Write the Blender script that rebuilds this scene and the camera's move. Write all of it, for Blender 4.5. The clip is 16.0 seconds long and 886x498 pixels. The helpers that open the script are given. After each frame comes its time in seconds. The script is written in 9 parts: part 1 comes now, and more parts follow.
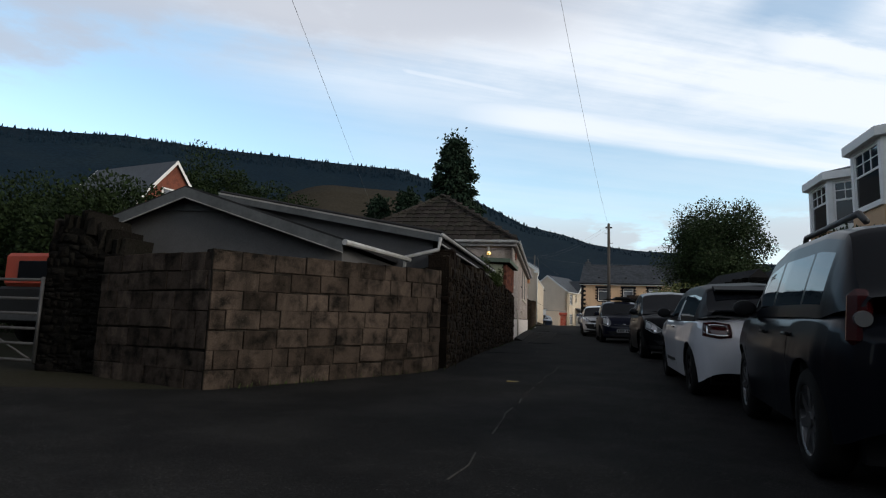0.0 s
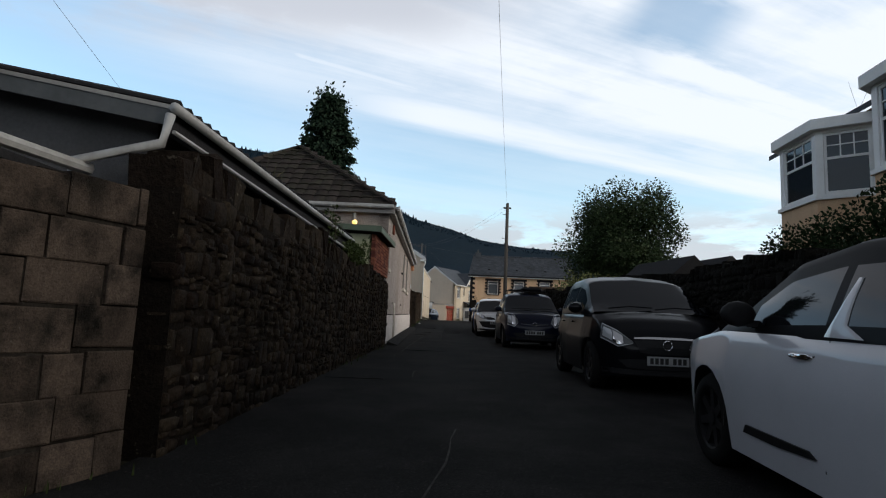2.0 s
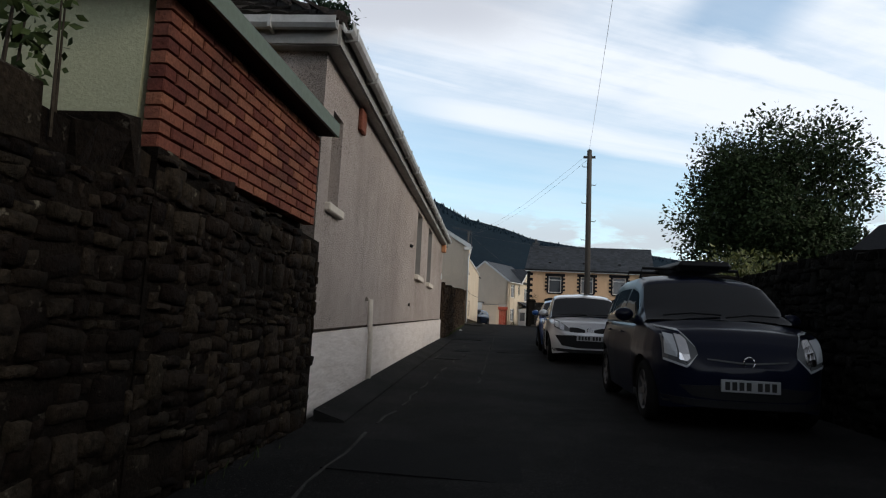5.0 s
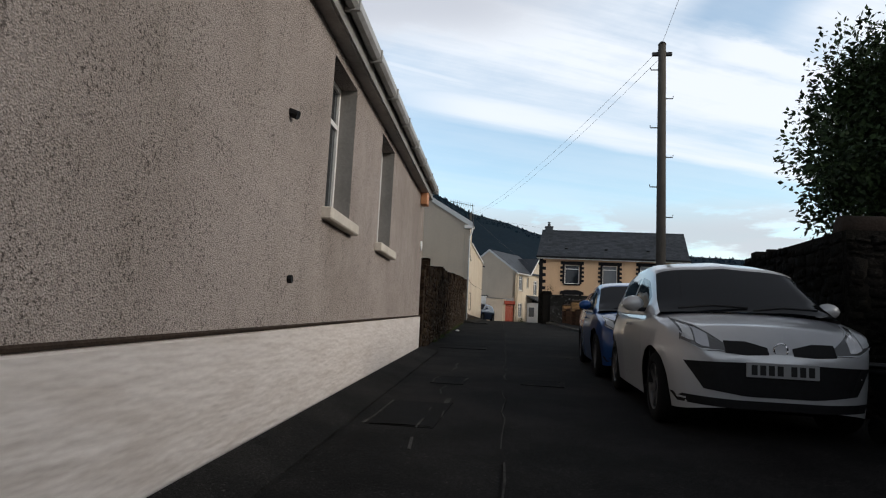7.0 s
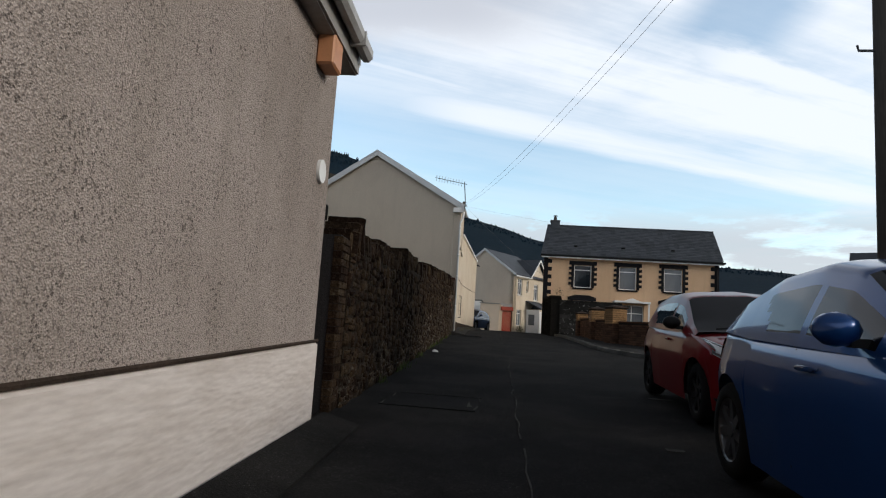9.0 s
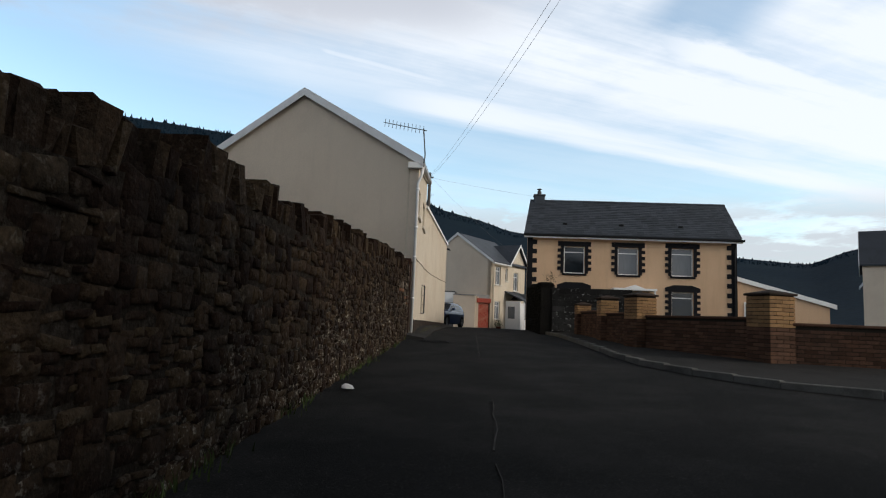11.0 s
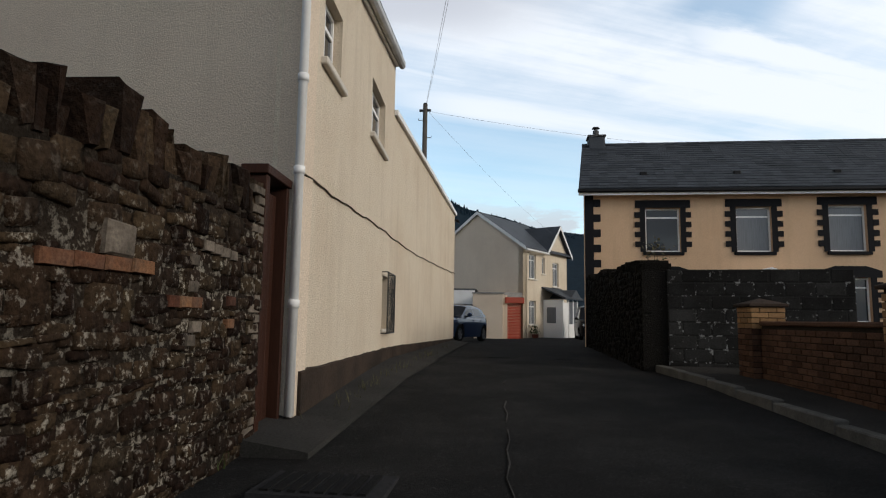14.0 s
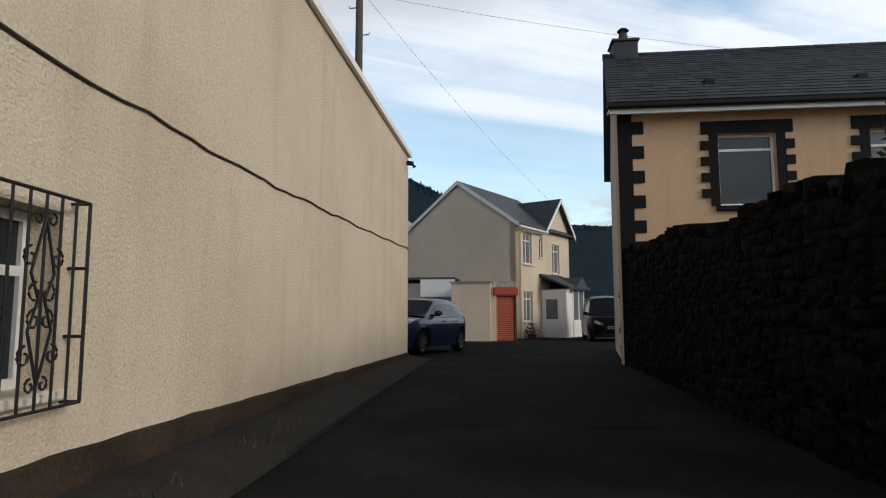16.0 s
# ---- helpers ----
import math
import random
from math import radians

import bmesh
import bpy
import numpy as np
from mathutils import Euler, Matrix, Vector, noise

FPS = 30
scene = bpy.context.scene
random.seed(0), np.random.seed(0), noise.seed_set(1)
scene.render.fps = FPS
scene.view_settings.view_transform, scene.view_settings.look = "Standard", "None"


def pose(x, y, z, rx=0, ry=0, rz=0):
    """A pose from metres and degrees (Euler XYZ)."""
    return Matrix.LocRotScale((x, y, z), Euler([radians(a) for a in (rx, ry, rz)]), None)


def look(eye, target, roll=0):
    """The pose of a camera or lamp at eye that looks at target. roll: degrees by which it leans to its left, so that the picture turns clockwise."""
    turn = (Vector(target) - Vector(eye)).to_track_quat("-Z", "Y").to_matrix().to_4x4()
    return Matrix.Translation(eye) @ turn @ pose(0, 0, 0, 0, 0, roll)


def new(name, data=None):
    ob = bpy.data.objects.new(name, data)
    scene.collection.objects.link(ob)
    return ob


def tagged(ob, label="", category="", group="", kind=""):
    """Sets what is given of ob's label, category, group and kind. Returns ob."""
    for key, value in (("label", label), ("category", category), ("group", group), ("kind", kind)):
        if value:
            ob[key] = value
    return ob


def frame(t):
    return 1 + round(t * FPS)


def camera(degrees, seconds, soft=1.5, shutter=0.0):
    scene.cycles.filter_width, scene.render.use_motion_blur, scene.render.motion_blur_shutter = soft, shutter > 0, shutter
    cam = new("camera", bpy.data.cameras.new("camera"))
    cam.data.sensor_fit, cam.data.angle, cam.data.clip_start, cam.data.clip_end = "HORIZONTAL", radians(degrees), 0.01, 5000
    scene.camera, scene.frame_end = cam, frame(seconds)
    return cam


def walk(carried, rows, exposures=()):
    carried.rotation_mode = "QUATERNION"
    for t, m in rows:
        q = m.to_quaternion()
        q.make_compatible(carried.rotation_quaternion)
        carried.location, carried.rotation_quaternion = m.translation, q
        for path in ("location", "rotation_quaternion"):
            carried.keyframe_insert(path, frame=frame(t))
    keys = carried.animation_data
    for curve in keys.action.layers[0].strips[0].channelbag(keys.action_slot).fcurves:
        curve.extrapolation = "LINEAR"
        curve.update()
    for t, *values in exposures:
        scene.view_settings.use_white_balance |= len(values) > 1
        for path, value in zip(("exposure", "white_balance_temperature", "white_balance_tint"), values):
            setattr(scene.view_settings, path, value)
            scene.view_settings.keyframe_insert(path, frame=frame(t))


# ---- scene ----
cam = camera(72.6, 16.0, soft=1.15)
PATH = [
    (0, (1.285, 1.409, 0.516), (0.837, 3.34, 0.781), 2.0),
    (0.5, (1.029, 3.075, 0.6), (0.659, 5.023, 0.859), 2.5),
    (1, (0.909, 4.732, 0.679), (0.645, 6.698, 0.933), 2.4),
    (1.5, (0.852, 6.384, 0.743), (0.707, 8.364, 0.991), 2.6),
    (2, (0.939, 7.86, 0.754), (0.855, 9.842, 1.009), 2.4),
    (2.5, (0.991, 9.551, 0.827), (0.926, 11.535, 1.078), 2.4),
    (3, (1.006, 11.404, 0.884), (0.922, 13.387, 1.132), 2.2),
    (3.5, (0.926, 13.079, 0.922), (0.801, 15.059, 1.174), 2.6),
    (4, (0.829, 14.551, 0.988), (0.647, 16.527, 1.239), 3.0),
    (6.5, (0.353, 24.347, 1.212), (0.057, 26.31, 1.457), 2.2),
    (7, (0.175, 26.054, 1.237), (-0.094, 28.022, 1.47), 2.8),
    (7.5, (0.12, 28.053, 1.319), (-0.209, 30.004, 1.61), 3.7),
    (8, (0.004, 29.732, 1.351), (-0.278, 31.697, 1.592), 2.8),
    (8.5, (-0.122, 31.581, 1.449), (-0.427, 33.543, 1.693), 3.5),
    (9, (-0.218, 33.057, 1.493), (-0.473, 35.025, 1.742), 3.7),
    (9.5, (-0.373, 34.839, 1.52), (-0.667, 36.799, 1.782), 4.0),
    (10, (-0.371, 36.221, 1.543), (-0.55, 38.201, 1.765), 2.8),
    (12.5, (-0.441, 46.213, 2.026), (-0.638, 48.188, 2.272), 1.6),
    (13, (-0.53, 48.038, 2.065), (-0.748, 50.015, 2.271), 1.3),
    (13.5, (-0.606, 49.381, 2.06), (-0.856, 51.354, 2.265), 1.3),
    (14, (-0.697, 51.471, 2.128), (-0.958, 53.441, 2.358), 0.9),
    (14.5, (-0.743, 53.353, 2.176), (-0.991, 55.323, 2.419), 0.6),
    (15, (-0.824, 55.392, 2.237), (-1.042, 57.365, 2.481), 0.6),
    (15.5, (-0.811, 57.254, 2.292), (-1.026, 59.23, 2.52), 0.7),
    (16, (-0.77, 59.057, 2.318), (-1.001, 61.033, 2.526), -0.1),
]
walk(cam, [(t, look(eye, target, roll)) for t, eye, target, roll in PATH])

# ---- world ----
def node(nt, kind, **sets):
    n = nt.nodes.new(kind)
    for key, value in sets.items():
        if key in n.inputs.keys():
            n.inputs[key].default_value = value
    return n


SUN_FROM = Vector((0.90, -0.27, 0.38)).normalized()
world = bpy.data.worlds.new("evening_sky")
scene.world = world
world.use_nodes = True
wt = world.node_tree
wt.nodes.clear()
w_out = wt.nodes.new("ShaderNodeOutputWorld")
w_bg = wt.nodes.new("ShaderNodeBackground")
w_bg.inputs["Strength"].default_value = 0.1
w_sky = wt.nodes.new("ShaderNodeTexSky")
w_sky.sky_type = "NISHITA"
w_sky.sun_disc = False
w_sky.sun_elevation = math.asin(SUN_FROM.z)
w_sky.sun_rotation = math.atan2(SUN_FROM.x, SUN_FROM.y)
w_sky.ozone_density = 1.6
w_co = wt.nodes.new("ShaderNodeTexCoord")
w_sep = wt.nodes.new("ShaderNodeSeparateXYZ")
wt.links.new(w_co.outputs["Generated"], w_sep.inputs[0])


def wmath(op, a, b=0.0, c=0.0, clamp=False):
    n = wt.nodes.new("ShaderNodeMath")
    n.operation, n.use_clamp = op, clamp
    for i, v in enumerate((a, b, c)):
        if isinstance(v, (int, float)):
            n.inputs[i].default_value = v
        else:
            wt.links.new(v, n.inputs[i])
    return n.outputs[0]


def wrange(v, a, b, lo=0.0, hi=1.0):
    n = wt.nodes.new("ShaderNodeMapRange")
    n.interpolation_type = "SMOOTHSTEP"
    wt.links.new(v, n.inputs["Value"])
    for key, value in (("From Min", a), ("From Max", b), ("To Min", lo), ("To Max", hi)):
        n.inputs[key].default_value = value
    return n.outputs[0]


def wmix(f, a, b):
    n = wt.nodes.new("ShaderNodeMix")
    n.data_type = "RGBA"
    for i, v in ((0, f), (6, a), (7, b)):
        if isinstance(v, (int, float, tuple)):
            n.inputs[i].default_value = v
        else:
            wt.links.new(v, n.inputs[i])
    return n.outputs[2]


w_up = wmath("MAXIMUM", w_sep.outputs["Z"], 0.03)
w_u = wmath("DIVIDE", w_sep.outputs["X"], w_up)
w_v = wmath("DIVIDE", w_sep.outputs["Y"], w_up)
# along and across the high cloud streaks
ca, sa = math.cos(radians(29)), math.sin(radians(29))
w_al = wmath("ADD", wmath("MULTIPLY", w_u, ca), wmath("MULTIPLY", w_v, sa))
w_ac = wmath("SUBTRACT", wmath("MULTIPLY", w_v, ca), wmath("MULTIPLY", w_u, sa))


def wnoise(a, b, scale, detail, rough, sx, sy, seed):
    comb = wt.nodes.new("ShaderNodeCombineXYZ")
    wt.links.new(wmath("MULTIPLY", a, sx), comb.inputs[0])
    wt.links.new(wmath("MULTIPLY", b, sy), comb.inputs[1])
    comb.inputs[2].default_value = seed
    n = wt.nodes.new("ShaderNodeTexNoise")
    n.inputs["Scale"].default_value = scale
    n.inputs["Detail"].default_value = detail
    n.inputs["Roughness"].default_value = rough
    wt.links.new(comb.outputs[0], n.inputs["Vector"])
    return n.outputs["Fac"]


streak = wnoise(w_al, w_ac, 1.0, 6, 0.6, 0.30, 2.6, 3.3)
puff = wnoise(w_u, w_v, 0.75, 7, 0.62, 1.0, 1.0, 9.1)
fine = wnoise(w_al, w_ac, 3.2, 5, 0.6, 0.5, 1.6, 6.2)
# high cloud lies in long bands: w_b counts across them
w_b = wmath("SUBTRACT", w_v, wmath("MULTIPLY", w_u, 0.56))
w_t = wmath("SUBTRACT", w_v, wmath("MULTIPLY", w_u, 0.72))
w_wob = wmath("ADD", w_b, wmath("MULTIPLY", wmath("SUBTRACT", fine, 0.5), 0.30))


def band(c, lo, lo_full, hi_full, hi):
    return wmath("MULTIPLY", wrange(c, lo, lo_full), wrange(c, hi, hi_full))


veil = wmath("MULTIPLY", wrange(w_wob, 3.5, 1.9, 0.20, 0.95), wrange(wmath("ADD", wmath("MULTIPLY", streak, 0.6), wmath("MULTIPLY", puff, 0.5)), 0.36, 0.66, 0.35, 1.25))
veil = wmath("MULTIPLY", veil, wrange(w_u, -1.9, -0.75))
main_band = wmath("MULTIPLY", wmath("MULTIPLY", band(w_wob, 2.40, 2.88, 2.94, 3.34), wrange(streak, 0.30, 0.55, 0.6, 0.95)), wrange(w_u, -1.0, -0.2))
upper_band = wmath("MULTIPLY", band(w_wob, 1.58, 1.70, 1.80, 2.0), wrange(w_u, 0.25, 0.75))
trail = wmath("MULTIPLY", wmath("MULTIPLY", band(w_t, 2.56, 2.635, 2.645, 2.72), band(w_u, -0.74, -0.66, 0.0, 0.5)), wrange(fine, 0.35, 0.55, 0.3, 0.75))
far_right = wmath("MULTIPLY", wrange(w_u, 0.9, 2.6, 0.0, 0.62), wrange(puff, 0.34, 0.56))
hole = wmath("MULTIPLY", band(w_u, 0.40, 0.56, 0.72, 0.95), band(w_wob, 1.26, 1.36, 1.56, 1.68))
cover_high = wmath("MAXIMUM", wmath("MAXIMUM", veil, far_right), wmath("MAXIMUM", main_band, wmath("MAXIMUM", upper_band, trail)))
cover_high = wmath("MULTIPLY", cover_high, wmath("SUBTRACT", 1.0, wmath("MULTIPLY", hole, 0.75)), clamp=True)
low_noise = wnoise(w_sep.outputs["X"], w_sep.outputs["Z"], 7.0, 5, 0.6, 1.0, 3.4, 4.4)
low_belt = wmath("MULTIPLY", wrange(w_sep.outputs["Z"], 0.215, 0.15), wrange(low_noise, 0.40, 0.52))
grey_top = wmath("MULTIPLY", wmath("MULTIPLY", wrange(w_v, 2.2, 1.8), wrange(puff, 0.36, 0.54)), wrange(w_u, 0.35, -0.25))
w_gain = wt.nodes.new("ShaderNodeVectorMath")
w_gain.operation = "MULTIPLY"
wt.links.new(w_sky.outputs[0], w_gain.inputs[0])
w_gain.inputs[1].default_value = (2.75, 2.75, 2.45)
c1 = wmix(wmath("MULTIPLY", cover_high, 0.92), w_gain.outputs[0], (9.6, 10.1, 10.8, 1))
c2 = wmix(wmath("MULTIPLY", grey_top, 0.75), c1, (5.4, 5.7, 6.5, 1))
c3 = wmix(wmath("MULTIPLY", low_belt, 0.8), c2, (6.0, 6.4, 7.0, 1))
# a thick grey deck overhead, thinning towards the horizon
deck = wrange(w_sep.outputs["Z"], 0.47, 0.72)
c4 = wmix(wmath("MULTIPLY", deck, 0.93), c3, (1.05, 1.12, 1.3, 1))
wt.links.new(c4, w_bg.inputs["Color"])
wt.links.new(w_bg.outputs[0], w_out.inputs["Surface"])

sun_data = bpy.data.lights.new("sun", "SUN")
sun_data.energy, sun_data.angle, sun_data.color = 1.5, radians(18), (1.0, 0.90, 0.78)
sun = new("sun", sun_data)
sun.matrix_world = look(SUN_FROM * 50, (0, 0, 0))


# ---- materials ----
def material(name, base, rough=0.8, metal=0.0, spots=None, spot_scale=1.5, grain=40.0, grain_amount=0.12,
             bump=0.0, bump_scale=60.0, bump_kind="noise", vary=0.0, coat=0.0, stretch=(1, 1, 1), stain=0.5, ior=1.45, vary_hue=0.0, spec=0.5, flecks=None, fleck_scale=30.0, fleck_at=(0.60, 0.66), streak=None, streak_amount=0.5, bump_detail=4, fleck_z=None):
    """A surface with two scales of variation: broad stains towards the colour `spots`, and fine grain."""
    m = bpy.data.materials.new(name)
    m.use_nodes = True
    nt = m.node_tree
    p = nt.nodes["Principled BSDF"]
    p.inputs["Roughness"].default_value = rough
    p.inputs["Metallic"].default_value = metal
    p.inputs["IOR"].default_value = ior
    p.inputs["Specular IOR Level"].default_value = spec
    p.inputs["Coat Weight"].default_value = coat
    p.inputs["Coat Roughness"].default_value = 0.04
    geo = nt.nodes.new("ShaderNodeNewGeometry")
    mp = nt.nodes.new("ShaderNodeMapping")
    mp.inputs["Scale"].default_value = stretch
    nt.links.new(geo.outputs["Position"], mp.inputs[0])
    where = mp.outputs[0]

    def noise_at(scale, detail=4.0, rough_=0.6):
        n = nt.nodes.new("ShaderNodeTexNoise")
        n.inputs["Scale"].default_value = scale
        n.inputs["Detail"].default_value = detail
        n.inputs["Roughness"].default_value = rough_
        nt.links.new(where, n.inputs["Vector"])
        return n.outputs["Fac"]

    def mix(f, a, b, blend="MIX"):
        n = nt.nodes.new("ShaderNodeMix")
        n.data_type, n.blend_type = "RGBA", blend
        for i, v in ((0, f), (6, a), (7, b)):
            if isinstance(v, (int, float, tuple)):
                n.inputs[i].default_value = v
            else:
                nt.links.new(v, n.inputs[i])
        return n.outputs[2]

    def ramp(v, a, b, lo=0.0, hi=1.0):
        n = nt.nodes.new("ShaderNodeMapRange")
        nt.links.new(v, n.inputs["Value"])
        for key, value in (("From Min", a), ("From Max", b), ("To Min", lo), ("To Max", hi)):
            n.inputs[key].default_value = value
        return n.outputs[0]

    col = (*base, 1)
    if spots is not None:
        col = mix(ramp(noise_at(spot_scale, 5), 0.42, 0.68, 0, stain), col, (*spots, 1))
    if streak is not None:
        sm = nt.nodes.new("ShaderNodeMapping")
        sm.inputs["Scale"].default_value = (3.0, 3.0, 0.35)
        nt.links.new(geo.outputs["Position"], sm.inputs[0])
        sn = nt.nodes.new("ShaderNodeTexNoise")
        sn.inputs["Scale"].default_value = 1.3
        sn.inputs["Detail"].default_value = 5.0
        nt.links.new(sm.outputs[0], sn.inputs["Vector"])
        col = mix(ramp(sn.outputs["Fac"], 0.50, 0.70, 0, streak_amount), col, (*streak, 1))
    if flecks is not None:
        fl = ramp(noise_at(fleck_scale, 3, 0.7), fleck_at[0], fleck_at[1])
        patchy = ramp(noise_at(fleck_scale * 0.06, 3), 0.36, 0.62, 0.35, 1.0)
        mul = nt.nodes.new("ShaderNodeMath")
        mul.operation = "MULTIPLY"
        nt.links.new(fl, mul.inputs[0])
        nt.links.new(patchy, mul.inputs[1])
        shown = mul.outputs[0]
        if fleck_z is not None:
            # old wash survives on the lower part of the wall, up to a ragged line
            sep = nt.nodes.new("ShaderNodeSeparateXYZ")
            nt.links.new(geo.outputs["Position"], sep.inputs[0])
            rise = nt.nodes.new("ShaderNodeMath")
            rise.operation = "MULTIPLY_ADD"
            rise.inputs[1].default_value = -0.13
            nt.links.new(sep.outputs["Y"], rise.inputs[0])
            nt.links.new(sep.outputs["Z"], rise.inputs[2])
            line = nt.nodes.new("ShaderNodeMath")
            line.operation = "ADD"
            nt.links.new(rise.outputs[0], line.inputs[0])
            nt.links.new(ramp(noise_at(1.1, 4), 0.3, 0.7, -0.6, 0.6), line.inputs[1])
            low = nt.nodes.new("ShaderNodeMath")
            low.operation = "MULTIPLY"
            nt.links.new(ramp(line.outputs[0], fleck_z[0], fleck_z[1], 0.12, 1.0), low.inputs[0])
            nt.links.new(shown, low.inputs[1])
            shown = low.outputs[0]
        col = mix(shown, col, (*flecks, 1))
    if grain_amount:
        g = ramp(noise_at(grain, 3), 0.3, 0.7, 1 - grain_amount, 1 + grain_amount)
        gn = nt.nodes.new("ShaderNodeCombineColor")
        for i in range(3):
            nt.links.new(g, gn.inputs[i])
        col = mix(1.0, col, gn.outputs[0], "MULTIPLY")
    if vary:
        info = nt.nodes.new("ShaderNodeObjectInfo")
        isl = nt.nodes.new("ShaderNodeNewGeometry")
        add = nt.nodes.new("ShaderNodeMath")
        add.operation = "ADD"
        nt.links.new(info.outputs["Random"], add.inputs[0])
        nt.links.new(isl.outputs["Random Per Island"], add.inputs[1])
        fr = nt.nodes.new("ShaderNodeMath")
        fr.operation = "FRACT"
        nt.links.new(add.outputs[0], fr.inputs[0])
        hsv = nt.nodes.new("ShaderNodeHueSaturation")
        nt.links.new(ramp(fr.outputs[0], 0, 1, 1 - vary, 1 + vary), hsv.inputs["Value"])
        if vary_hue:
            nt.links.new(ramp(fr.outputs[0], 0, 1, 0.5 - vary_hue, 0.5 + vary_hue), hsv.inputs["Hue"])
        if isinstance(col, tuple):
            hsv.inputs["Color"].default_value = col
        else:
            nt.links.new(col, hsv.inputs["Color"])
        col = hsv.outputs[0]
    if isinstance(col, tuple):
        p.inputs["Base Color"].default_value = col
    else:
        nt.links.new(col, p.inputs["Base Color"])
    if bump:
        if bump_kind == "pebble":
            v = nt.nodes.new("ShaderNodeTexVoronoi")
            v.inputs["Scale"].default_value = bump_scale
            nt.links.new(where, v.inputs["Vector"])
            h = v.outputs["Distance"]
        else:
            h = noise_at(bump_scale, bump_detail)
        b = nt.nodes.new("ShaderNodeBump")
        b.inputs["Strength"].default_value = bump
        b.inputs["Distance"].default_value = 0.02
        nt.links.new(h, b.inputs["Height"])
        nt.links.new(b.outputs[0], p.inputs["Normal"])
    return m


def glass_material(name, tint=(0.02, 0.025, 0.03), rough=0.03, ior=1.55, spec=0.6):
    """A dark reflecting pane, seen from the bright side."""
    m = bpy.data.materials.new(name)
    m.use_nodes = True
    p = m.node_tree.nodes["Principled BSDF"]
    p.inputs["Base Color"].default_value = (*tint, 1)
    p.inputs["Roughness"].default_value = rough
    p.inputs["IOR"].default_value = ior
    p.inputs["Specular IOR Level"].default_value = spec
    return m


M_ASPHALT = material("asphalt", (0.0135, 0.0132, 0.0132), 0.9, spots=(0.029, 0.028, 0.027), spot_scale=0.9, stain=0.8, grain=80, grain_amount=0.5, bump=0.45, bump_scale=140, spec=0.06, flecks=(0.075, 0.072, 0.068), fleck_scale=60, fleck_at=(0.61, 0.67))
M_PATCH = material("asphalt_patch", (0.013, 0.013, 0.0135), 0.92, spots=(0.018, 0.018, 0.018), grain=120, grain_amount=0.3, bump=0.4, bump_scale=160, spec=0.08)
M_SEAM = material("worn_seam", (0.072, 0.070, 0.066), 0.9, spots=(0.022, 0.022, 0.021), spot_scale=3.0, stain=1.0, grain=60, grain_amount=0.4, spec=0.06)
M_EARTH = material("earth", (0.028, 0.025, 0.017), 0.95, spots=(0.02, 0.028, 0.01), spot_scale=0.6, grain=20, grain_amount=0.3, bump=0.5, bump_scale=12, spec=0.08)
M_PAVE = material("pavement", (0.042, 0.040, 0.038), 0.9, spots=(0.026, 0.026, 0.024), spot_scale=1.2, stain=0.8, grain=70, grain_amount=0.35, bump=0.4, bump_scale=90, spec=0.06)
M_KERB = material("kerb_stone", (0.13, 0.127, 0.118), 0.85, spots=(0.06, 0.06, 0.056), spot_scale=2.0, stain=0.8, grain=60, grain_amount=0.2, bump=0.2, vary=0.15, spec=0.1)
M_BLOCK = material("concrete_block", (0.070, 0.054, 0.043), 0.94, spots=(0.011, 0.010, 0.009), spot_scale=4.6, stain=1.0, grain=75, grain_amount=0.28, bump=0.6, bump_scale=90, vary=0.36, spec=0.04, streak=(0.016, 0.014, 0.012), streak_amount=0.7, flecks=(0.095, 0.085, 0.075), fleck_scale=48, fleck_at=(0.66, 0.72))
M_JOINT = material("dark_joint", (0.014, 0.012, 0.010), 0.95, spots=(0.045, 0.040, 0.034), spot_scale=5.0, stain=0.8, grain=60, grain_amount=0.3, bump=0.4, spec=0.05)
M_MORTAR = material("mortar", (0.034, 0.028, 0.022), 0.95, grain=60, grain_amount=0.25, bump=0.4, spec=0.05)
M_STONE = material("rubble_stone", (0.031, 0.0195, 0.0125), 0.9, spots=(0.018, 0.0135, 0.010), spot_scale=2.2, stain=0.85, grain=34, grain_amount=0.45, bump=1.0, bump_scale=30, vary=0.6, vary_hue=0.016, spec=0.05, flecks=(0.25, 0.225, 0.19), fleck_scale=19, fleck_at=(0.555, 0.65), fleck_z=(-4.2, -4.85))
# rubble for the near wall: the wall's deep shade is put into this darker colour
M_STONE_SHADED = material("shaded_rubble", (0.023, 0.0165, 0.012), 0.85, spots=(0.010, 0.008, 0.006), spot_scale=2.0, stain=0.9, grain=34, grain_amount=0.45, bump=1.0, bump_scale=30, vary=0.6, vary_hue=0.016, spec=0.06, flecks=(0.10, 0.086, 0.066), fleck_scale=13, fleck_at=(0.635, 0.69))
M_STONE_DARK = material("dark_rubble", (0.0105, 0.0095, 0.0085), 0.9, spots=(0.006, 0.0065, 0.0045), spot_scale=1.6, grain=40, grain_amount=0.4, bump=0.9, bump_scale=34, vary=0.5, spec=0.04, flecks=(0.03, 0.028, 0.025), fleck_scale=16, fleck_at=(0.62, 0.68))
M_LIME = material("lime_mortar", (0.026, 0.0195, 0.0145), 0.95, spots=(0.011, 0.009, 0.007), spot_scale=1.8, stain=0.9, grain=50, grain_amount=0.4, bump=1.0, bump_scale=34, spec=0.05, flecks=(0.22, 0.20, 0.165), fleck_scale=17, fleck_at=(0.51, 0.60), fleck_z=(-4.25, -4.9))
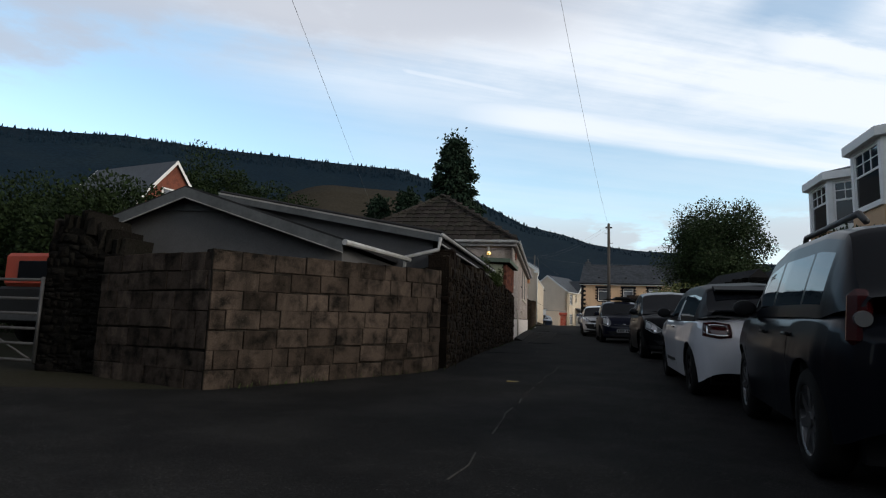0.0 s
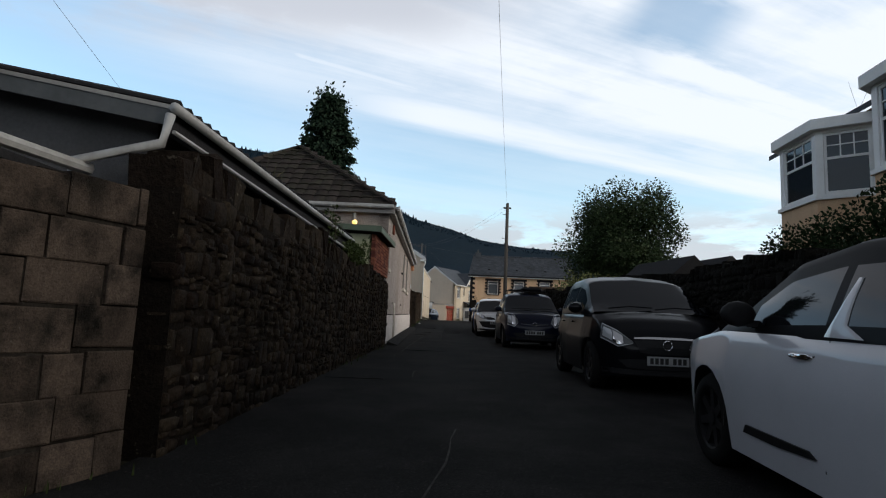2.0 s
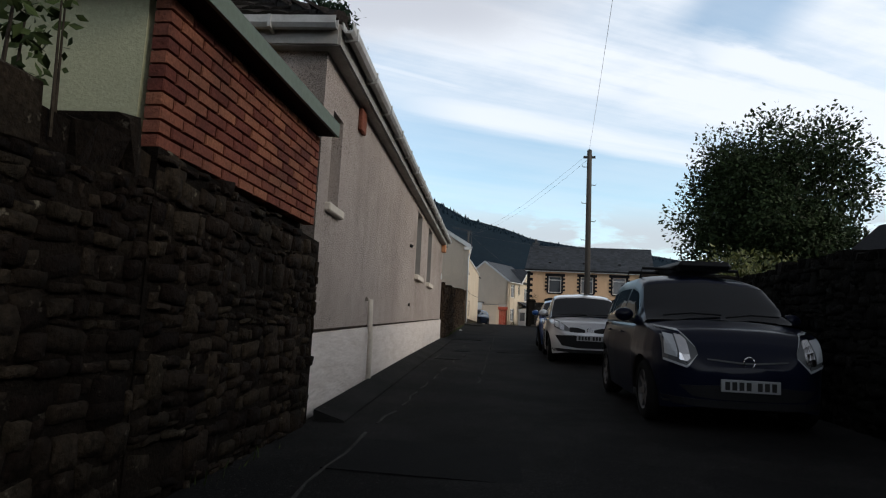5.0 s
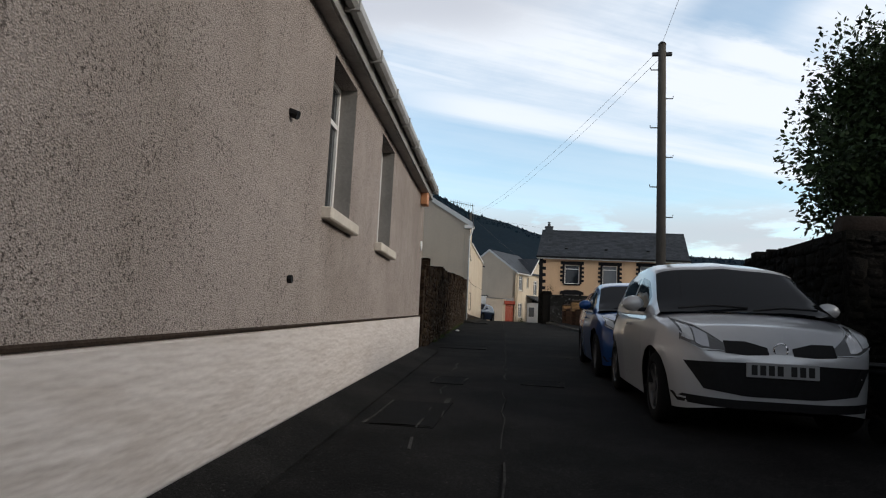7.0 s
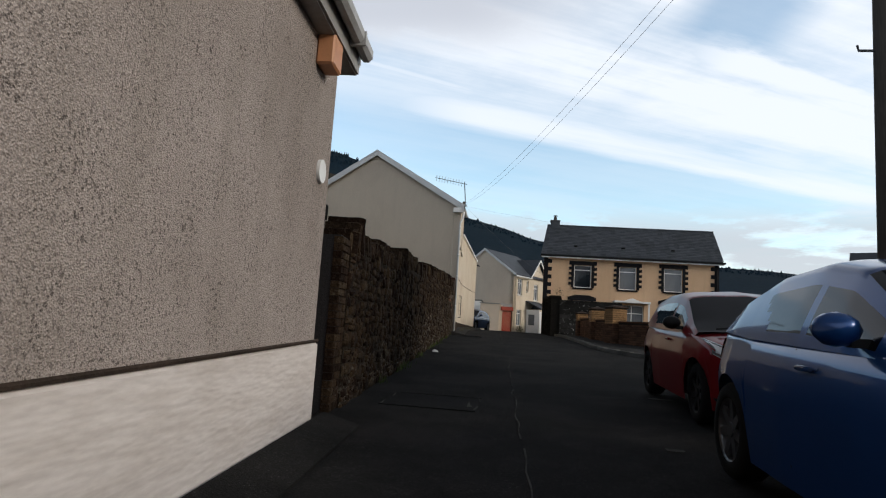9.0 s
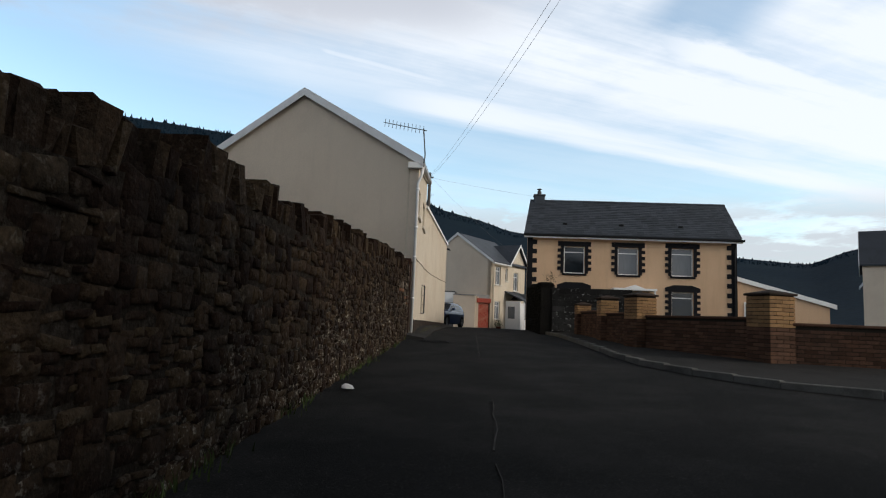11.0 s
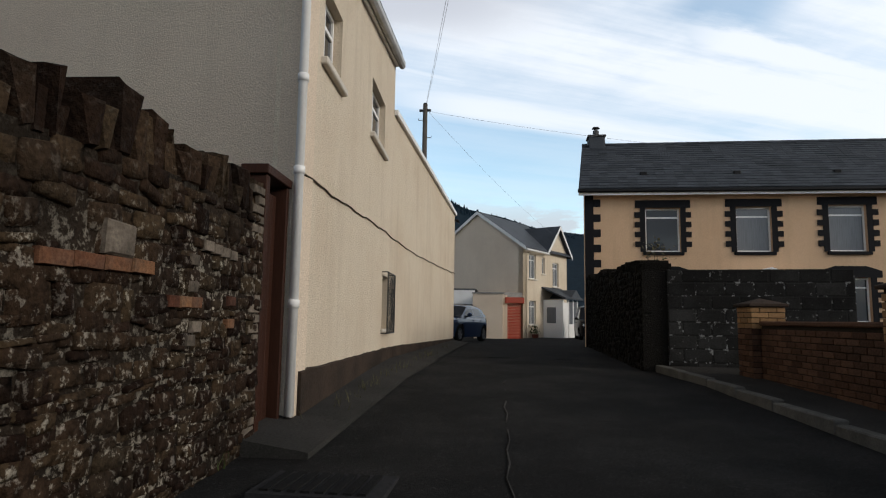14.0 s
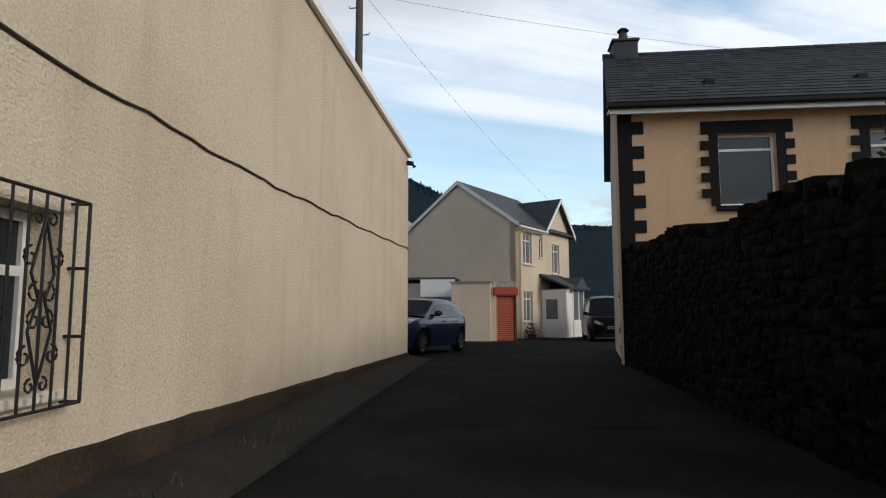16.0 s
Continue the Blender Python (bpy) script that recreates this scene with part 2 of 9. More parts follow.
# mortar of the near wall, darkened likewise to carry its shade
M_LIME_SHADED = material("shaded_mortar", (0.014, 0.0105, 0.008), 0.95, spots=(0.007, 0.006, 0.005), spot_scale=1.8, stain=0.9, grain=50, grain_amount=0.4, bump=1.0, bump_scale=34, spec=0.05, flecks=(0.09, 0.078, 0.06), fleck_scale=12, fleck_at=(0.64, 0.69))
M_DASH = material("pebbledash", (0.44, 0.380, 0.347), 0.92, spots=(0.30, 0.252, 0.222), spot_scale=0.55, stain=0.75, grain=110, grain_amount=0.30, bump=0.6, bump_scale=120, bump_kind="pebble", flecks=(0.095, 0.078, 0.070), fleck_scale=58, fleck_at=(0.53, 0.62), streak=(0.27, 0.235, 0.195), streak_amount=0.3)
M_PLINTH = material("painted_plinth", (0.68, 0.63, 0.60), 0.75, spots=(0.46, 0.40, 0.355), spot_scale=1.3, stain=0.45, grain=9, grain_amount=0.06, bump=0.6, bump_scale=3.0, bump_detail=0.8, stretch=(1.5, 1.5, 7.0))
M_CREAM = material("cream_render", (0.635, 0.55, 0.43), 0.88, spots=(0.54, 0.43, 0.31), spot_scale=0.6, stain=0.6, grain=55, grain_amount=0.12, bump=0.9, bump_scale=48, streak=(0.44, 0.355, 0.26), streak_amount=0.28, flecks=(0.40, 0.32, 0.235), fleck_scale=40, fleck_at=(0.60, 0.70))
M_GREYREND = material("grey_render", (0.70, 0.585, 0.46), 0.9, spots=(0.60, 0.49, 0.38), spot_scale=0.4, stain=0.7, grain=55, grain_amount=0.12, bump=0.7, bump_scale=55, streak=(0.54, 0.45, 0.35), streak_amount=0.15)
M_QUOIN = material("black_quoin_paint", (0.009, 0.009, 0.011), 0.7, grain=30, grain_amount=0.25, bump=0.3, bump_scale=40, spec=0.15)
M_PEACH = material("peach_render", (0.60, 0.405, 0.255), 0.85, spots=(0.54, 0.35, 0.21), spot_scale=0.8, stain=0.5, grain=40, grain_amount=0.09, bump=0.4, bump_scale=50, streak=(0.42, 0.29, 0.18), streak_amount=0.3)
M_WHITE = material("white_upvc", (0.78, 0.78, 0.77), 0.45, spots=(0.62, 0.61, 0.58), spot_scale=2.0, stain=0.3, grain=20, grain_amount=0.03)
M_SILL = material("painted_sill", (0.62, 0.57, 0.50), 0.75, spots=(0.42, 0.38, 0.33), spot_scale=3.0, grain=30, grain_amount=0.08, bump=0.2)
M_GUTTER = material("gutter_grey", (0.42, 0.425, 0.42), 0.5, spots=(0.24, 0.23, 0.21), spot_scale=3.0, stain=0.7, grain=25, grain_amount=0.08)
M_SLATE = material("slate", (0.053, 0.060, 0.071), 0.6, spots=(0.033, 0.038, 0.043), spot_scale=1.2, grain=25, grain_amount=0.25, bump=0.3, bump_scale=30, vary=0.30, spec=0.25)
M_TILE = material("concrete_roof_tile", (0.038, 0.032, 0.030), 0.85, spots=(0.03, 0.032, 0.022), spot_scale=2.4, stain=0.8, grain=40, grain_amount=0.3, bump=0.5, bump_scale=50, vary=0.3, spec=0.08)
M_BRICK_RED = material("red_brick", (0.20, 0.072, 0.048), 0.88, spots=(0.10, 0.045, 0.035), spot_scale=3.0, stain=0.7, grain=50, grain_amount=0.25, bump=0.5, vary=0.35, vary_hue=0.01, spec=0.1)
M_BRICK_YEL = material("buff_brick", (0.27, 0.155, 0.066), 0.88, spots=(0.19, 0.10, 0.048), spot_scale=3.0, grain=50, grain_amount=0.2, bump=0.4, vary=0.22)
M_BRICK_BRN = material("brown_brick", (0.10, 0.055, 0.036), 0.9, spots=(0.06, 0.04, 0.03), spot_scale=2.0, grain=50, grain_amount=0.25, bump=0.4, vary=0.3, spec=0.08)
M_WOOD_GATE = material("orange_stained_timber", (0.22, 0.078, 0.018), 0.65, spots=(0.09, 0.032, 0.012), spot_scale=3.0, stain=0.9, grain=14, grain_amount=0.35, bump=0.2, stretch=(6, 6, 0.6))
M_WOOD_BROWN = material("brown_door_paint", (0.036, 0.013, 0.007), 0.6, spots=(0.028, 0.012, 0.008), grain=14, grain_amount=0.25, bump=0.2, stretch=(6, 6, 0.6), spec=0.2)
M_BASE = material("dark_base_paint", (0.050, 0.036, 0.028), 0.85, spots=(0.022, 0.019, 0.016), spot_scale=1.6, stain=0.9, grain=40, grain_amount=0.25, bump=0.5, bump_scale=30, spec=0.08)
M_REVEAL = material("grey_reveal_paint", (0.24, 0.23, 0.22), 0.8, spots=(0.17, 0.16, 0.15), spot_scale=3.0, grain=30, grain_amount=0.1, bump=0.2)
M_YELLOW = material("faded_yellow_paint", (0.32, 0.235, 0.06), 0.8, spots=(0.10, 0.085, 0.04), spot_scale=9.0, stain=0.8, grain=60, grain_amount=0.3)
M_POLE = material("weathered_pole", (0.085, 0.076, 0.066), 0.9, spots=(0.055, 0.05, 0.045), spot_scale=2.0, grain=18, grain_amount=0.25, bump=0.4, stretch=(5, 5, 0.4))
M_IRON = material("black_iron", (0.012, 0.012, 0.013), 0.5, grain=30, grain_amount=0.2)
M_GALV = material("galvanised_steel", (0.075, 0.077, 0.08), 0.6, metal=0.5, grain=20, grain_amount=0.15)
M_RUBBER = material("tyre_rubber", (0.010, 0.010, 0.010), 0.9, grain=60, grain_amount=0.2, spec=0.1)
M_PLASTIC = material("black_plastic", (0.010, 0.010, 0.011), 0.55, grain=40, grain_amount=0.15, spec=0.2)
M_CHROME = material("chrome", (0.75, 0.75, 0.76), 0.12, metal=1.0, grain_amount=0)
M_ALLOY = material("alloy_rim", (0.17, 0.172, 0.178), 0.36, metal=0.85, grain_amount=0)
M_ALLOY_DARK = material("dull_alloy_rim", (0.03, 0.03, 0.032), 0.4, metal=0.8, grain_amount=0)
M_LAMP = glass_material("lamp_lens", (0.42, 0.44, 0.46), 0.08)
M_LAMP_DARK = glass_material("lamp_dark", (0.10, 0.105, 0.11), 0.08)
M_TAIL_DARK = glass_material("tail_dark", (0.03, 0.006, 0.006), 0.1)
M_TAIL = glass_material("tail_lens", (0.032, 0.003, 0.004), 0.1)
M_PLATE_W = material("plate_white", (0.27, 0.275, 0.28), 0.45, grain_amount=0)
M_PLATE_Y = material("plate_yellow", (0.66, 0.50, 0.07), 0.45, grain_amount=0)
M_INK = material("black_ink", (0.01, 0.01, 0.01), 0.5, grain_amount=0)
M_CARGLASS = glass_material("car_glass", (0.006, 0.007, 0.009), 0.03, 1.45, 0.42)
M_PANE = glass_material("window_pane", (0.018, 0.023, 0.029), 0.03, 1.5, 0.45)
M_PANE_PALE = material("net_curtain_pane", (0.15, 0.16, 0.175), 0.12, spots=(0.085, 0.092, 0.105), spot_scale=6, stretch=(6, 6, 0.3), grain_amount=0.05)
M_WIRE = material("wire", (0.13, 0.13, 0.135), 0.7, grain_amount=0)
M_LEAF = material("leaf", (0.050, 0.072, 0.024), 0.6, spots=(0.032, 0.045, 0.016), spot_scale=1.2, grain=8, grain_amount=0.2, vary=0.35, spec=0.08)
M_LEAF_LIGHT = material("young_leaf", (0.11, 0.125, 0.035), 0.6, spots=(0.07, 0.08, 0.025), spot_scale=1.5, grain=8, grain_amount=0.2, vary=0.3)
M_LEAF_DEEP = material("deep_leaf", (0.021, 0.034, 0.014), 0.65, spots=(0.012, 0.020, 0.009), spot_scale=0.9, grain=8, grain_amount=0.25, vary=0.4, spec=0.06)
M_LEAF_MID = material("mid_leaf", (0.034, 0.053, 0.021), 0.55, spots=(0.020, 0.032, 0.014), spot_scale=0.9, grain=8, grain_amount=0.25, vary=0.5, spec=0.15)
M_NEEDLE = material("conifer_needles", (0.020, 0.036, 0.022), 0.75, spots=(0.012, 0.022, 0.014), grain=8, grain_amount=0.25, vary=0.35, spec=0.08)
M_BARK = material("bark", (0.06, 0.048, 0.036), 0.95, grain=25, grain_amount=0.3, bump=0.6, spec=0.08)
# the blue in this forest colour stands in for distance haze
M_FOREST_HAZED = material("hazed_forest", (0.008, 0.0185, 0.030), 0.95, spots=(0.017, 0.029, 0.036), spot_scale=0.012, grain=0.25, grain_amount=0.3, spec=0.05)
M_MOOR = material("moorland", (0.042, 0.036, 0.026), 0.95, spots=(0.028, 0.026, 0.019), spot_scale=0.03, grain=0.4, grain_amount=0.3, spec=0.05)
M_BAG = material("white_bin_bag", (0.62, 0.62, 0.62), 0.4, spots=(0.45, 0.45, 0.46), spot_scale=6, bump=0.6, bump_scale=12, grain_amount=0.05)
M_RED_PAINT = material("red_shutter_paint", (0.34, 0.045, 0.022), 0.5, spots=(0.25, 0.04, 0.02), spot_scale=2, grain=20, grain_amount=0.08)
M_GREY_PAINT = material("grey_door_paint", (0.16, 0.165, 0.17), 0.5, grain=20, grain_amount=0.08)
M_GREEN_FASCIA = material("green_fascia_paint", (0.10, 0.135, 0.095), 0.6, grain=20, grain_amount=0.12)
M_PALE_GREEN = material("pale_green_render", (0.40, 0.40, 0.26), 0.85, spots=(0.30, 0.30, 0.2), grain=40, grain_amount=0.12, bump=0.3)
M_FELT = material("dark_roof_felt", (0.028, 0.028, 0.030), 0.9, grain=40, grain_amount=0.2, bump=0.3, spec=0.08)
M_FASCIA = material("dull_white_board", (0.30, 0.29, 0.275), 0.6, spots=(0.18, 0.17, 0.16), spot_scale=3, stain=0.7, grain=20, grain_amount=0.10)
M_BARGE = material("dull_slate_board", (0.085, 0.092, 0.095), 0.65, spots=(0.05, 0.055, 0.057), spot_scale=3, stain=0.8, grain=20, grain_amount=0.12)
M_GARAGE = material("dull_grey_render", (0.085, 0.085, 0.087), 0.9, spots=(0.055, 0.055, 0.056), spot_scale=1.2, grain=40, grain_amount=0.12, bump=0.3)


# ---- building blocks ----
GY = [-400, -20, 0, 8, 15, 22.5, 31, 38, 43, 47, 60, 70, 86, 110, 400]
GZ = [-6, -0.95, -0.48, -0.27, 0.0, 0.2, 0.44, 0.60, 0.75, 0.90, 1.30, 1.36, 1.1, 1.1, 3.0]


def g(y):
    """Height of the lane at y."""
    return float(np.interp(y, GY, GZ))


def part(name, bm, mat, parent=None, label="", smooth=False, at=None):
    """Links a bmesh (or a mesh) as one mesh object, under a thing or a part."""
    if isinstance(bm, bpy.types.Mesh):
        me = bm
    else:
        me = bpy.data.meshes.new(name)
        bmesh.ops.recalc_face_normals(bm, faces=bm.faces)
        bm.to_mesh(me)
        bm.free()
        if smooth:
            me.polygons.foreach_set("use_smooth", [True] * len(me.polygons))
    if mat is not None and not me.materials:
        me.materials.append(mat)
    ob = new(name, me)
    if parent is not None:
        ob.parent = parent
    if at is not None:
        ob.matrix_basis = at
    if label:
        tagged(ob, label)
    return ob


def thing(name, label, category, m=None, group="", kind=""):
    """An empty at a thing's base that carries its parts."""
    ob = new(name)
    ob.empty_display_size = 0.2
    if m is not None:
        ob.matrix_basis = m
    return tagged(ob, label, category, group, kind)


def box(bm, lo, hi, m=None, bevel=0.0):
    """A box between two corners, edges rounded by bevel."""
    vs = []
    for z in (lo[2], hi[2]):
        for x, y in ((lo[0], lo[1]), (hi[0], lo[1]), (hi[0], hi[1]), (lo[0], hi[1])):
            p = Vector((x, y, z))
            vs.append(bm.verts.new(m @ p if m is not None else p))
    fs = [bm.faces.new([vs[i] for i in q]) for q in ((3, 2, 1, 0), (4, 5, 6, 7), (0, 1, 5, 4), (1, 2, 6, 5), (2, 3, 7, 6), (3, 0, 4, 7))]
    if bevel:
        es = list({e for f in fs for e in f.edges})
        bmesh.ops.bevel(bm, geom=es, offset=bevel, segments=1, affect="EDGES")
    return vs


def boxed(lo, hi, m=None, bevel=0.0):
    bm = bmesh.new()
    box(bm, lo, hi, m, bevel)
    return bm


def prism(bm, poly, direction):
    """A flat polygon of 3D points pushed along a vector."""
    d = Vector(direction)
    a = [bm.verts.new(Vector(p)) for p in poly]
    b = [bm.verts.new(Vector(p) + d) for p in poly]
    n = len(a)
    bm.faces.new(a[::-1])
    bm.faces.new(b)
    for i in range(n):
        bm.faces.new((a[i], a[(i + 1) % n], b[(i + 1) % n], b[i]))


def prismed(poly, direction):
    bm = bmesh.new()
    prism(bm, poly, direction)
    return bm


def tube(bm, pts, radius, sides=8, taper=None):
    """A round bar along points."""
    pts = [Vector(p) for p in pts]
    rings = []
    for i, p in enumerate(pts):
        d = (pts[min(i + 1, len(pts) - 1)] - pts[max(i - 1, 0)]).normalized()
        u = d.orthogonal().normalized() if abs(d.z) < 0.95 else Vector((1, 0, 0))
        u = (u - d * u.dot(d)).normalized()
        v = d.cross(u)
        r = radius if taper is None else radius * (1 + (taper - 1) * i / max(1, len(pts) - 1))
        rings.append([bm.verts.new(p + (u * math.cos(a) + v * math.sin(a)) * r) for a in (2 * math.pi * k / sides for k in range(sides))])
    for a, b in zip(rings, rings[1:]):
        for k in range(sides):
            bm.faces.new((a[k], a[(k + 1) % sides], b[(k + 1) % sides], b[k]))
    bm.faces.new(rings[0][::-1])
    bm.faces.new(rings[-1])


def tubed(pts, radius, sides=8, taper=None):
    bm = bmesh.new()
    tube(bm, pts, radius, sides, taper)
    return bm


def wall_frame(a, b, z=0.0):
    """A pose whose x runs along a wall from a to b, y into the wall (to the left of the way), z up, and the wall's length."""
    d = Vector((b[0] - a[0], b[1] - a[1], 0))
    m = Matrix.Translation((a[0], a[1], z)) @ Matrix.Rotation(math.atan2(d.y, d.x), 4, "Z")
    return m, d.length


def wall_mesh(length, thick, height, holes=(), top=None, bottom=None):
    """A wall slab along x from 0 to length, its face at y=0, thickness towards +y, with real openings (x0, x1, z0, z1)."""
    bm = bmesh.new()
    xs = sorted({0.0, length, *(h[0] for h in holes), *(h[1] for h in holes)})
    zs = sorted({0.0, height, *(h[2] for h in holes), *(h[3] for h in holes)})
    solid = {}
    for i in range(len(xs) - 1):
        for j in range(len(zs) - 1):
            cx, cz = (xs[i] + xs[i + 1]) / 2, (zs[j] + zs[j + 1]) / 2
            solid[i, j] = not any(h[0] < cx < h[1] and h[2] < cz < h[3] for h in holes)

    def fx(x, z):
        if bottom is not None and z == zs[0]:
            return bottom(x)
        return z

    cache = {}

    def v(i, j, y):
        if (i, j, y) not in cache:
            cache[i, j, y] = bm.verts.new((xs[i], y, fx(xs[i], zs[j])))
        return cache[i, j, y]

    for (i, j), s in solid.items():
        if not s:
            continue
        bm.faces.new((v(i, j, 0.0), v(i + 1, j, 0.0), v(i + 1, j + 1, 0.0), v(i, j + 1, 0.0)))
        bm.faces.new((v(i, j, thick), v(i, j + 1, thick), v(i + 1, j + 1, thick), v(i + 1, j, thick)))
        for di, dj, a, b in ((-1, 0, (i, j), (i, j + 1)), (1, 0, (i + 1, j + 1), (i + 1, j)), (0, -1, (i + 1, j), (i, j)), (0, 1, (i, j + 1), (i + 1, j + 1))):
            if not solid.get((i + di, j + dj), False):
                bm.faces.new((v(*a, 0.0), v(*b, 0.0), v(*b, thick), v(*a, thick)))
    return bm


def window(parent, m, x0, x1, z0, z1, depth=0.1, frame_w=0.055, mullions=(), transoms=(), pane=None, frame_mat=None, name="window", sill=None, sill_mat=None, sill_out=0.08):
    """A framed window filling an opening of a wall whose face is the plane y=0 of m; parts under one window part."""
    pane, frame_mat = pane or M_PANE, frame_mat or M_WHITE
    bm = bmesh.new()
    out_, in_ = [(x0, z0), (x1, z0), (x1, z1), (x0, z1)], [(x0 + frame_w, z0 + frame_w), (x1 - frame_w, z0 + frame_w), (x1 - frame_w, z1 - frame_w), (x0 + frame_w, z1 - frame_w)]
    rings = [[bm.verts.new((x, y, z)) for x, z in loop] for loop, y in ((out_, depth + 0.06), (out_, depth + 0.008), ([(x + (0.008 if x < (x0 + x1) / 2 else -0.008), z + (0.008 if z < (z0 + z1) / 2 else -0.008)) for x, z in out_], depth), (in_, depth), (in_, depth + 0.06))]
    for p_, q_ in zip(rings, rings[1:] + rings[:1]):
        for k in range(4):
            bm.faces.new((p_[k], p_[(k + 1) % 4], q_[(k + 1) % 4], q_[k]))
    win = part(name, bm, frame_mat, parent, at=m)
    for x in mullions:
        part("glazing_bar", boxed((x - frame_w * 0.45, depth + 0.004, z0 + frame_w), (x + frame_w * 0.45, depth + 0.056, z1 - frame_w)), frame_mat, win)
    for z in transoms:
        part("glazing_bar", boxed((x0 + frame_w, depth + 0.002, z - frame_w * 0.45), (x1 - frame_w, depth + 0.058, z + frame_w * 0.45)), frame_mat, win)
    xs = [x0 + frame_w, *mullions, x1 - frame_w]
    zs = [z0 + frame_w, *transoms, z1 - frame_w]
    for a, b in zip(xs, xs[1:]):
        for c, d in zip(zs, zs[1:]):
            part("pane", boxed((a, depth + 0.024, c), (b, depth + 0.034, d)), pane, win)
    if sill:
        part("sill", boxed((x0 - 0.08, -sill_out, z0 - sill), (x1 + 0.08, depth, z0 - 0.002), bevel=0.012), sill_mat or M_SILL, win, "painted sill")
    return win


# ---- ground, road, hills ----
def sheet(xs, ys, height):
    bm = bmesh.new()
    grid = [[bm.verts.new((x, y, height(x, y))) for x in xs] for y in ys]
    for j in range(len(ys) - 1):
        for i in range(len(xs) - 1):
            bm.faces.new((grid[j][i], grid[j][i + 1], grid[j + 1][i + 1], grid[j + 1][i]))
    return bm


def ground_z(x, y):
    return g(y) - 0.05


gx = [-2600, -900, -300, -120, -60, -30, -15, -8, -4, 0, 4, 8, 15, 30, 60, 120, 300, 900, 2600]
gy = [-2600, -900, -300, -120, -60, -20] + list(range(-15, 111, 5)) + [130, 180, 300, 900, 2600]
tagged(part("ground", sheet(gx, gy, ground_z), M_EARTH), "dark earth and rough grass round the lane", "ground", kind="structure")


def left_edge(y):
    return float(np.interp(y, [-30, 2, 6.5, 7.8, 11.5, 12, 23.5, 38, 56, 71, 74, 90, 110], [-9, -9, -8, -3.2, -1.1, -1.1, -1.3, -2.0, -2.9, -3.0, -9, -9, -9]))


def right_edge(y):
    return float(np.interp(y, [-30, 0, 31, 36, 42, 49, 54, 60, 62, 71, 78, 84, 110], [6.2, 6.2, 6.0, 6.0, 14, 14, 4.2, 3.2, 1.7, 1.6, 9, 9, 9]))


def road_z(x, y):
    a, b = left_edge(y), right_edge(y)
    k = 12 * (x - a) / (b - a)
    return g(y) + 0.012 * noise.noise(Vector((a + (b - a) * k / 3, y * 0.7, 0))) - 0.02 * abs(k - 6) / 6


road_bm = bmesh.new()
ry = [y / 2 for y in range(-60, 221)]
rows_ = []
for y in ry:
    a, b = left_edge(y), right_edge(y)
    rows_.append([road_bm.verts.new((a + (b - a) * k / 12, y, g(y) + 0.012 * noise.noise(Vector((a + (b - a) * k / 3, y * 0.7, 0))) - 0.02 * abs(k - 6) / 6)) for k in range(13)])
for a, b in zip(rows_, rows_[1:]):
    for k in range(12):
        road_bm.faces.new((a[k], a[k + 1], b[k + 1], b[k]))
road = tagged(part("road", road_bm, M_ASPHALT, smooth=True), "dark worn asphalt lane with patches and seams", "road", kind="structure")

SKY_AZ = [-90, -60, -50, -43, -29, -18, -14, -8.5, -5.5, -1.6, 1, 5, 10, 15, 21, 26, 28.5, 31, 40, 60, 90]
SKY_EL = [13.2, 13.9, 14.6, 15.5, 15.6, 15.3, 14.2, 11.8, 10.3, 9.4, 8.5, 7.9, 7.5, 6.6, 6.2, 5.6, 6.6, 7.2, 8, 8, 8]


def hill(name, az0, az1, radius, mat, label, drop=0.0, seed=0.0, low=None):
    """A hillside seen from the valley floor: rises from near to a skyline at the given distance."""
    bm = bmesh.new()
    n, m = int((az1 - az0) / 0.75), 14
    grid = []
    for i in range(n + 1):
        az = az0 + (az1 - az0) * i / n
        el = float(np.interp(az, SKY_AZ, SKY_EL)) - drop
        if drop:
            el -= 5 * max(0, 1 - (az - az0) / 9) ** 2 + 5 * max(0, 1 - (az1 - az) / 7) ** 2
        ring = []
        for j in range(m + 1):
            f = j / m
            r = radius * (0.30 + 0.70 * f)
            top = math.tan(radians(el)) * radius
            h = top * (f ** 1.35)
            h += noise.noise(Vector((az * 0.12, f * 3, seed))) * top * 0.05 * f * (1 - f)
            ring.append(bm.verts.new((math.sin(radians(az)) * r, 25 + math.cos(radians(az)) * r, h + 0.5)))
        back = ring[-1].co
        ring.append(bm.verts.new((back.x * 1.25, back.y * 1.25, back.z * 0.55)))
        grid.append(ring)
    for a, b in zip(grid, grid[1:]):
        for j in range(m + 1):
            bm.faces.new((a[j], b[j], b[j + 1], a[j + 1]))
    return tagged(part(name, bm, mat, smooth=True), label, "hill", kind="structure")


hill("hillside", -100, 100, 900, M_FOREST_HAZED, "dark wooded hillside closing the valley")
hill("moor_slope", -33, -10, 700, M_MOOR, "open brownish moor slope below the forest", drop=2.0, seed=4.0)


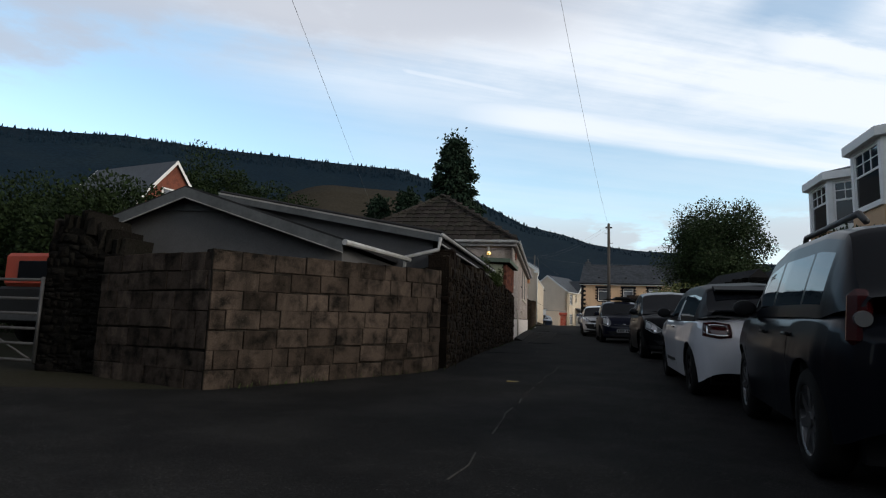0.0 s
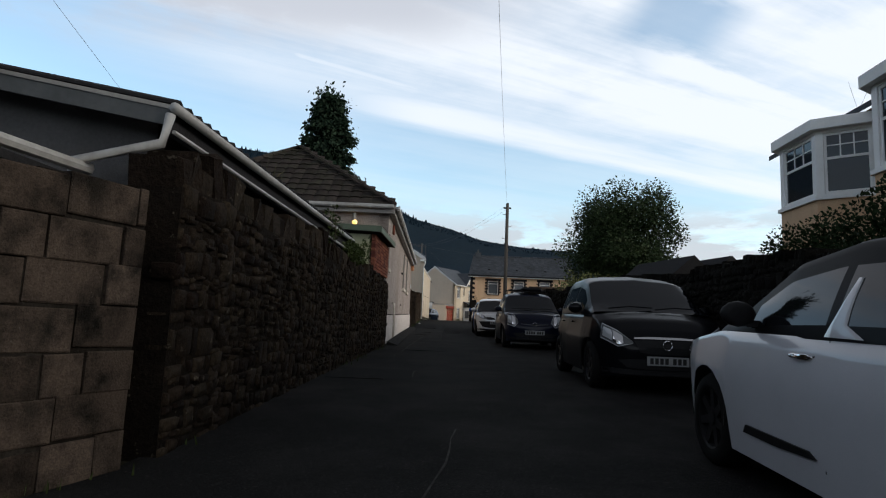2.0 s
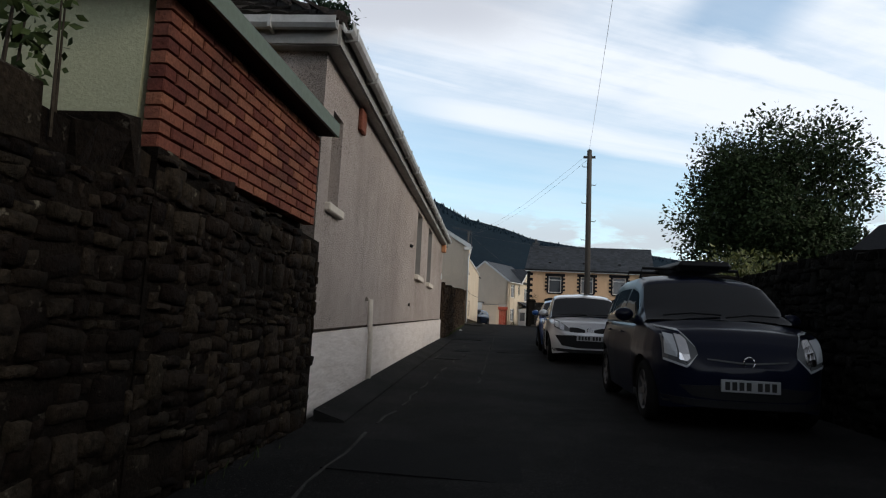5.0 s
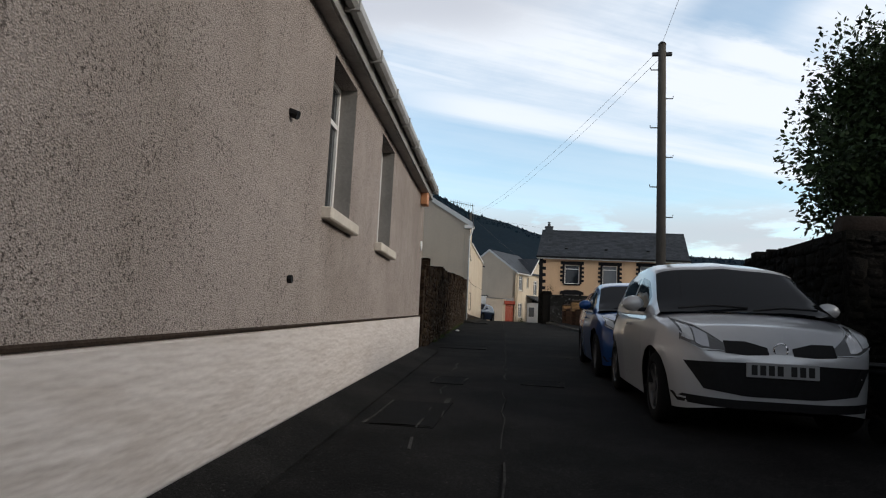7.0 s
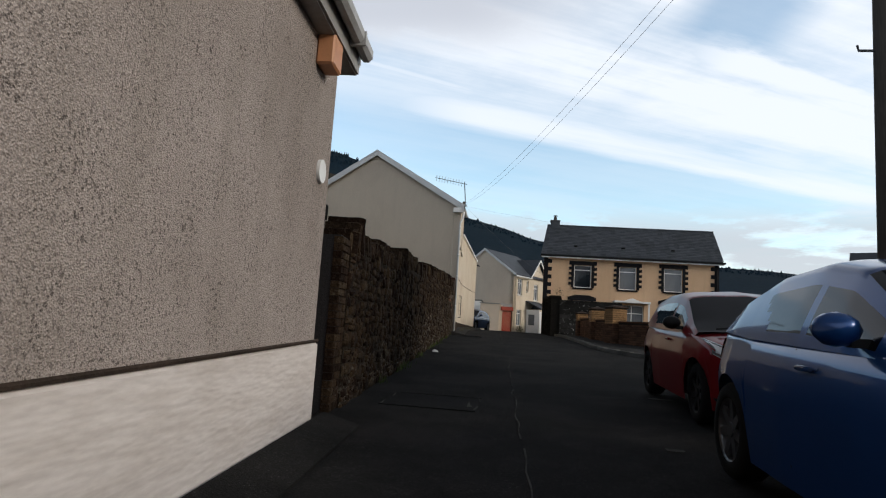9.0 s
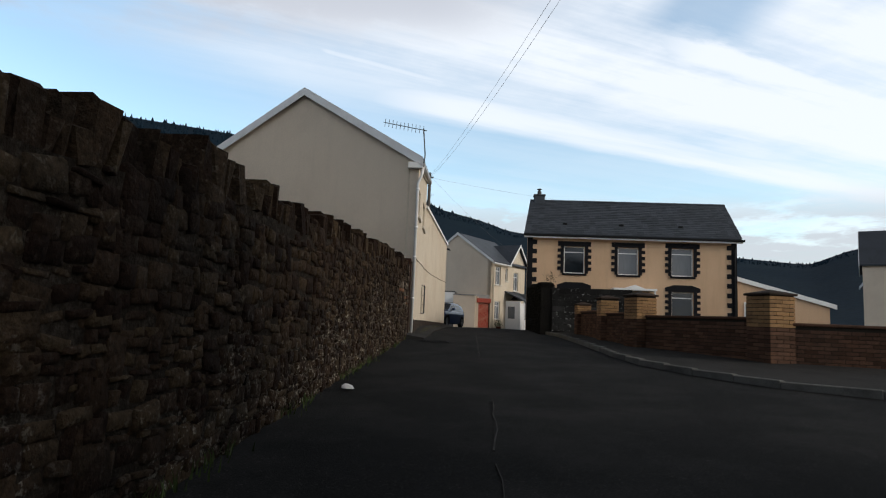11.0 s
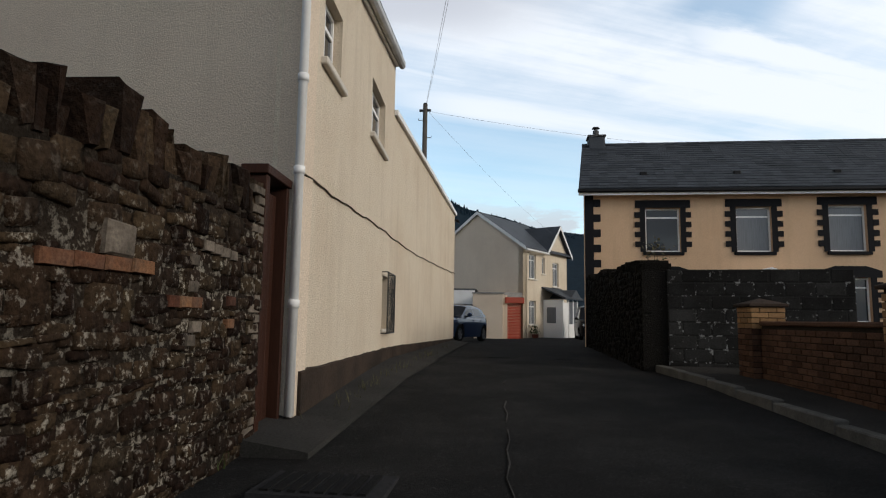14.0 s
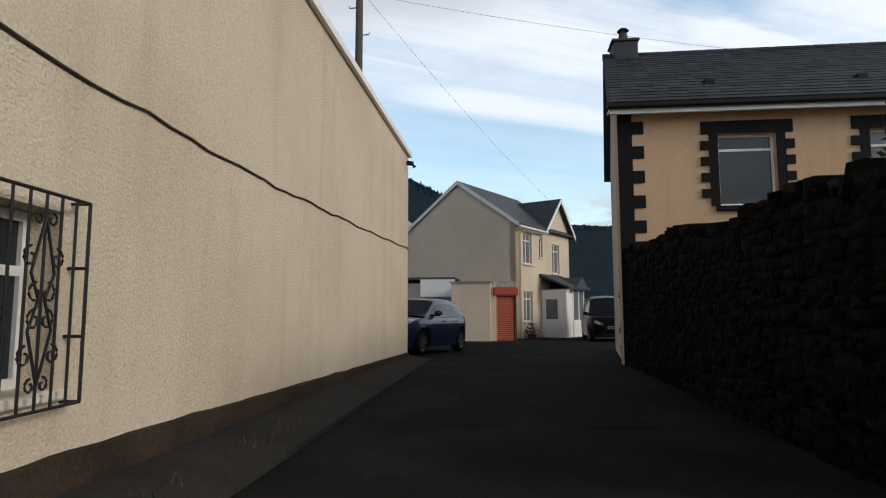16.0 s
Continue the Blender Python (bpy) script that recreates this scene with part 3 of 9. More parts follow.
def skyline_trees():
    """A fringe of spruces along the skyline, far too many to count."""
    rnd = random.Random(5)
    verts, faces = [], []
    for k in range(2600):
        az = rnd.uniform(-75, 60)
        r = 900 * rnd.uniform(0.93, 1.0)
        el = float(np.interp(az, SKY_AZ, SKY_EL))
        f = (r / 900 - 0.30) / 0.70
        z = math.tan(radians(el)) * 900 * f ** 1.35
        x, y = math.sin(radians(az)) * r, 25 + math.cos(radians(az)) * r
        h, w = rnd.uniform(3, 6.5) * (0.6 + 0.5 * (az < -4)), rnd.uniform(1.8, 3.2)
        b = len(verts)
        for s in range(5):
            a = 2 * math.pi * s / 5 + rnd.random()
            verts.append((x + w * math.cos(a), y + w * math.sin(a), z - 2))
        verts.append((x, y, z + h))
        faces += [(b + s, b + (s + 1) % 5, b + 5) for s in range(5)]
    me = bpy.data.meshes.new("skyline_trees")
    me.from_pydata(verts, [], faces)
    tagged(part("skyline_trees", me, M_FOREST_HAZED), "fringe of dark spruces along the ridge", "trees", kind="stuff")


skyline_trees()


# ---- bungalow ----
BA, BB = (-1.20, 23.6), (-1.875, 37.93)
BASE = 0.0


def bungalow():
    t = thing("bungalow", "pebbledashed bungalow with hipped tile roof and white plinth", "house", kind="")
    m, L = wall_frame(BA, BB)
    top = 3.74
    m = m @ pose(0, 0, 0)
    # lane wall: the frame's +y points to the left of the way, into the house
    def sx(y):
        return (y - BA[1]) / (BB[1] - BA[1]) * L
    w0 = (sx(23.95), sx(24.35), 2.25, 3.2)
    w1 = (sx(31.0), sx(31.88), 2.15, 3.54)
    w2 = (sx(33.32), sx(34.25), 2.15, 3.56)
    lane = part("wall", wall_mesh(L, 0.3, top, [w0, w1, w2]), M_DASH, t, at=m)
    for w in (w1, w2):
        window(t, m, *w, depth=0.17, transoms=(w[3] - 0.42,), pane=M_PANE, sill=0.11, sill_out=0.09)
        for xa in (w[0], w[1] - 0.006):
            part("reveal", boxed((xa, 0.004, w[2]), (xa + 0.006, 0.17, w[3])), M_REVEAL, t, "smooth grey window reveal", at=m)
    window(t, m, *w0, depth=0.15, pane=M_PANE, sill=0.09, sill_out=0.06)
    # plinth: painted, proud of the dash, its top stepping with the lane
    bm = bmesh.new()
    n = 30
    prev = None
    for i in range(n + 1):
        x = L * i / n
        y = BA[1] + (BB[1] - BA[1]) * i / n
        zt = 0.97 + 0.295 * i / n
        zb = g(y) - 0.1
        ring = [bm.verts.new(p) for p in ((x, -0.035, zb), (x, -0.035, zt), (x, 0.0 - 0.002, zt + 0.03), (x, -0.002, zb))]
        if prev:
            for k in range(4):
                bm.faces.new((prev[k], prev[(k + 1) % 4], ring[(k + 1) % 4], ring[k]))
        else:
            bm.faces.new(ring)
        prev = ring
    bm.faces.new(prev[::-1])
    part("plinth", bm, M_PLINTH, t, "white-painted rough rendered plinth", at=m)
    # drip ledge over the plinth: a thin dark bar painted as the dash's shadow line
    bm = bmesh.new()
    tube(bm, [(0, -0.03, 0.998), (L, -0.03, 1.298)], 0.014, 6)
    part("drip_ledge", bm, M_BASE, t, at=m)
    # end walls and back
    D = 6.6
    part("wall", wall_mesh(D, 0.3, top, [(1.1, 2.0, 2.2, 3.25)]), M_DASH, t, at=m @ pose(0, D, 0, 0, 0, -90))
    window(t, m @ pose(0, D, 0, 0, 0, -90), 1.1, 2.0, 2.2, 3.25, depth=0.1)
    part("wall", wall_mesh(D, 0.3, top), M_DASH, t, at=m @ pose(L, 0, 0, 0, 0, 90))
    part("wall", wall_mesh(L, 0.3, top), M_DASH, t, at=m @ pose(L, D, 0, 0, 0, 180))
    # hipped roof
    o, rise, ez = 0.13, 2.45, 3.86
    e = [(-o, -o, ez), (L + o, -o, ez), (L + o, D + o, ez), (-o, D + o, ez)]
    r0, r1 = (3.3, D / 2, ez + rise), (L - 3.3, D / 2, ez + rise)
    bm = bmesh.new()
    ev = [bm.verts.new(p) for p in e]
    a, b = bm.verts.new(r0), bm.verts.new(r1)
    for f in ((ev[0], ev[1], b, a), (ev[1], ev[2], b), (ev[2], ev[3], a, b), (ev[3], ev[0], a), ev[::-1]):
        bm.faces.new(f)
    roof = part("roof", bm, M_TILE, t, "dark concrete tile roof", at=m)
    # hip and ridge caps
    for k, (p, q) in enumerate(((e[0], r0), (e[3], r0), (r0, r1), (e[1], r1), (e[2], r1))):
        p, q = Vector(p) + Vector((0, 0, 0.03)), Vector(q) + Vector((0, 0, 0.03))
        steps = max(4, int((q - p).length / 0.35))
        for s in range(steps):
            c0, c1 = p.lerp(q, s / steps), p.lerp(q, (s + 0.96) / steps)
            part("ridge_tile", tubed([c0 + Vector((0, 0, 0.015)), c1], 0.09, 8), M_TILE, roof)
    # fascia, soffit and gutters
    for i, j in ((0, 1), (3, 0), (1, 2)):
        p, q = Vector(e[i]), Vector(e[j])
        d = (q - p).normalized()
        out = Vector((d.y, -d.x, 0))
        bm = bmesh.new()
        prism(bm, [p - Vector((0, 0, 0.20)), q - Vector((0, 0, 0.20)), q + Vector((0, 0, 0.0)), p + Vector((0, 0, 0.0))], out * 0.022)
        part("fascia", bm, M_FASCIA, t, "pale fascia board", at=m)
        bm = bmesh.new()
        steps = int((q - p).length / 0.25)
        prof = [(0.03, 0.02), (0.03, -0.05), (0.06, -0.085), (0.11, -0.085), (0.14, -0.05), (0.14, 0.02), (0.128, 0.02), (0.128, -0.045), (0.105, -0.072), (0.065, -0.072), (0.042, -0.045), (0.042, 0.02)]
        prism(bm, [p + out * u + Vector((0, 0, v)) for u, v in prof], q - p)
        for s in range(0, steps, 4):
            c = p.lerp(q, (s + 0.5) / steps)
            prism(bm, [c + out * 0.022 + Vector((0, 0, -0.11)), c + out * 0.155 + Vector((0, 0, -0.10)), c + out * 0.155 + Vector((0, 0, 0.02)), c + out * 0.022 + Vector((0, 0, 0.0))], d * 0.03)
        part("gutter", bm, M_GUTTER, t, "pale plastic gutter", at=m)
    bm = bmesh.new()
    box(bm, (-o, -o, ez - 0.21), (L + o, D + o, ez - 0.19))
    part("soffit", bm, M_FASCIA, t, at=m)
    # stub of waste pipe by the plinth, downpipe at the near corner, alarm box, vent disc, overflow stub
    yp = sx(26.05)
    part("waste_pipe", tubed([(yp, -0.005, 1.40), (yp, -0.075, 1.385), (yp, -0.08, 1.1), (yp, -0.1, 0.9), (yp, -0.1, 0.22)], 0.034, 10), M_SILL, t, "stub of beige waste pipe down the plinth", smooth=True, at=m)
    bm = boxed((sx(37.30), -0.14, 3.42), (sx(37.55), 0.0, 3.68), bevel=0.015)
    part("alarm_box", bm, material("alarm_orange", (0.55, 0.25, 0.12), 0.5, spots=(0.4, 0.2, 0.1), grain_amount=0.05), t, "faded orange alarm box under the eaves", at=m)
    part("vent_disc", tubed([(sx(37.66), 0.0, 2.66), (sx(37.66), -0.028, 2.66)], 0.095, 24), M_WHITE, t, "round white vent cover", at=m)
    part("overflow_stub", tubed([(sx(30.0), 0.02, 2.65), (sx(30.0), -0.06, 2.62)], 0.032, 10), M_PLASTIC, t, "dark overflow stub", at=m)
    part("wall_tie", tubed([(sx(30.22), 0.02, 1.475), (sx(30.22), -0.03, 1.475)], 0.03, 8), M_PLASTIC, t, at=m)
    part("wall_box", boxed((sx(25.0), -0.05, 3.35), (sx(25.25), 0, 3.62), bevel=0.01), M_BRICK_RED, t, "small red box under the eaves", at=m)
    part("downpipe", tubed([(-o + 0.05, 0.9, ez - 0.1), (0.0 - 0.06, 0.9, ez - 0.35), (-0.06, 0.9, 1.0)], 0.04, 10), M_GUTTER, t, smooth=True, at=m)
    part("flue", tubed([(5.2, 0.6, 3.9), (5.2, 0.6, 4.75)], 0.07, 10), M_FASCIA, t, at=m)
    return t, roof, m, L, D, e, r0, r1


bung, bung_roof, BM, BL, BD, BE, BR0, BR1 = bungalow()


# ---- gable house beside the lane, with its long side wing ----
def gable_house():
    t = thing("gable_house", "tall rendered house with plain grey gable and cream lane side", "house")
    zb = 0.9
    # lane corner, far lane corner, far end of the wing; the gable stands askew to the lane
    ca, cb, cw = Vector((-2.62, 56.45, 0)), Vector((-3.02, 61.95, 0)), Vector((-2.95, 71.4, 0))
    gl = Vector((-10.3, 58.6, 0))
    mid = (ca + gl) / 2
    away = cb - ca
    e0, e1, az = 6.12, 6.92, 8.50
    up = Vector((0, 0, 1))

    def upright(points, push):
        return prismed([p + up * z for p, z in points], push)

    part("gable_wall", upright([(gl, zb), (ca + Vector((-0.004, 0, 0)), zb), (ca + Vector((-0.004, 0, 0)), e0), (mid, az), (gl, e0 + 0.3)], (0, 0.3, 0)), M_GREYREND, t, "plain grey-beige rendered gable")
    m, L = wall_frame(tuple((ca + away.normalized() * 0.09)[:2]), (cb.x, cb.y))
    w1, w2 = (0.47, 1.23, 4.68, 5.47), (3.17, 4.39, 4.78, 5.62)
    wg = (4.55, 5.28, 1.95, 2.82)
    bm = wall_mesh(L, 0.3, e0 - 0.1, [w1, w2, wg], bottom=lambda x: 1.0)
    for v in bm.verts:
        if v.co.z > e0 - 0.15:
            v.co.z += (e1 - e0) * v.co.x / L
    part("side_wall", bm, M_CREAM, t, "cream rendered lane wall", at=m)
    for w in (w1, w2):
        window(t, m, *w, depth=0.1, mullions=((w[0] + w[1]) / 2,), transoms=(w[3] - 0.26,), sill=0.08, sill_out=0.07)
    window(t, m, *wg, depth=0.16, transoms=(2.52,), pane=M_PANE, sill=0.06, sill_out=0.04)
    # barred grille with scrolls in front of the low window
    gr = thing("window_grille", "black iron window grille with scrolls, fixed before a low window", "window grille", m)
    bm = bmesh.new()
    gx0, gx1, gz0, gz1, gyo = wg[0] - 0.05, wg[1] + 0.06, wg[2] - 0.07, wg[3] + 0.05, -0.10
    for p, q in (((gx0, gyo, gz0), (gx1, gyo, gz0)), ((gx0, gyo, gz1), (gx1, gyo, gz1)), ((gx0, gyo, gz0), (gx0, gyo, gz1)), ((gx1, gyo, gz0), (gx1, gyo, gz1)),
                 ((gx1, gyo, gz0), (gx1, 0.02, gz0)), ((gx1, gyo, gz1), (gx1, 0.02, gz1)), ((gx0, gyo, gz0), (gx0, 0.02, gz0)), ((gx0, gyo, gz1), (gx0, 0.02, gz1)),
                 ((gx1, gyo, gz0 + 0.32), (gx1, 0.02, gz0 + 0.32)), ((gx1, gyo, gz0 + 0.66), (gx1, 0.02, gz0 + 0.66)),
                 ((gx0, 0.012, gz0), (gx0, 0.012, gz1)), ((gx1, 0.012, gz0), (gx1, 0.012, gz1)), ((gx0, 0.012, gz1), (gx1, 0.012, gz1)), ((gx0, 0.012, gz0), (gx1, 0.012, gz0))):
        tube(bm, [p, q], 0.009, 6)
    part("frame", bm, M_IRON, gr)
    for k in range(1, 8):
        x = gx0 + (gx1 - gx0) * k / 8
        part("bar", tubed([(x, gyo, gz0), (x, gyo, gz1)], 0.007, 6), M_IRON, gr)
    cx = gx0 + (gx1 - gx0) * 0.62
    cz = (gz0 + gz1) / 2

    def curl(x, z, r, flip, up):
        return [(x + flip * r * (1 - k / 16) * math.sin(k * 0.55), gyo - 0.006, z + up * r * (1 - k / 16) * math.cos(k * 0.55)) for k in range(12)]
    bm = bmesh.new()
    for dz, r in ((0.37, 0.035), (0.19, 0.05), (0.03, 0.05), (-0.09, 0.05), (-0.25, 0.05), (-0.38, 0.035)):
        for s in (-1, 1):
            off = 0.04 if abs(dz) > 0.3 or abs(dz) < 0.12 else 0.085
            tube(bm, curl(cx + s * off, cz + dz, r, s, 1), 0.007, 5)
    for s in (-1, 1):
        tube(bm, [(cx, gyo - 0.006, cz + 0.38), (cx + s * 0.075, gyo - 0.006, cz + 0.12), (cx + s * 0.02, gyo - 0.006, cz), (cx + s * 0.075, gyo - 0.006, cz - 0.14), (cx, gyo - 0.006, cz - 0.38)], 0.007, 5)
    part("scrollwork", bm, M_IRON, gr)
    # back wall and far gable
    part("gable_wall", upright([(gl + away, zb), (cb + Vector((-0.31, 0, 0)), zb), (cb + Vector((-0.31, 0, 0)), e1 - 0.1), (mid + away, az), (gl + away, e0)], (0, -0.3, 0)), M_GREYREND, t)
    part("side_wall", upright([(gl + Vector((0, 0.3, 0)), zb), (gl + away, zb), (gl + away, e0), (gl + Vector((0, 0.3, 0)), e0)], (0.3, 0, 0)), M_GREYREND, t)
    # roof slabs, bargeboards with a boxed foot
    back = away.normalized()
    for s in (1, -1):
        near_e, far_e = (ca, cb) if s > 0 else (gl, gl + away)
        zn, zf = (e0, e1) if s > 0 else (e0 + 0.3, e0 + 0.3)
        o = (near_e - mid).normalized() * 0.12
        bm = bmesh.new()
        ring = []
        for lift in (0.05, 0.16):
            pts = [mid - back * 0.14 + up * (az + lift), near_e + o - back * 0.14 + up * (zn - 0.06 + lift), far_e + o + back * 0.1 + up * (zf - 0.06 + lift), mid + away + back * 0.1 + up * (az + lift)]
            ring.append([bm.verts.new(p) for p in pts])
        bm.faces.new(ring[0][::-1])
        bm.faces.new(ring[1])
        for k in range(4):
            bm.faces.new((ring[0][k], ring[0][(k + 1) % 4], ring[1][(k + 1) % 4], ring[1][k]))
        part("roof", bm, M_SLATE, t, "slate roof slope")
        f = -back * 0.165
        part("bargeboard", upright([(mid + f, az - 0.06), (near_e + o + f, zn - 0.16), (near_e + o + f, zn + 0.11), (mid + f, az + 0.19)], back * 0.03), M_WHITE, t, "white bargeboard")
    part("boxed_eave", boxed((ca.x - 0.30, ca.y - 0.17, e0 - 0.20), (ca.x + 0.12, ca.y - 0.03, e0 - 0.02), bevel=0.01), M_WHITE, t, "white boxed foot of the bargeboard")
    # eaves gutter and downpipe on the lane corner
    prof = [(0.0, 0.03), (0.0, -0.05), (0.035, -0.085), (0.085, -0.085), (0.12, -0.05), (0.12, 0.03)]
    rise = Vector((0, 0, e1 - e0))
    part("gutter", prismed([ca + Vector((0.06 + u, -0.16, e0 - 0.08 + v)) for u, v in prof], away + rise + back * 0.3), M_GUTTER, t, "pale gutter")
    part("fascia", prismed([ca + Vector((0.0, 0, e0 - 0.18)), ca + Vector((0.06, 0, e0 - 0.18)), ca + Vector((0.06, 0, e0 - 0.02)), ca + Vector((0, 0, e0 - 0.02))], away + rise), M_WHITE, t)
    bm = bmesh.new()
    px, py = ca.x - 0.005, ca.y - 0.042
    tube(bm, [(px + 0.13, py - 0.01, e0 - 0.15), (px + 0.10, py - 0.05, e0 - 0.4), (px, py, e0 - 0.62), (px, py, 1.30)], 0.040, 12)
    for z in (5.3, 4.2, 3.36, 2.2):
        tube(bm, [(px, py, z), (px, py, z + 0.07)], 0.050, 12)
    part("downpipe", bm, M_WHITE, t, "white plastic downpipe on the corner", smooth=True)
    # long side wing beyond, its top edge falling gently
    wa, wz = 5.86, 5.62
    m2, L2 = wall_frame((cb.x, cb.y), (cw.x, cw.y))
    bm = wall_mesh(L2, 0.3, wa, bottom=lambda x: 1.0)
    for v in bm.verts:
        if v.co.z > 3:
            v.co.z += (wz - wa) * v.co.x / L2
    part("wing_wall", bm, M_CREAM, t, "cream rendered wing wall", at=m2)
    part("wing_wall", boxed((-8.0, cw.y - 0.3, 1.0), (cw.x - 0.31, cw.y, wz - 0.05)), M_GREYREND, t)
    bm = bmesh.new()
    q = [bm.verts.new(p) for p in ((cb.x + 0.07, cb.y, wa + 0.05), (cw.x + 0.07, cw.y + 0.06, wz + 0.05), (-8.2, cw.y + 0.06, wz + 0.95), (-8.2, cb.y, wa + 0.95))]
    w_ = [bm.verts.new(v.co - Vector((0, 0, 0.09))) for v in q]
    bm.faces.new(q)
    bm.faces.new(w_[::-1])
    for k in range(4):
        bm.faces.new((q[k], w_[k], w_[(k + 1) % 4], q[(k + 1) % 4]))
    part("wing_roof", bm, M_SLATE, t, "low slate wing roof")
    part("wing_verge", prismed([(0, -0.07, wa - 0.04), (0, -0.003, wa - 0.04), (0, -0.003, wa + 0.06), (0, -0.07, wa + 0.06)], (L2 + 0.05, 0, wz - wa)), M_WHITE, t, "white verge strip", at=m2)
    part("hook", tubed([(cw.x + 0.04, 71.0, 5.36), (cw.x + 0.16, 71.0, 5.34), (cw.x + 0.2, 71.0, 5.27)], 0.05, 8), M_PLASTIC, t)

    def face_x(y):
        return ca.x + (cb.x - ca.x) * (y - ca.y) / (cb.y - ca.y) if y < cb.y else cb.x + (cw.x - cb.x) * (y - cb.y) / (cw.y - cb.y)

    # cable clipped along both walls, with slack between the clips
    line = [(56.5, 3.38), (58.0, 3.42), (60.0, 3.51), (61.5, 3.56), (64.2, 3.50), (68.0, 3.55), (71.38, 3.63)]
    pts = []
    for k in range(61):
        y = 56.5 + 14.88 * k / 60
        z = float(np.interp(y, [p[0] for p in line], [p[1] for p in line])) + 0.012 * math.sin(k * 1.1) + 0.008 * math.sin(k * 2.7)
        pts.append((face_x(y) + 0.012, y, z))
    part("cable", tubed(pts, 0.009, 6), M_BARK, t, "dark cable sagging along the lane wall")
    # dark stained base below the render, with a ragged painted top
    for name_, pa, pb, za, zb_ in (("base_course", ca, cb, 1.66, 1.63), ("base_course", cb, cw, 1.63, 1.50)):
        bm = bmesh.new()
        prev = None
        n = 40
        for k in range(n + 1):
            p = pa.lerp(pb, k / n) + (Vector((0, 0.12, 0)) if pa is ca and k == 0 else Vector())
            z = za + (zb_ - za) * k / n + 0.014 * noise.noise(Vector((p.y * 2.1, 3.0, 0))) + 0.01 * noise.noise(Vector((p.y * 6.3, 1.0, 0)))
            r = [bm.verts.new(p + Vector((u, 0, h))) for u, h in ((0.03, 1.0), (0.03, z - 0.012), (0.003, z), (0.003, 1.0))]
            if prev:
                for i in range(4):
                    bm.faces.new((prev[i], prev[(i + 1) % 4], r[(i + 1) % 4], r[i]))
            else:
                bm.faces.new(r)
            prev = r
        bm.faces.new(prev[::-1])
        part(name_, bm, M_BASE, t, "dark brown base course")
    # aerial
    a = thing("tv_aerial", "thin metal television aerial on a bracket at the eaves", "aerial", pose(ca.x - 0.17, ca.y + 0.35, e0 + 0.07))
    part("mast", tubed([(0.25, 0, -0.2), (0.28, 0, 0.25), (0.2, 0, 1.05)], 0.018, 8), M_GALV, a)
    part("boom", tubed([(-1.0, 0, 1.22), (0.3, 0, 0.98)], 0.012, 6), M_GALV, a)
    for k in range(11):
        x = -0.95 + 0.115 * k
        z = 1.21 - 0.0212 * k
        part("rod", tubed([(x, -0.04, z - 0.13), (x, 0.04, z + 0.13)], 0.008, 5), M_GALV, a)
    return t


gable_house()


# ---- terrace house across the end ----
TY, TX0, TX1, TEZ = 70.75, 1.27, 11.65, 6.20


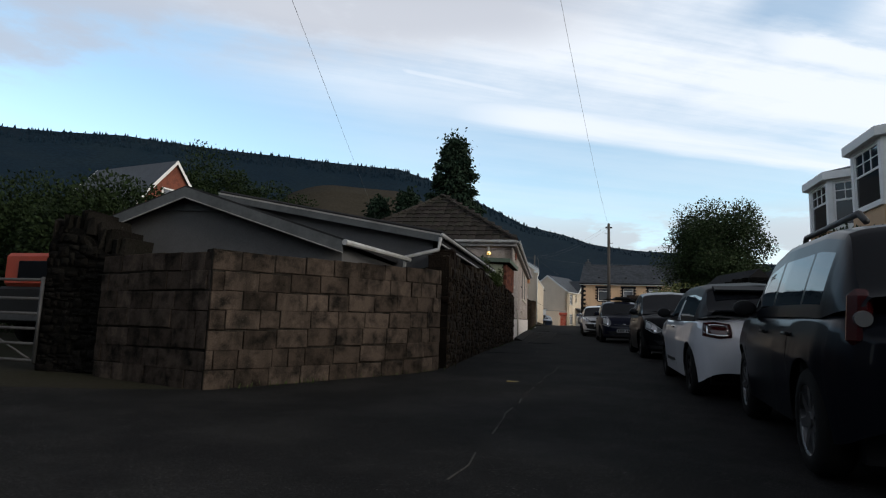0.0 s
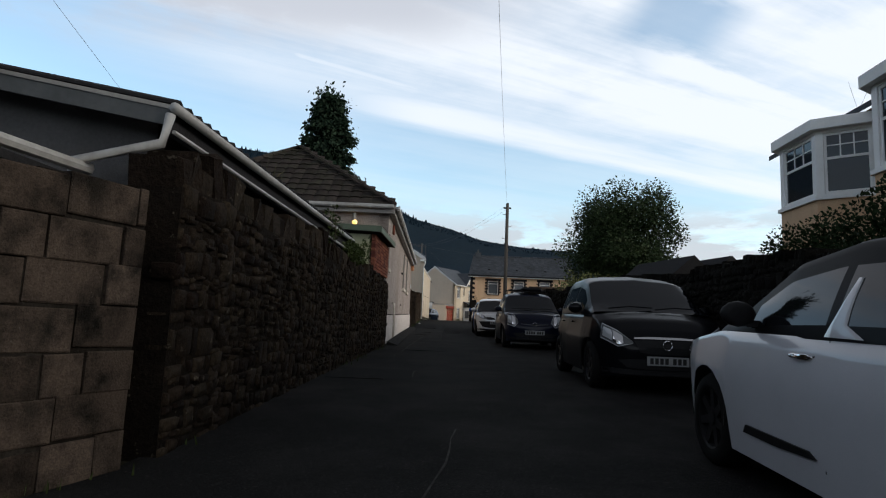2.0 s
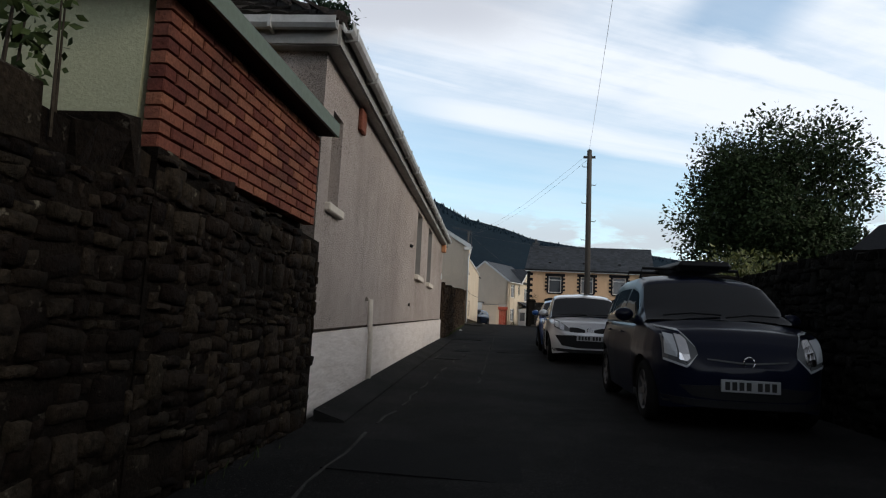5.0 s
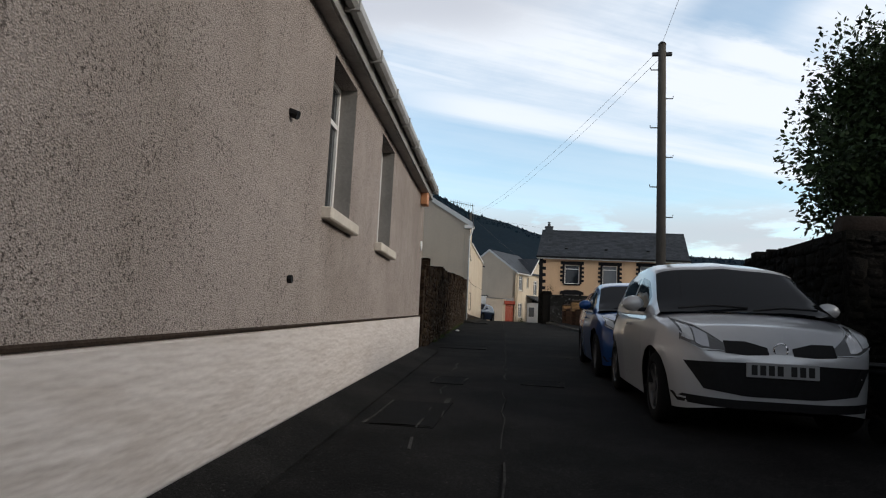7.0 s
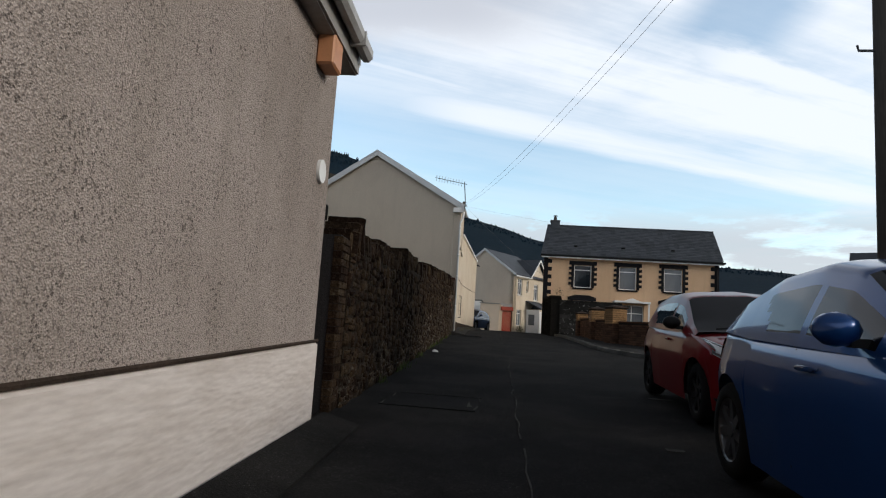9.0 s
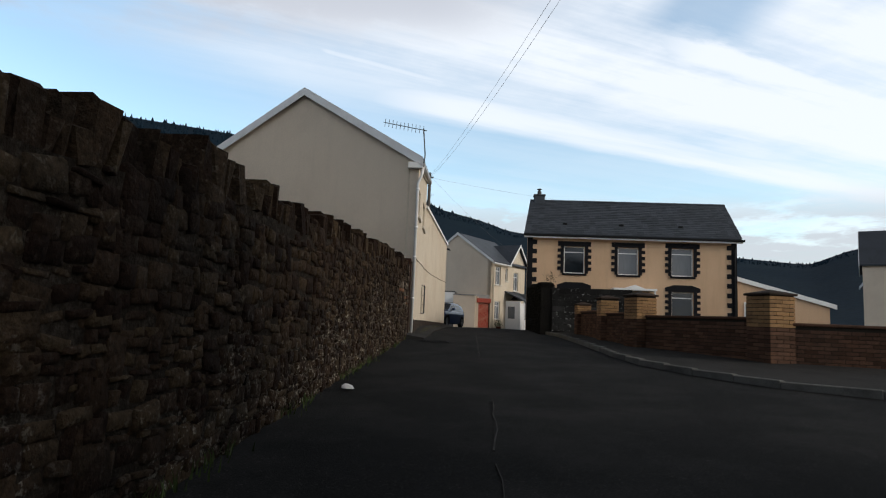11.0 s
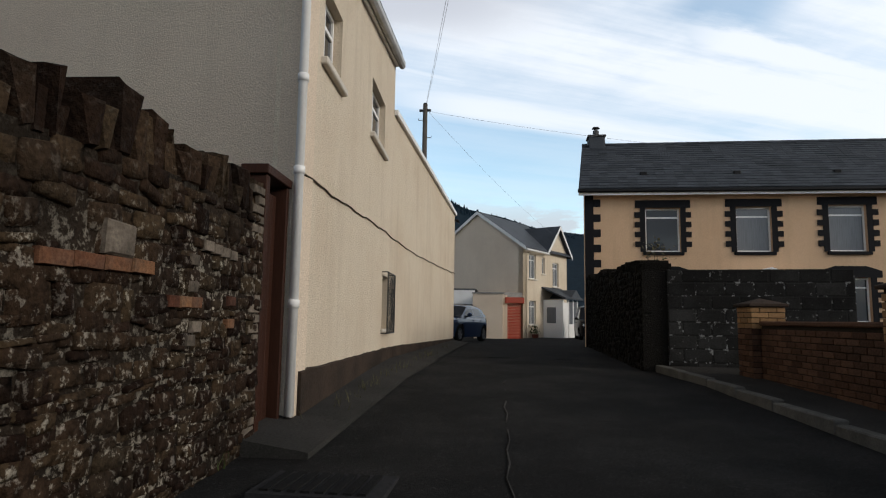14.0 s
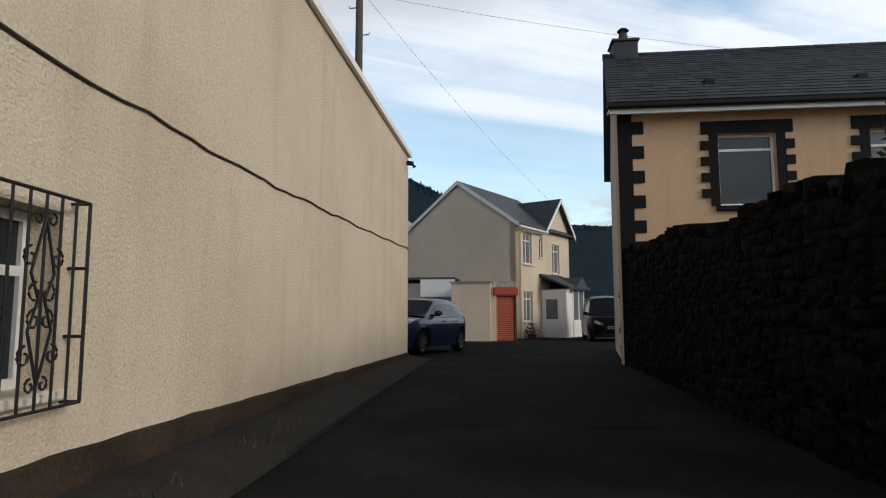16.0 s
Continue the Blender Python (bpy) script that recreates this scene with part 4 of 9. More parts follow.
def terrace_house():
    t = thing("villa", "double-fronted peach house with black painted quoins and slate roof", "house")
    m, L = wall_frame((TX0, TY), (TX1, TY))
    hs = [(1.84, 2.90, 4.29, 5.68), (4.54, 5.58, 4.30, 5.70), (7.20, 8.28, 4.32, 5.74), (1.84, 2.90, 2.2, 3.50), (7.20, 8.28, 2.2, 3.54), (4.45, 6.05, 1.36, 3.40)]
    part("front_wall", wall_mesh(L, 0.35, TEZ, hs, bottom=lambda x: 1.0), M_PEACH, t, "peach rendered front", at=m)
    for k, h in enumerate(hs[:5]):
        pane = M_PANE if k in (0, 3, 4) else M_PANE_PALE
        window(t, m, *h, depth=0.12, transoms=(h[3] - 0.3,), pane=pane, sill=0.1, sill_mat=M_QUOIN)
        # painted surround with toothed quoin blocks
        bm = bmesh.new()
        a, b, c, d = h
        box(bm, (a - 0.16, -0.03, c), (a - 0.0, -0.002, d + 0.0))
        box(bm, (b + 0.0, -0.03, c), (b + 0.16, -0.002, d + 0.0))
        if k < 3:
            box(bm, (a - 0.30, -0.035, d), (b + 0.30, -0.002, d + 0.24))
        else:
            prism(bm, [(a - 0.32, -0.035, d), (b + 0.32, -0.035, d), (b + 0.32, -0.035, d + 0.2), (b - 0.1, -0.035, d + 0.34), (a + 0.1, -0.035, d + 0.34), (a - 0.32, -0.035, d + 0.2)], (0, 0.033, 0))
        n = 4
        step = (d - c) / (n + 0.5)
        for q in range(n):
            z = c + step * (q + 0.5)
            box(bm, (a - 0.32, -0.036, z - 0.0), (a - 0.16, -0.002, z + step * 0.55))
            box(bm, (b + 0.16, -0.036, z - 0.0), (b + 0.32, -0.002, z + step * 0.55))
        part("window_surround", bm, M_QUOIN, t, "black painted toothed window surround", at=m)
    # corner quoins
    for x, s in ((0.0, 1), (L, -1)):
        lo, hi = sorted((x - s * 0.01, x + s * 0.26))
        strip_ = part("quoin_strip", boxed((lo, -0.03, 1.2), (hi, -0.002, TEZ - 0.1)), M_QUOIN, t, "black painted corner strip", at=m)
        z = 1.4
        while z < TEZ - 0.4:
            lo, hi = sorted((x + s * 0.26, x + s * 0.48))
            part("quoin", boxed((lo, -0.032, z), (hi, -0.002, z + 0.24), bevel=0.006), M_QUOIN, strip_)
            z += 0.48
    # porch door and canopy
    window(t, m, 4.45, 6.05, 1.36, 3.40, depth=0.15, mullions=(5.35,), transoms=(2.9,), pane=M_PANE_PALE, name="porch_door")
    bm = bmesh.new()
    prism(bm, [(4.20, -0.75, 3.50), (6.30, -0.75, 3.50), (6.30, -0.75, 3.60), (4.20, -0.75, 3.60)], (0, 0.75, 0.0))
    prism(bm, [(4.75, -0.70, 3.60), (5.75, -0.70, 3.60), (5.25, -0.70, 3.78)], (0, 0.68, 0))
    box(bm, (4.25, -0.72, 1.3), (4.33, -0.64, 3.5))
    box(bm, (6.17, -0.72, 1.3), (6.25, -0.64, 3.5))
    part("porch_canopy", bm, M_WHITE, t, "white porch canopy on posts", at=m)
    # side walls, back
    dep = 6.2
    rz = 8.52
    skew = 0.145
    for x in (TX0, TX1 - 0.35):
        bm = bmesh.new()
        prism(bm, [(x + skew * (y - TY), y, z) for y, z in ((TY + 0.35, 1.0), (TY + dep, 1.0), (TY + dep, TEZ), (TY + dep / 2, rz - 0.05), (TY + 0.35, TEZ + 0.2))], (0.35, 0, 0))
        part("side_wall", bm, M_GREYREND, t, "pale rendered side wall")
    part("back_wall", boxed((TX0 + 0.36 + skew * dep, TY + dep - 0.35, 1.0), (TX1 - 0.36 + skew * dep, TY + dep, TEZ)), M_GREYREND, t)
    # roof
    o = 0.3
    for s in (1, -1):
        yb = TY + dep / 2
        ye = TY - o if s > 0 else TY + dep + o
        bm = bmesh.new()
        xr, xe = TX0 - 0.18 + skew * (yb - TY), TX0 - 0.18 + skew * (ye - TY)
        prism(bm, [(xr, yb, rz), (xe, ye, TEZ - 0.02), (xe, ye, TEZ + 0.05), (xr, yb, rz + 0.09)], (TX1 - TX0 + 0.36, 0, 0))
        r = part("roof", bm, M_SLATE, t, "blue-grey slate roof")
        if s > 0:
            front = r
    bm = bmesh.new()
    n = 26
    for k in range(n):
        x = TX0 - 0.18 + skew * dep / 2 + (TX1 - TX0 + 0.36) * k / n
        tube(bm, [(x, TY + dep / 2, rz + 0.09), (x + (TX1 - TX0 + 0.36) / n * 0.97, TY + dep / 2, rz + 0.085)], 0.085, 8)
    part("ridge_tiles", bm, M_SLATE, t)
    part("fascia", boxed((TX0 - 0.2, TY - o - 0.03, TEZ - 0.17), (TX1 + 0.2, TY - o, TEZ + 0.0)), M_WHITE, t, "white fascia")
    part("soffit", boxed((TX0 - 0.2, TY - o, TEZ - 0.10), (TX1 + 0.2, TY - 0.04, TEZ - 0.06)), M_WHITE, t)
    bm = bmesh.new()
    prof = [(0.0, 0.03), (0.0, -0.04), (-0.03, -0.07), (-0.08, -0.07), (-0.11, -0.04), (-0.11, 0.03)]
    prism(bm, [(TX0 - 0.25, TY - o - 0.03 + u, TEZ - 0.02 + v) for u, v in prof], (TX1 - TX0 + 0.5, 0, 0))
    part("gutter", bm, M_PLASTIC, t, "black gutter")
    part("downpipe", tubed([(TX1 - 0.12, TY - o, TEZ - 0.1), (TX1 - 0.12, TY - 0.08, TEZ - 0.4), (TX1 - 0.12, TY - 0.08, 1.35)], 0.04, 10), M_PLASTIC, t)
    # verge and roof vents
    for x in (3.1, 6.0, 9.0):
        yy = TY + 0.55
        zz = TEZ + (rz - TEZ) * (0.55 + o) / (dep / 2 + o)
        part("roof_vent", boxed((x, yy, zz + 0.05), (x + 0.22, yy + 0.25, zz + 0.2), bevel=0.02), M_PLASTIC, t)
    cx, cy = 2.05, TY + dep / 2
    c = part("chimney", boxed((cx - 0.29, cy - 0.3, rz - 0.3), (cx + 0.29, cy + 0.3, rz + 0.36), bevel=0.02), M_SLATE, t, "grey rendered chimney stack")
    part("chimney_cap", boxed((cx - 0.33, cy - 0.34, rz + 0.36), (cx + 0.33, cy + 0.34, rz + 0.42), bevel=0.01), M_GARAGE, c)
    bm = tubed([(cx, cy, rz + 0.42), (cx, cy, rz + 0.66)], 0.13, 14, taper=0.8)
    tube(bm, [(cx, cy, rz + 0.66), (cx, cy, rz + 0.74)], 0.05, 10)
    tube(bm, [(cx, cy, rz + 0.74), (cx, cy, rz + 0.79)], 0.15, 14, taper=0.7)
    part("chimney_pot", bm, M_GARAGE, c, "grey capped chimney pot")
    # side extension with sloping white verge
    bm = bmesh.new()
    prism(bm, [(TX1, TY + 0.3, 1.0), (16.2, TY + 0.3, 1.0), (16.2, TY + 0.3, 3.1), (TX1, TY + 0.3, 4.25)], (0, 0.3, 0))
    part("extension_wall", bm, M_PEACH, t, "peach side extension")
    bm = bmesh.new()
    prism(bm, [(TX1, TY + 0.2, 4.24), (16.5, TY + 0.2, 2.98), (16.5, TY + 0.2, 3.2), (TX1, TY + 0.2, 4.46)], (0, 0.06, 0))
    part("extension_verge", bm, M_WHITE, t, "white sloping verge")
    bm = bmesh.new()
    prism(bm, [(TX1, TY + 0.26, 4.3), (16.5, TY + 0.26, 3.04), (16.5, TY + 0.26, 3.16), (TX1, TY + 0.26, 4.42)], (0, 4.5, 0))
    part("extension_roof", bm, M_SLATE, t)
    part("extension_window", boxed((12.08, TY + 0.24, 2.38), (13.05, TY + 0.296, 3.18), bevel=0.01), M_WHITE, t)
    part("pane", boxed((12.15, TY + 0.232, 2.45), (12.98, TY + 0.238, 3.11)), M_PANE, t)
    t.matrix_basis = Matrix.Translation((TX0, TY, 0)) @ Matrix.Rotation(radians(0.6), 4, "Z") @ Matrix.Translation((-TX0, -TY, 0))
    return t, front, dep, rz


villa, villa_roof, VDEP, VRZ = terrace_house()


from mathutils.bvhtree import BVHTree


# ---- cars ----
def paint(name, base, rough=0.3, metal=0.0, coat=0.9):
    return material(name, base, rough, metal=metal, grain=200, grain_amount=0.04, coat=coat, spec=0.06, spots=tuple(c * 0.85 for c in base), spot_scale=2.0, stain=0.4)


P_CHARCOAL = paint("charcoal_paint", (0.004, 0.005, 0.008), coat=0.14)
P_WHITE = paint("white_paint", (0.50, 0.51, 0.54))
P_BLACK = paint("black_paint", (0.004, 0.0045, 0.006), coat=0.2)
P_ROOF = paint("black_roof_paint", (0.004, 0.004, 0.005), 0.5, coat=0.05)
P_NAVY = paint("navy_paint", (0.005, 0.007, 0.018), coat=0.25)
P_SILVER = paint("silver_paint", (0.50, 0.51, 0.53), 0.30, 0.3)
P_BLUE = paint("blue_paint", (0.010, 0.055, 0.20), 0.32, 0.35, coat=0.8)
P_RED = paint("red_paint", (0.17, 0.010, 0.014), coat=0.35)
P_MIDNIGHT = paint("midnight_paint", (0.010, 0.026, 0.075))


def smooth_curve(xs, pts):
    """Values at xs on a rounded curve through points (x, value)."""
    px, pv = [p[0] for p in pts], [p[1] for p in pts]
    fine = np.linspace(px[0], px[-1], 400)
    v = np.interp(fine, px, pv)
    k = np.ones(15) / 15
    pad = np.concatenate([np.full(7, v[0]), v, np.full(7, v[-1])])
    return np.interp(xs, fine, np.convolve(pad, k, "valid"))


def mirrored_x(pts):
    return [(-x, z) for x, z in pts[::-1]] + list(pts)


def wheel(parent, x, y, r, side, rim_mat, spokes):
    """A wheel whose outer face looks to side (-1: the car's left, +1: right)."""
    w = 0.20
    bm = bmesh.new()
    prof = [(0.0, r * 0.66), (-0.01, r * 0.72), (0.0, r * 0.93), (0.03, r), (w - 0.03, r), (w, r * 0.93), (w, r * 0.66)]
    rings = []
    n = 28
    for k in range(n):
        a = 2 * math.pi * k / n
        rings.append([bm.verts.new((-side * u, v * math.cos(a), v * math.sin(a))) for u, v in prof])
    for k in range(n):
        p, q = rings[k], rings[(k + 1) % n]
        for i in range(len(prof) - 1):
            bm.faces.new((p[i], p[i + 1], q[i + 1], q[i]))
    wh = part("wheel", bm, M_RUBBER, parent, smooth=True, at=pose(x, y, r))
    bm = bmesh.new()
    ring = []
    for rr, u in ((r * 0.69, 0.0), (r * 0.63, 0.012), (r * 0.60, 0.05), (r * 0.55, 0.09)):
        ring.append([bm.verts.new((-side * u, rr * math.cos(2 * math.pi * k / n), rr * math.sin(2 * math.pi * k / n))) for k in range(n)])
    for p, q in zip(ring, ring[1:]):
        for k in range(n):
            bm.faces.new((p[k], p[(k + 1) % n], q[(k + 1) % n], q[k]))
    for s in range(spokes):
        a = 2 * math.pi * s / spokes
        rot = Matrix.Rotation(a, 4, "X")
        prism(bm, [rot @ Vector(p) for p in ((-side * 0.02, -0.035, 0.04), (-side * 0.02, 0.035, 0.04), (-side * 0.012, 0.024, r * 0.63), (-side * 0.012, -0.024, r * 0.63))], Vector((-side * 0.025, 0, 0)))
    tube(bm, [(-side * 0.008, 0, 0), (-side * 0.05, 0, 0)], r * 0.16, 12)
    part("rim", bm, rim_mat, wh)
    part("hub_disc", tubed([(-side * 0.09, 0, 0), (-side * 0.10, 0, 0)], r * 0.62, 24), M_IRON, wh)


def car(name, label, m, color, L, W, H, wheelbase, front_over, hood, belt, screen, roof, tail, r=0.31, roof_mat=None, rim=None, spokes=7,
        plate_front=True, plate_rear=True, lamp=None, tail_lamp=None, front=(), plate_z=0.46, mirror_mat=None, ring_lamp=False, side_trim=None, kick=0.0, k_=0.9, b_pillar=0.0, doors=2, rails=False, tumble=0.16, lower=None, badge=None, group="cars parked along the lane", trim=None, clad=False, fin=None, spoiler=False):
    """A hatchback built along y: nose at y=0, tail at y=L, x to the car's right as seen from behind, z up from the road.
    hood: (y, z) points from bumper to screen; screen: (base y, top y); roof: (y, z) points; tail: (glass top y, glass foot y, foot z)."""
    t = thing(name, label, "car", m, group)
    L, wheelbase, front_over, b_pillar = L * k_, wheelbase * k_, front_over * k_, b_pillar * k_
    hood, roof = [(y * k_, z) for y, z in hood], [(y * k_, z) for y, z in roof]
    screen, tail = (screen[0] * k_, screen[1] * k_), (tail[0] * k_, tail[1] * k_, tail[2])
    ya, yb = front_over, front_over + wheelbase
    ys = sorted({*np.linspace(0, L, 90).tolist(), 0.008, 0.02, 0.055, 0.1, 0.14, L - 0.008, L - 0.02, L - 0.06, L - 0.1, *(ya + r * 1.18 * s for s in (-1, 1)), *(yb + r * 1.18 * s for s in (-1, 1))})
    ys = np.array(ys)
    top = smooth_curve(ys, hood)
    half = np.interp(ys, [0, 0.008, 0.02, 0.04, 0.08, 0.14, 0.22, 0.34, 0.55, L * 0.3, L * 0.6, L - 0.5, L - 0.3, L - 0.18, L - 0.1, L - 0.04, L - 0.015, L], np.array([0.40, 0.50, 0.57, 0.64, 0.73, 0.81, 0.87, 0.92, 0.965, 1.0, 1.0, 0.97, 0.94, 0.90, 0.85, 0.77, 0.70, 0.60]) * W / 2)
    R = r * 1.17
    sill = 0.19 if not clad else 0.27
    bm = bmesh.new()
    skin = []
    rows_n = 9
    for y, zt, hw in zip(ys, top, half):
        zb = sill + 0.05 * max(0, 1 - y / 0.3) ** 2.2 + 0.15 * max(0, 1 - (L - y) / 0.35) ** 2
        for yc in (ya, yb):
            d = abs(y - yc)
            if d < R:
                zb = max(zb, r + math.sqrt(max(0, R * R - d * d)))
        belt_z = min(zt - 0.05, belt)
        ring = []
        for side in (-1, 1):
            col = []
            for k in range(rows_n):
                f = k / (rows_n - 1)
                z = zb + (belt_z - zb) * f
                u = (z - sill) / max(0.2, belt - sill)
                w = hw * (0.955 + 0.045 * math.sin(min(1, max(0, u)) * math.pi * 0.85) - 0.045 * max(0, u - 0.72) / 0.28)
                if abs(u - 0.60) < 0.07:
                    w += 0.006
                col.append(bm.verts.new((side * w, y, z)))
            ring.append(col)
        deck = []
        for k in range(1, 8):
            s = -1 + 2 * k / 8
            deck.append(bm.verts.new((s * (ring[1][-1].co.x), y, belt_z + (zt - belt_z) * (1 - abs(s) ** 2.6))))
        skin.append(ring[0] + deck + ring[1][::-1])
    for a, b in zip(skin, skin[1:]):
        for k in range(len(a) - 1):
            bm.faces.new((a[k], a[k + 1], b[k + 1], b[k]))
    for ring in (skin[0], skin[-1]):
        c = bm.verts.new((0, ring[0].co.y, (ring[0].co.z + ring[len(ring) // 2].co.z) / 2))
        for k in range(len(ring) - 1):
            bm.faces.new((ring[k], ring[k + 1], c))
        bm.faces.new((ring[-1], ring[0], c))
    bm.verts.ensure_lookup_table()
    bm.verts.index_update()
    hull_v = [v.co.copy() for v in bm.verts]
    hull_f = [tuple(v.index for v in f.verts) for f in bm.faces]
    part("body", bm, color, t, smooth=True)
    # dark underside and wheel housings
    bm = boxed((-W / 2 + 0.24, 0.30, 0.17), (W / 2 - 0.24, L - 0.30, belt - 0.2))
    part("underbody", bm, M_PLASTIC, t)
    # greenhouse
    y0, y1 = screen
    yr, yf, zf = tail
    gys = np.array(sorted({*np.linspace(y0, yf, 64).tolist(), y1, yr, b_pillar - 0.035, b_pillar + 0.035}))
    zr = smooth_curve(gys, roof)
    zbase = np.interp(gys, ys, np.minimum(top - 0.05, belt))
    hb = np.interp(gys, ys, half) * 0.945
    rows_g = 7
    cols = []
    for y, zt, zb, hw in zip(gys, zr, zbase, hb):
        if y > yr:
            zb = zb + (zf - zb) * max(0.0, min(1.0, (y - yr) / max(0.01, yf - yr)))
        zt = max(zt, zb + 0.012)
        hgt = zt - zb
        wt_ = hw - tumble * hgt / (H - belt)
        edge = min(0.09, hgt * 0.5)
        line = []
        for k in range(rows_g):
            f = k / (rows_g - 1)
            line.append((hw + (wt_ - hw) * f ** 1.25, y, zb - 0.01 + (hgt - edge) * f))
        for k in range(1, 7):
            a = k / 6 * math.pi / 2
            if k < 6:
                s = math.sin(a)
                line.append((wt_ * (1 - 0.10 * (1 - math.cos(a)) - (k / 6) * 0.9 * (k / 6)), y, zt - edge * (1 - k / 6) ** 2.0))
        line.append((0, y, zt + 0.012))
        cols.append(line)
    kinds = {}
    nrow = len(cols[0])
    for i in range(len(gys) - 1):
        ym = (gys[i] + gys[i + 1]) / 2
        for k in range(nrow - 1):
            if k >= rows_g - 1:
                if ym < y1 - 0.03:
                    kind = "windscreen"
                elif ym > yr:
                    kind = "rear_window"
                else:
                    kind = "roof"
                if kind != "roof" and k == rows_g - 1:
                    kind = "pillar"
            else:
                hgt = zr[i] - zbase[i]
                inside = 0 < k < rows_g - 2 and hgt > 0.16
                front_ok = ym > y0 + (y1 - y0) * 0.55 + 0.02
                pane = None
                if inside and front_ok and ym < yr + 0.02 - kick * (1 - k / (rows_g - 2)) - 0.10:
                    pane = "front_side_window" if ym < b_pillar - 0.03 else ("rear_side_window" if ym > b_pillar + 0.03 else None)
                    if doors == 4 and pane == "rear_side_window" and ym > b_pillar + 0.78:
                        pane = "quarter_window" if ym > b_pillar + 0.83 else None
                kind = pane or "pillar"
            kinds.setdefault(kind, []).append((i, k))
    for kind, cells in kinds.items():
        sides = ((-1,), (1,)) if kind.endswith("side_window") or kind in ("quarter_window", "pillar") else ((-1, 1),)
        for group_ in sides:
            bm = bmesh.new()
            cache = {}

            def v(i, k, s):
                key = (i, k, s if cols[i][k][0] else 0)
                if key not in cache:
                    x, y, z = cols[i][k]
                    cache[key] = bm.verts.new((s * x, y, z))
                return cache[key]
            for i, k in cells:
                for s in group_:
                    vs = [v(i, k, s), v(i + 1, k, s), v(i + 1, k + 1, s), v(i, k + 1, s)]
                    if len(set(vs)) == 4:
                        bm.faces.new(vs)
            mat = {"roof": roof_mat or color, "pillar": lower or color}.get(kind, M_CARGLASS)
            part("pillar_frame" if kind == "pillar" else kind, bm, mat, t, smooth=True)
    for i in range(len(cols) - 1):
        for k in range(nrow - 1):
            for sd in (-1, 1):
                b0 = len(hull_v)
                hull_v += [Vector((sd * cols[q][j][0], cols[q][j][1], cols[q][j][2])) for q, j in ((i, k), (i + 1, k), (i + 1, k + 1), (i, k + 1))]
                hull_f.append((b0, b0 + 1, b0 + 2, b0 + 3))
    tree = BVHTree.FromPolygons(hull_v, hull_f)

    def patch(lo, hi, rear=False, lift=0.006, thick=0.03, nx=10, nz=4, flip=1):
        """A shallow piece that hugs the nose (or tail) between two lines of (x, z) points."""
        bm = bmesh.new()
        lx, hx = np.linspace(0, 1, len(lo)), np.linspace(0, 1, len(hi))
        sg = -1 if rear else 1
        rows_f, rows_b = [], []
        for j in range(nz + 1):
            rf, rb = [], []
            for i in range(nx + 1):
                u, v = i / nx, j / nz
                x = np.interp(u, lx, [q[0] for q in lo]) * (1 - v) + np.interp(u, hx, [q[0] for q in hi]) * v
                z = np.interp(u, lx, [q[1] for q in lo]) * (1 - v) + np.interp(u, hx, [q[1] for q in hi]) * v
                hit = None
                for sc in (1, 0.97, 0.94, 0.9, 0.85, 0.8, 0.7):
                    hit = tree.ray_cast(Vector((x * sc, -1.0 if not rear else L + 1.0, z)), Vector((0, sg, 0)))
                    if hit[0] is not None and hit[0].y * sg < (0.9 if not rear else -L + 0.9):
                        break
                c, nn = (hit[0], hit[1]) if hit[0] is not None else (Vector((x, 0 if not rear else L, z)), Vector((0, -sg, 0)))
                if nn.y * sg > 0:
                    nn = -nn
                c = c + nn * lift
                rf.append(bm.verts.new((flip * c.x, c.y, c.z)))
                c = c - nn * thick
                rb.append(bm.verts.new((flip * c.x, c.y, c.z)))
            rows_f.append(rf)
            rows_b.append(rb)
        for R_, sw in ((rows_f, 0), (rows_b, 1)):
            for a_, b_ in zip(R_, R_[1:]):
                for i in range(nx):
                    q = (a_[i], a_[i + 1], b_[i + 1], b_[i])
                    bm.faces.new(q[::-1] if sw else q)
        edge = lambda R_: R_[0] + [r_[-1] for r_ in R_[1:]] + R_[-1][-2::-1] + [r_[0] for r_ in R_[-2:0:-1]]  # noqa: E731
        ef, eb = edge(rows_f), edge(rows_b)
        for i in range(len(ef)):
            j = (i + 1) % len(ef)
            bm.faces.new((ef[i], eb[i], eb[j], ef[j]))
        return bm

    def inner(lo, hi, a, b, c, d):
        """The part of a lamp between shares a..b along and c..d up."""
        lx, hx = np.linspace(0, 1, len(lo)), np.linspace(0, 1, len(hi))
        def at(u, v):
            x = np.interp(u, lx, [q[0] for q in lo]) * (1 - v) + np.interp(u, hx, [q[0] for q in hi]) * v
            z = np.interp(u, lx, [q[1] for q in lo]) * (1 - v) + np.interp(u, hx, [q[1] for q in hi]) * v
            return (x, z)
        us = np.linspace(a, b, 5)
        return [at(u, c) for u in us], [at(u, d) for u in us]

    # wheels
    for y in (ya, yb):
        for s in (-1, 1):
            wheel(t, s * (W / 2 - 0.045), y, r, s, rim or M_ALLOY, spokes)

    def hw_at(y, z):
        i = min(range(len(ys)), key=lambda q: abs(ys[q] - y))
        u = (z - sill) / (belt - sill)
        return half[i] * (0.955 + 0.045 * math.sin(min(1, max(0, u)) * math.pi * 0.85) - 0.045 * max(0, u - 0.72) / 0.28)

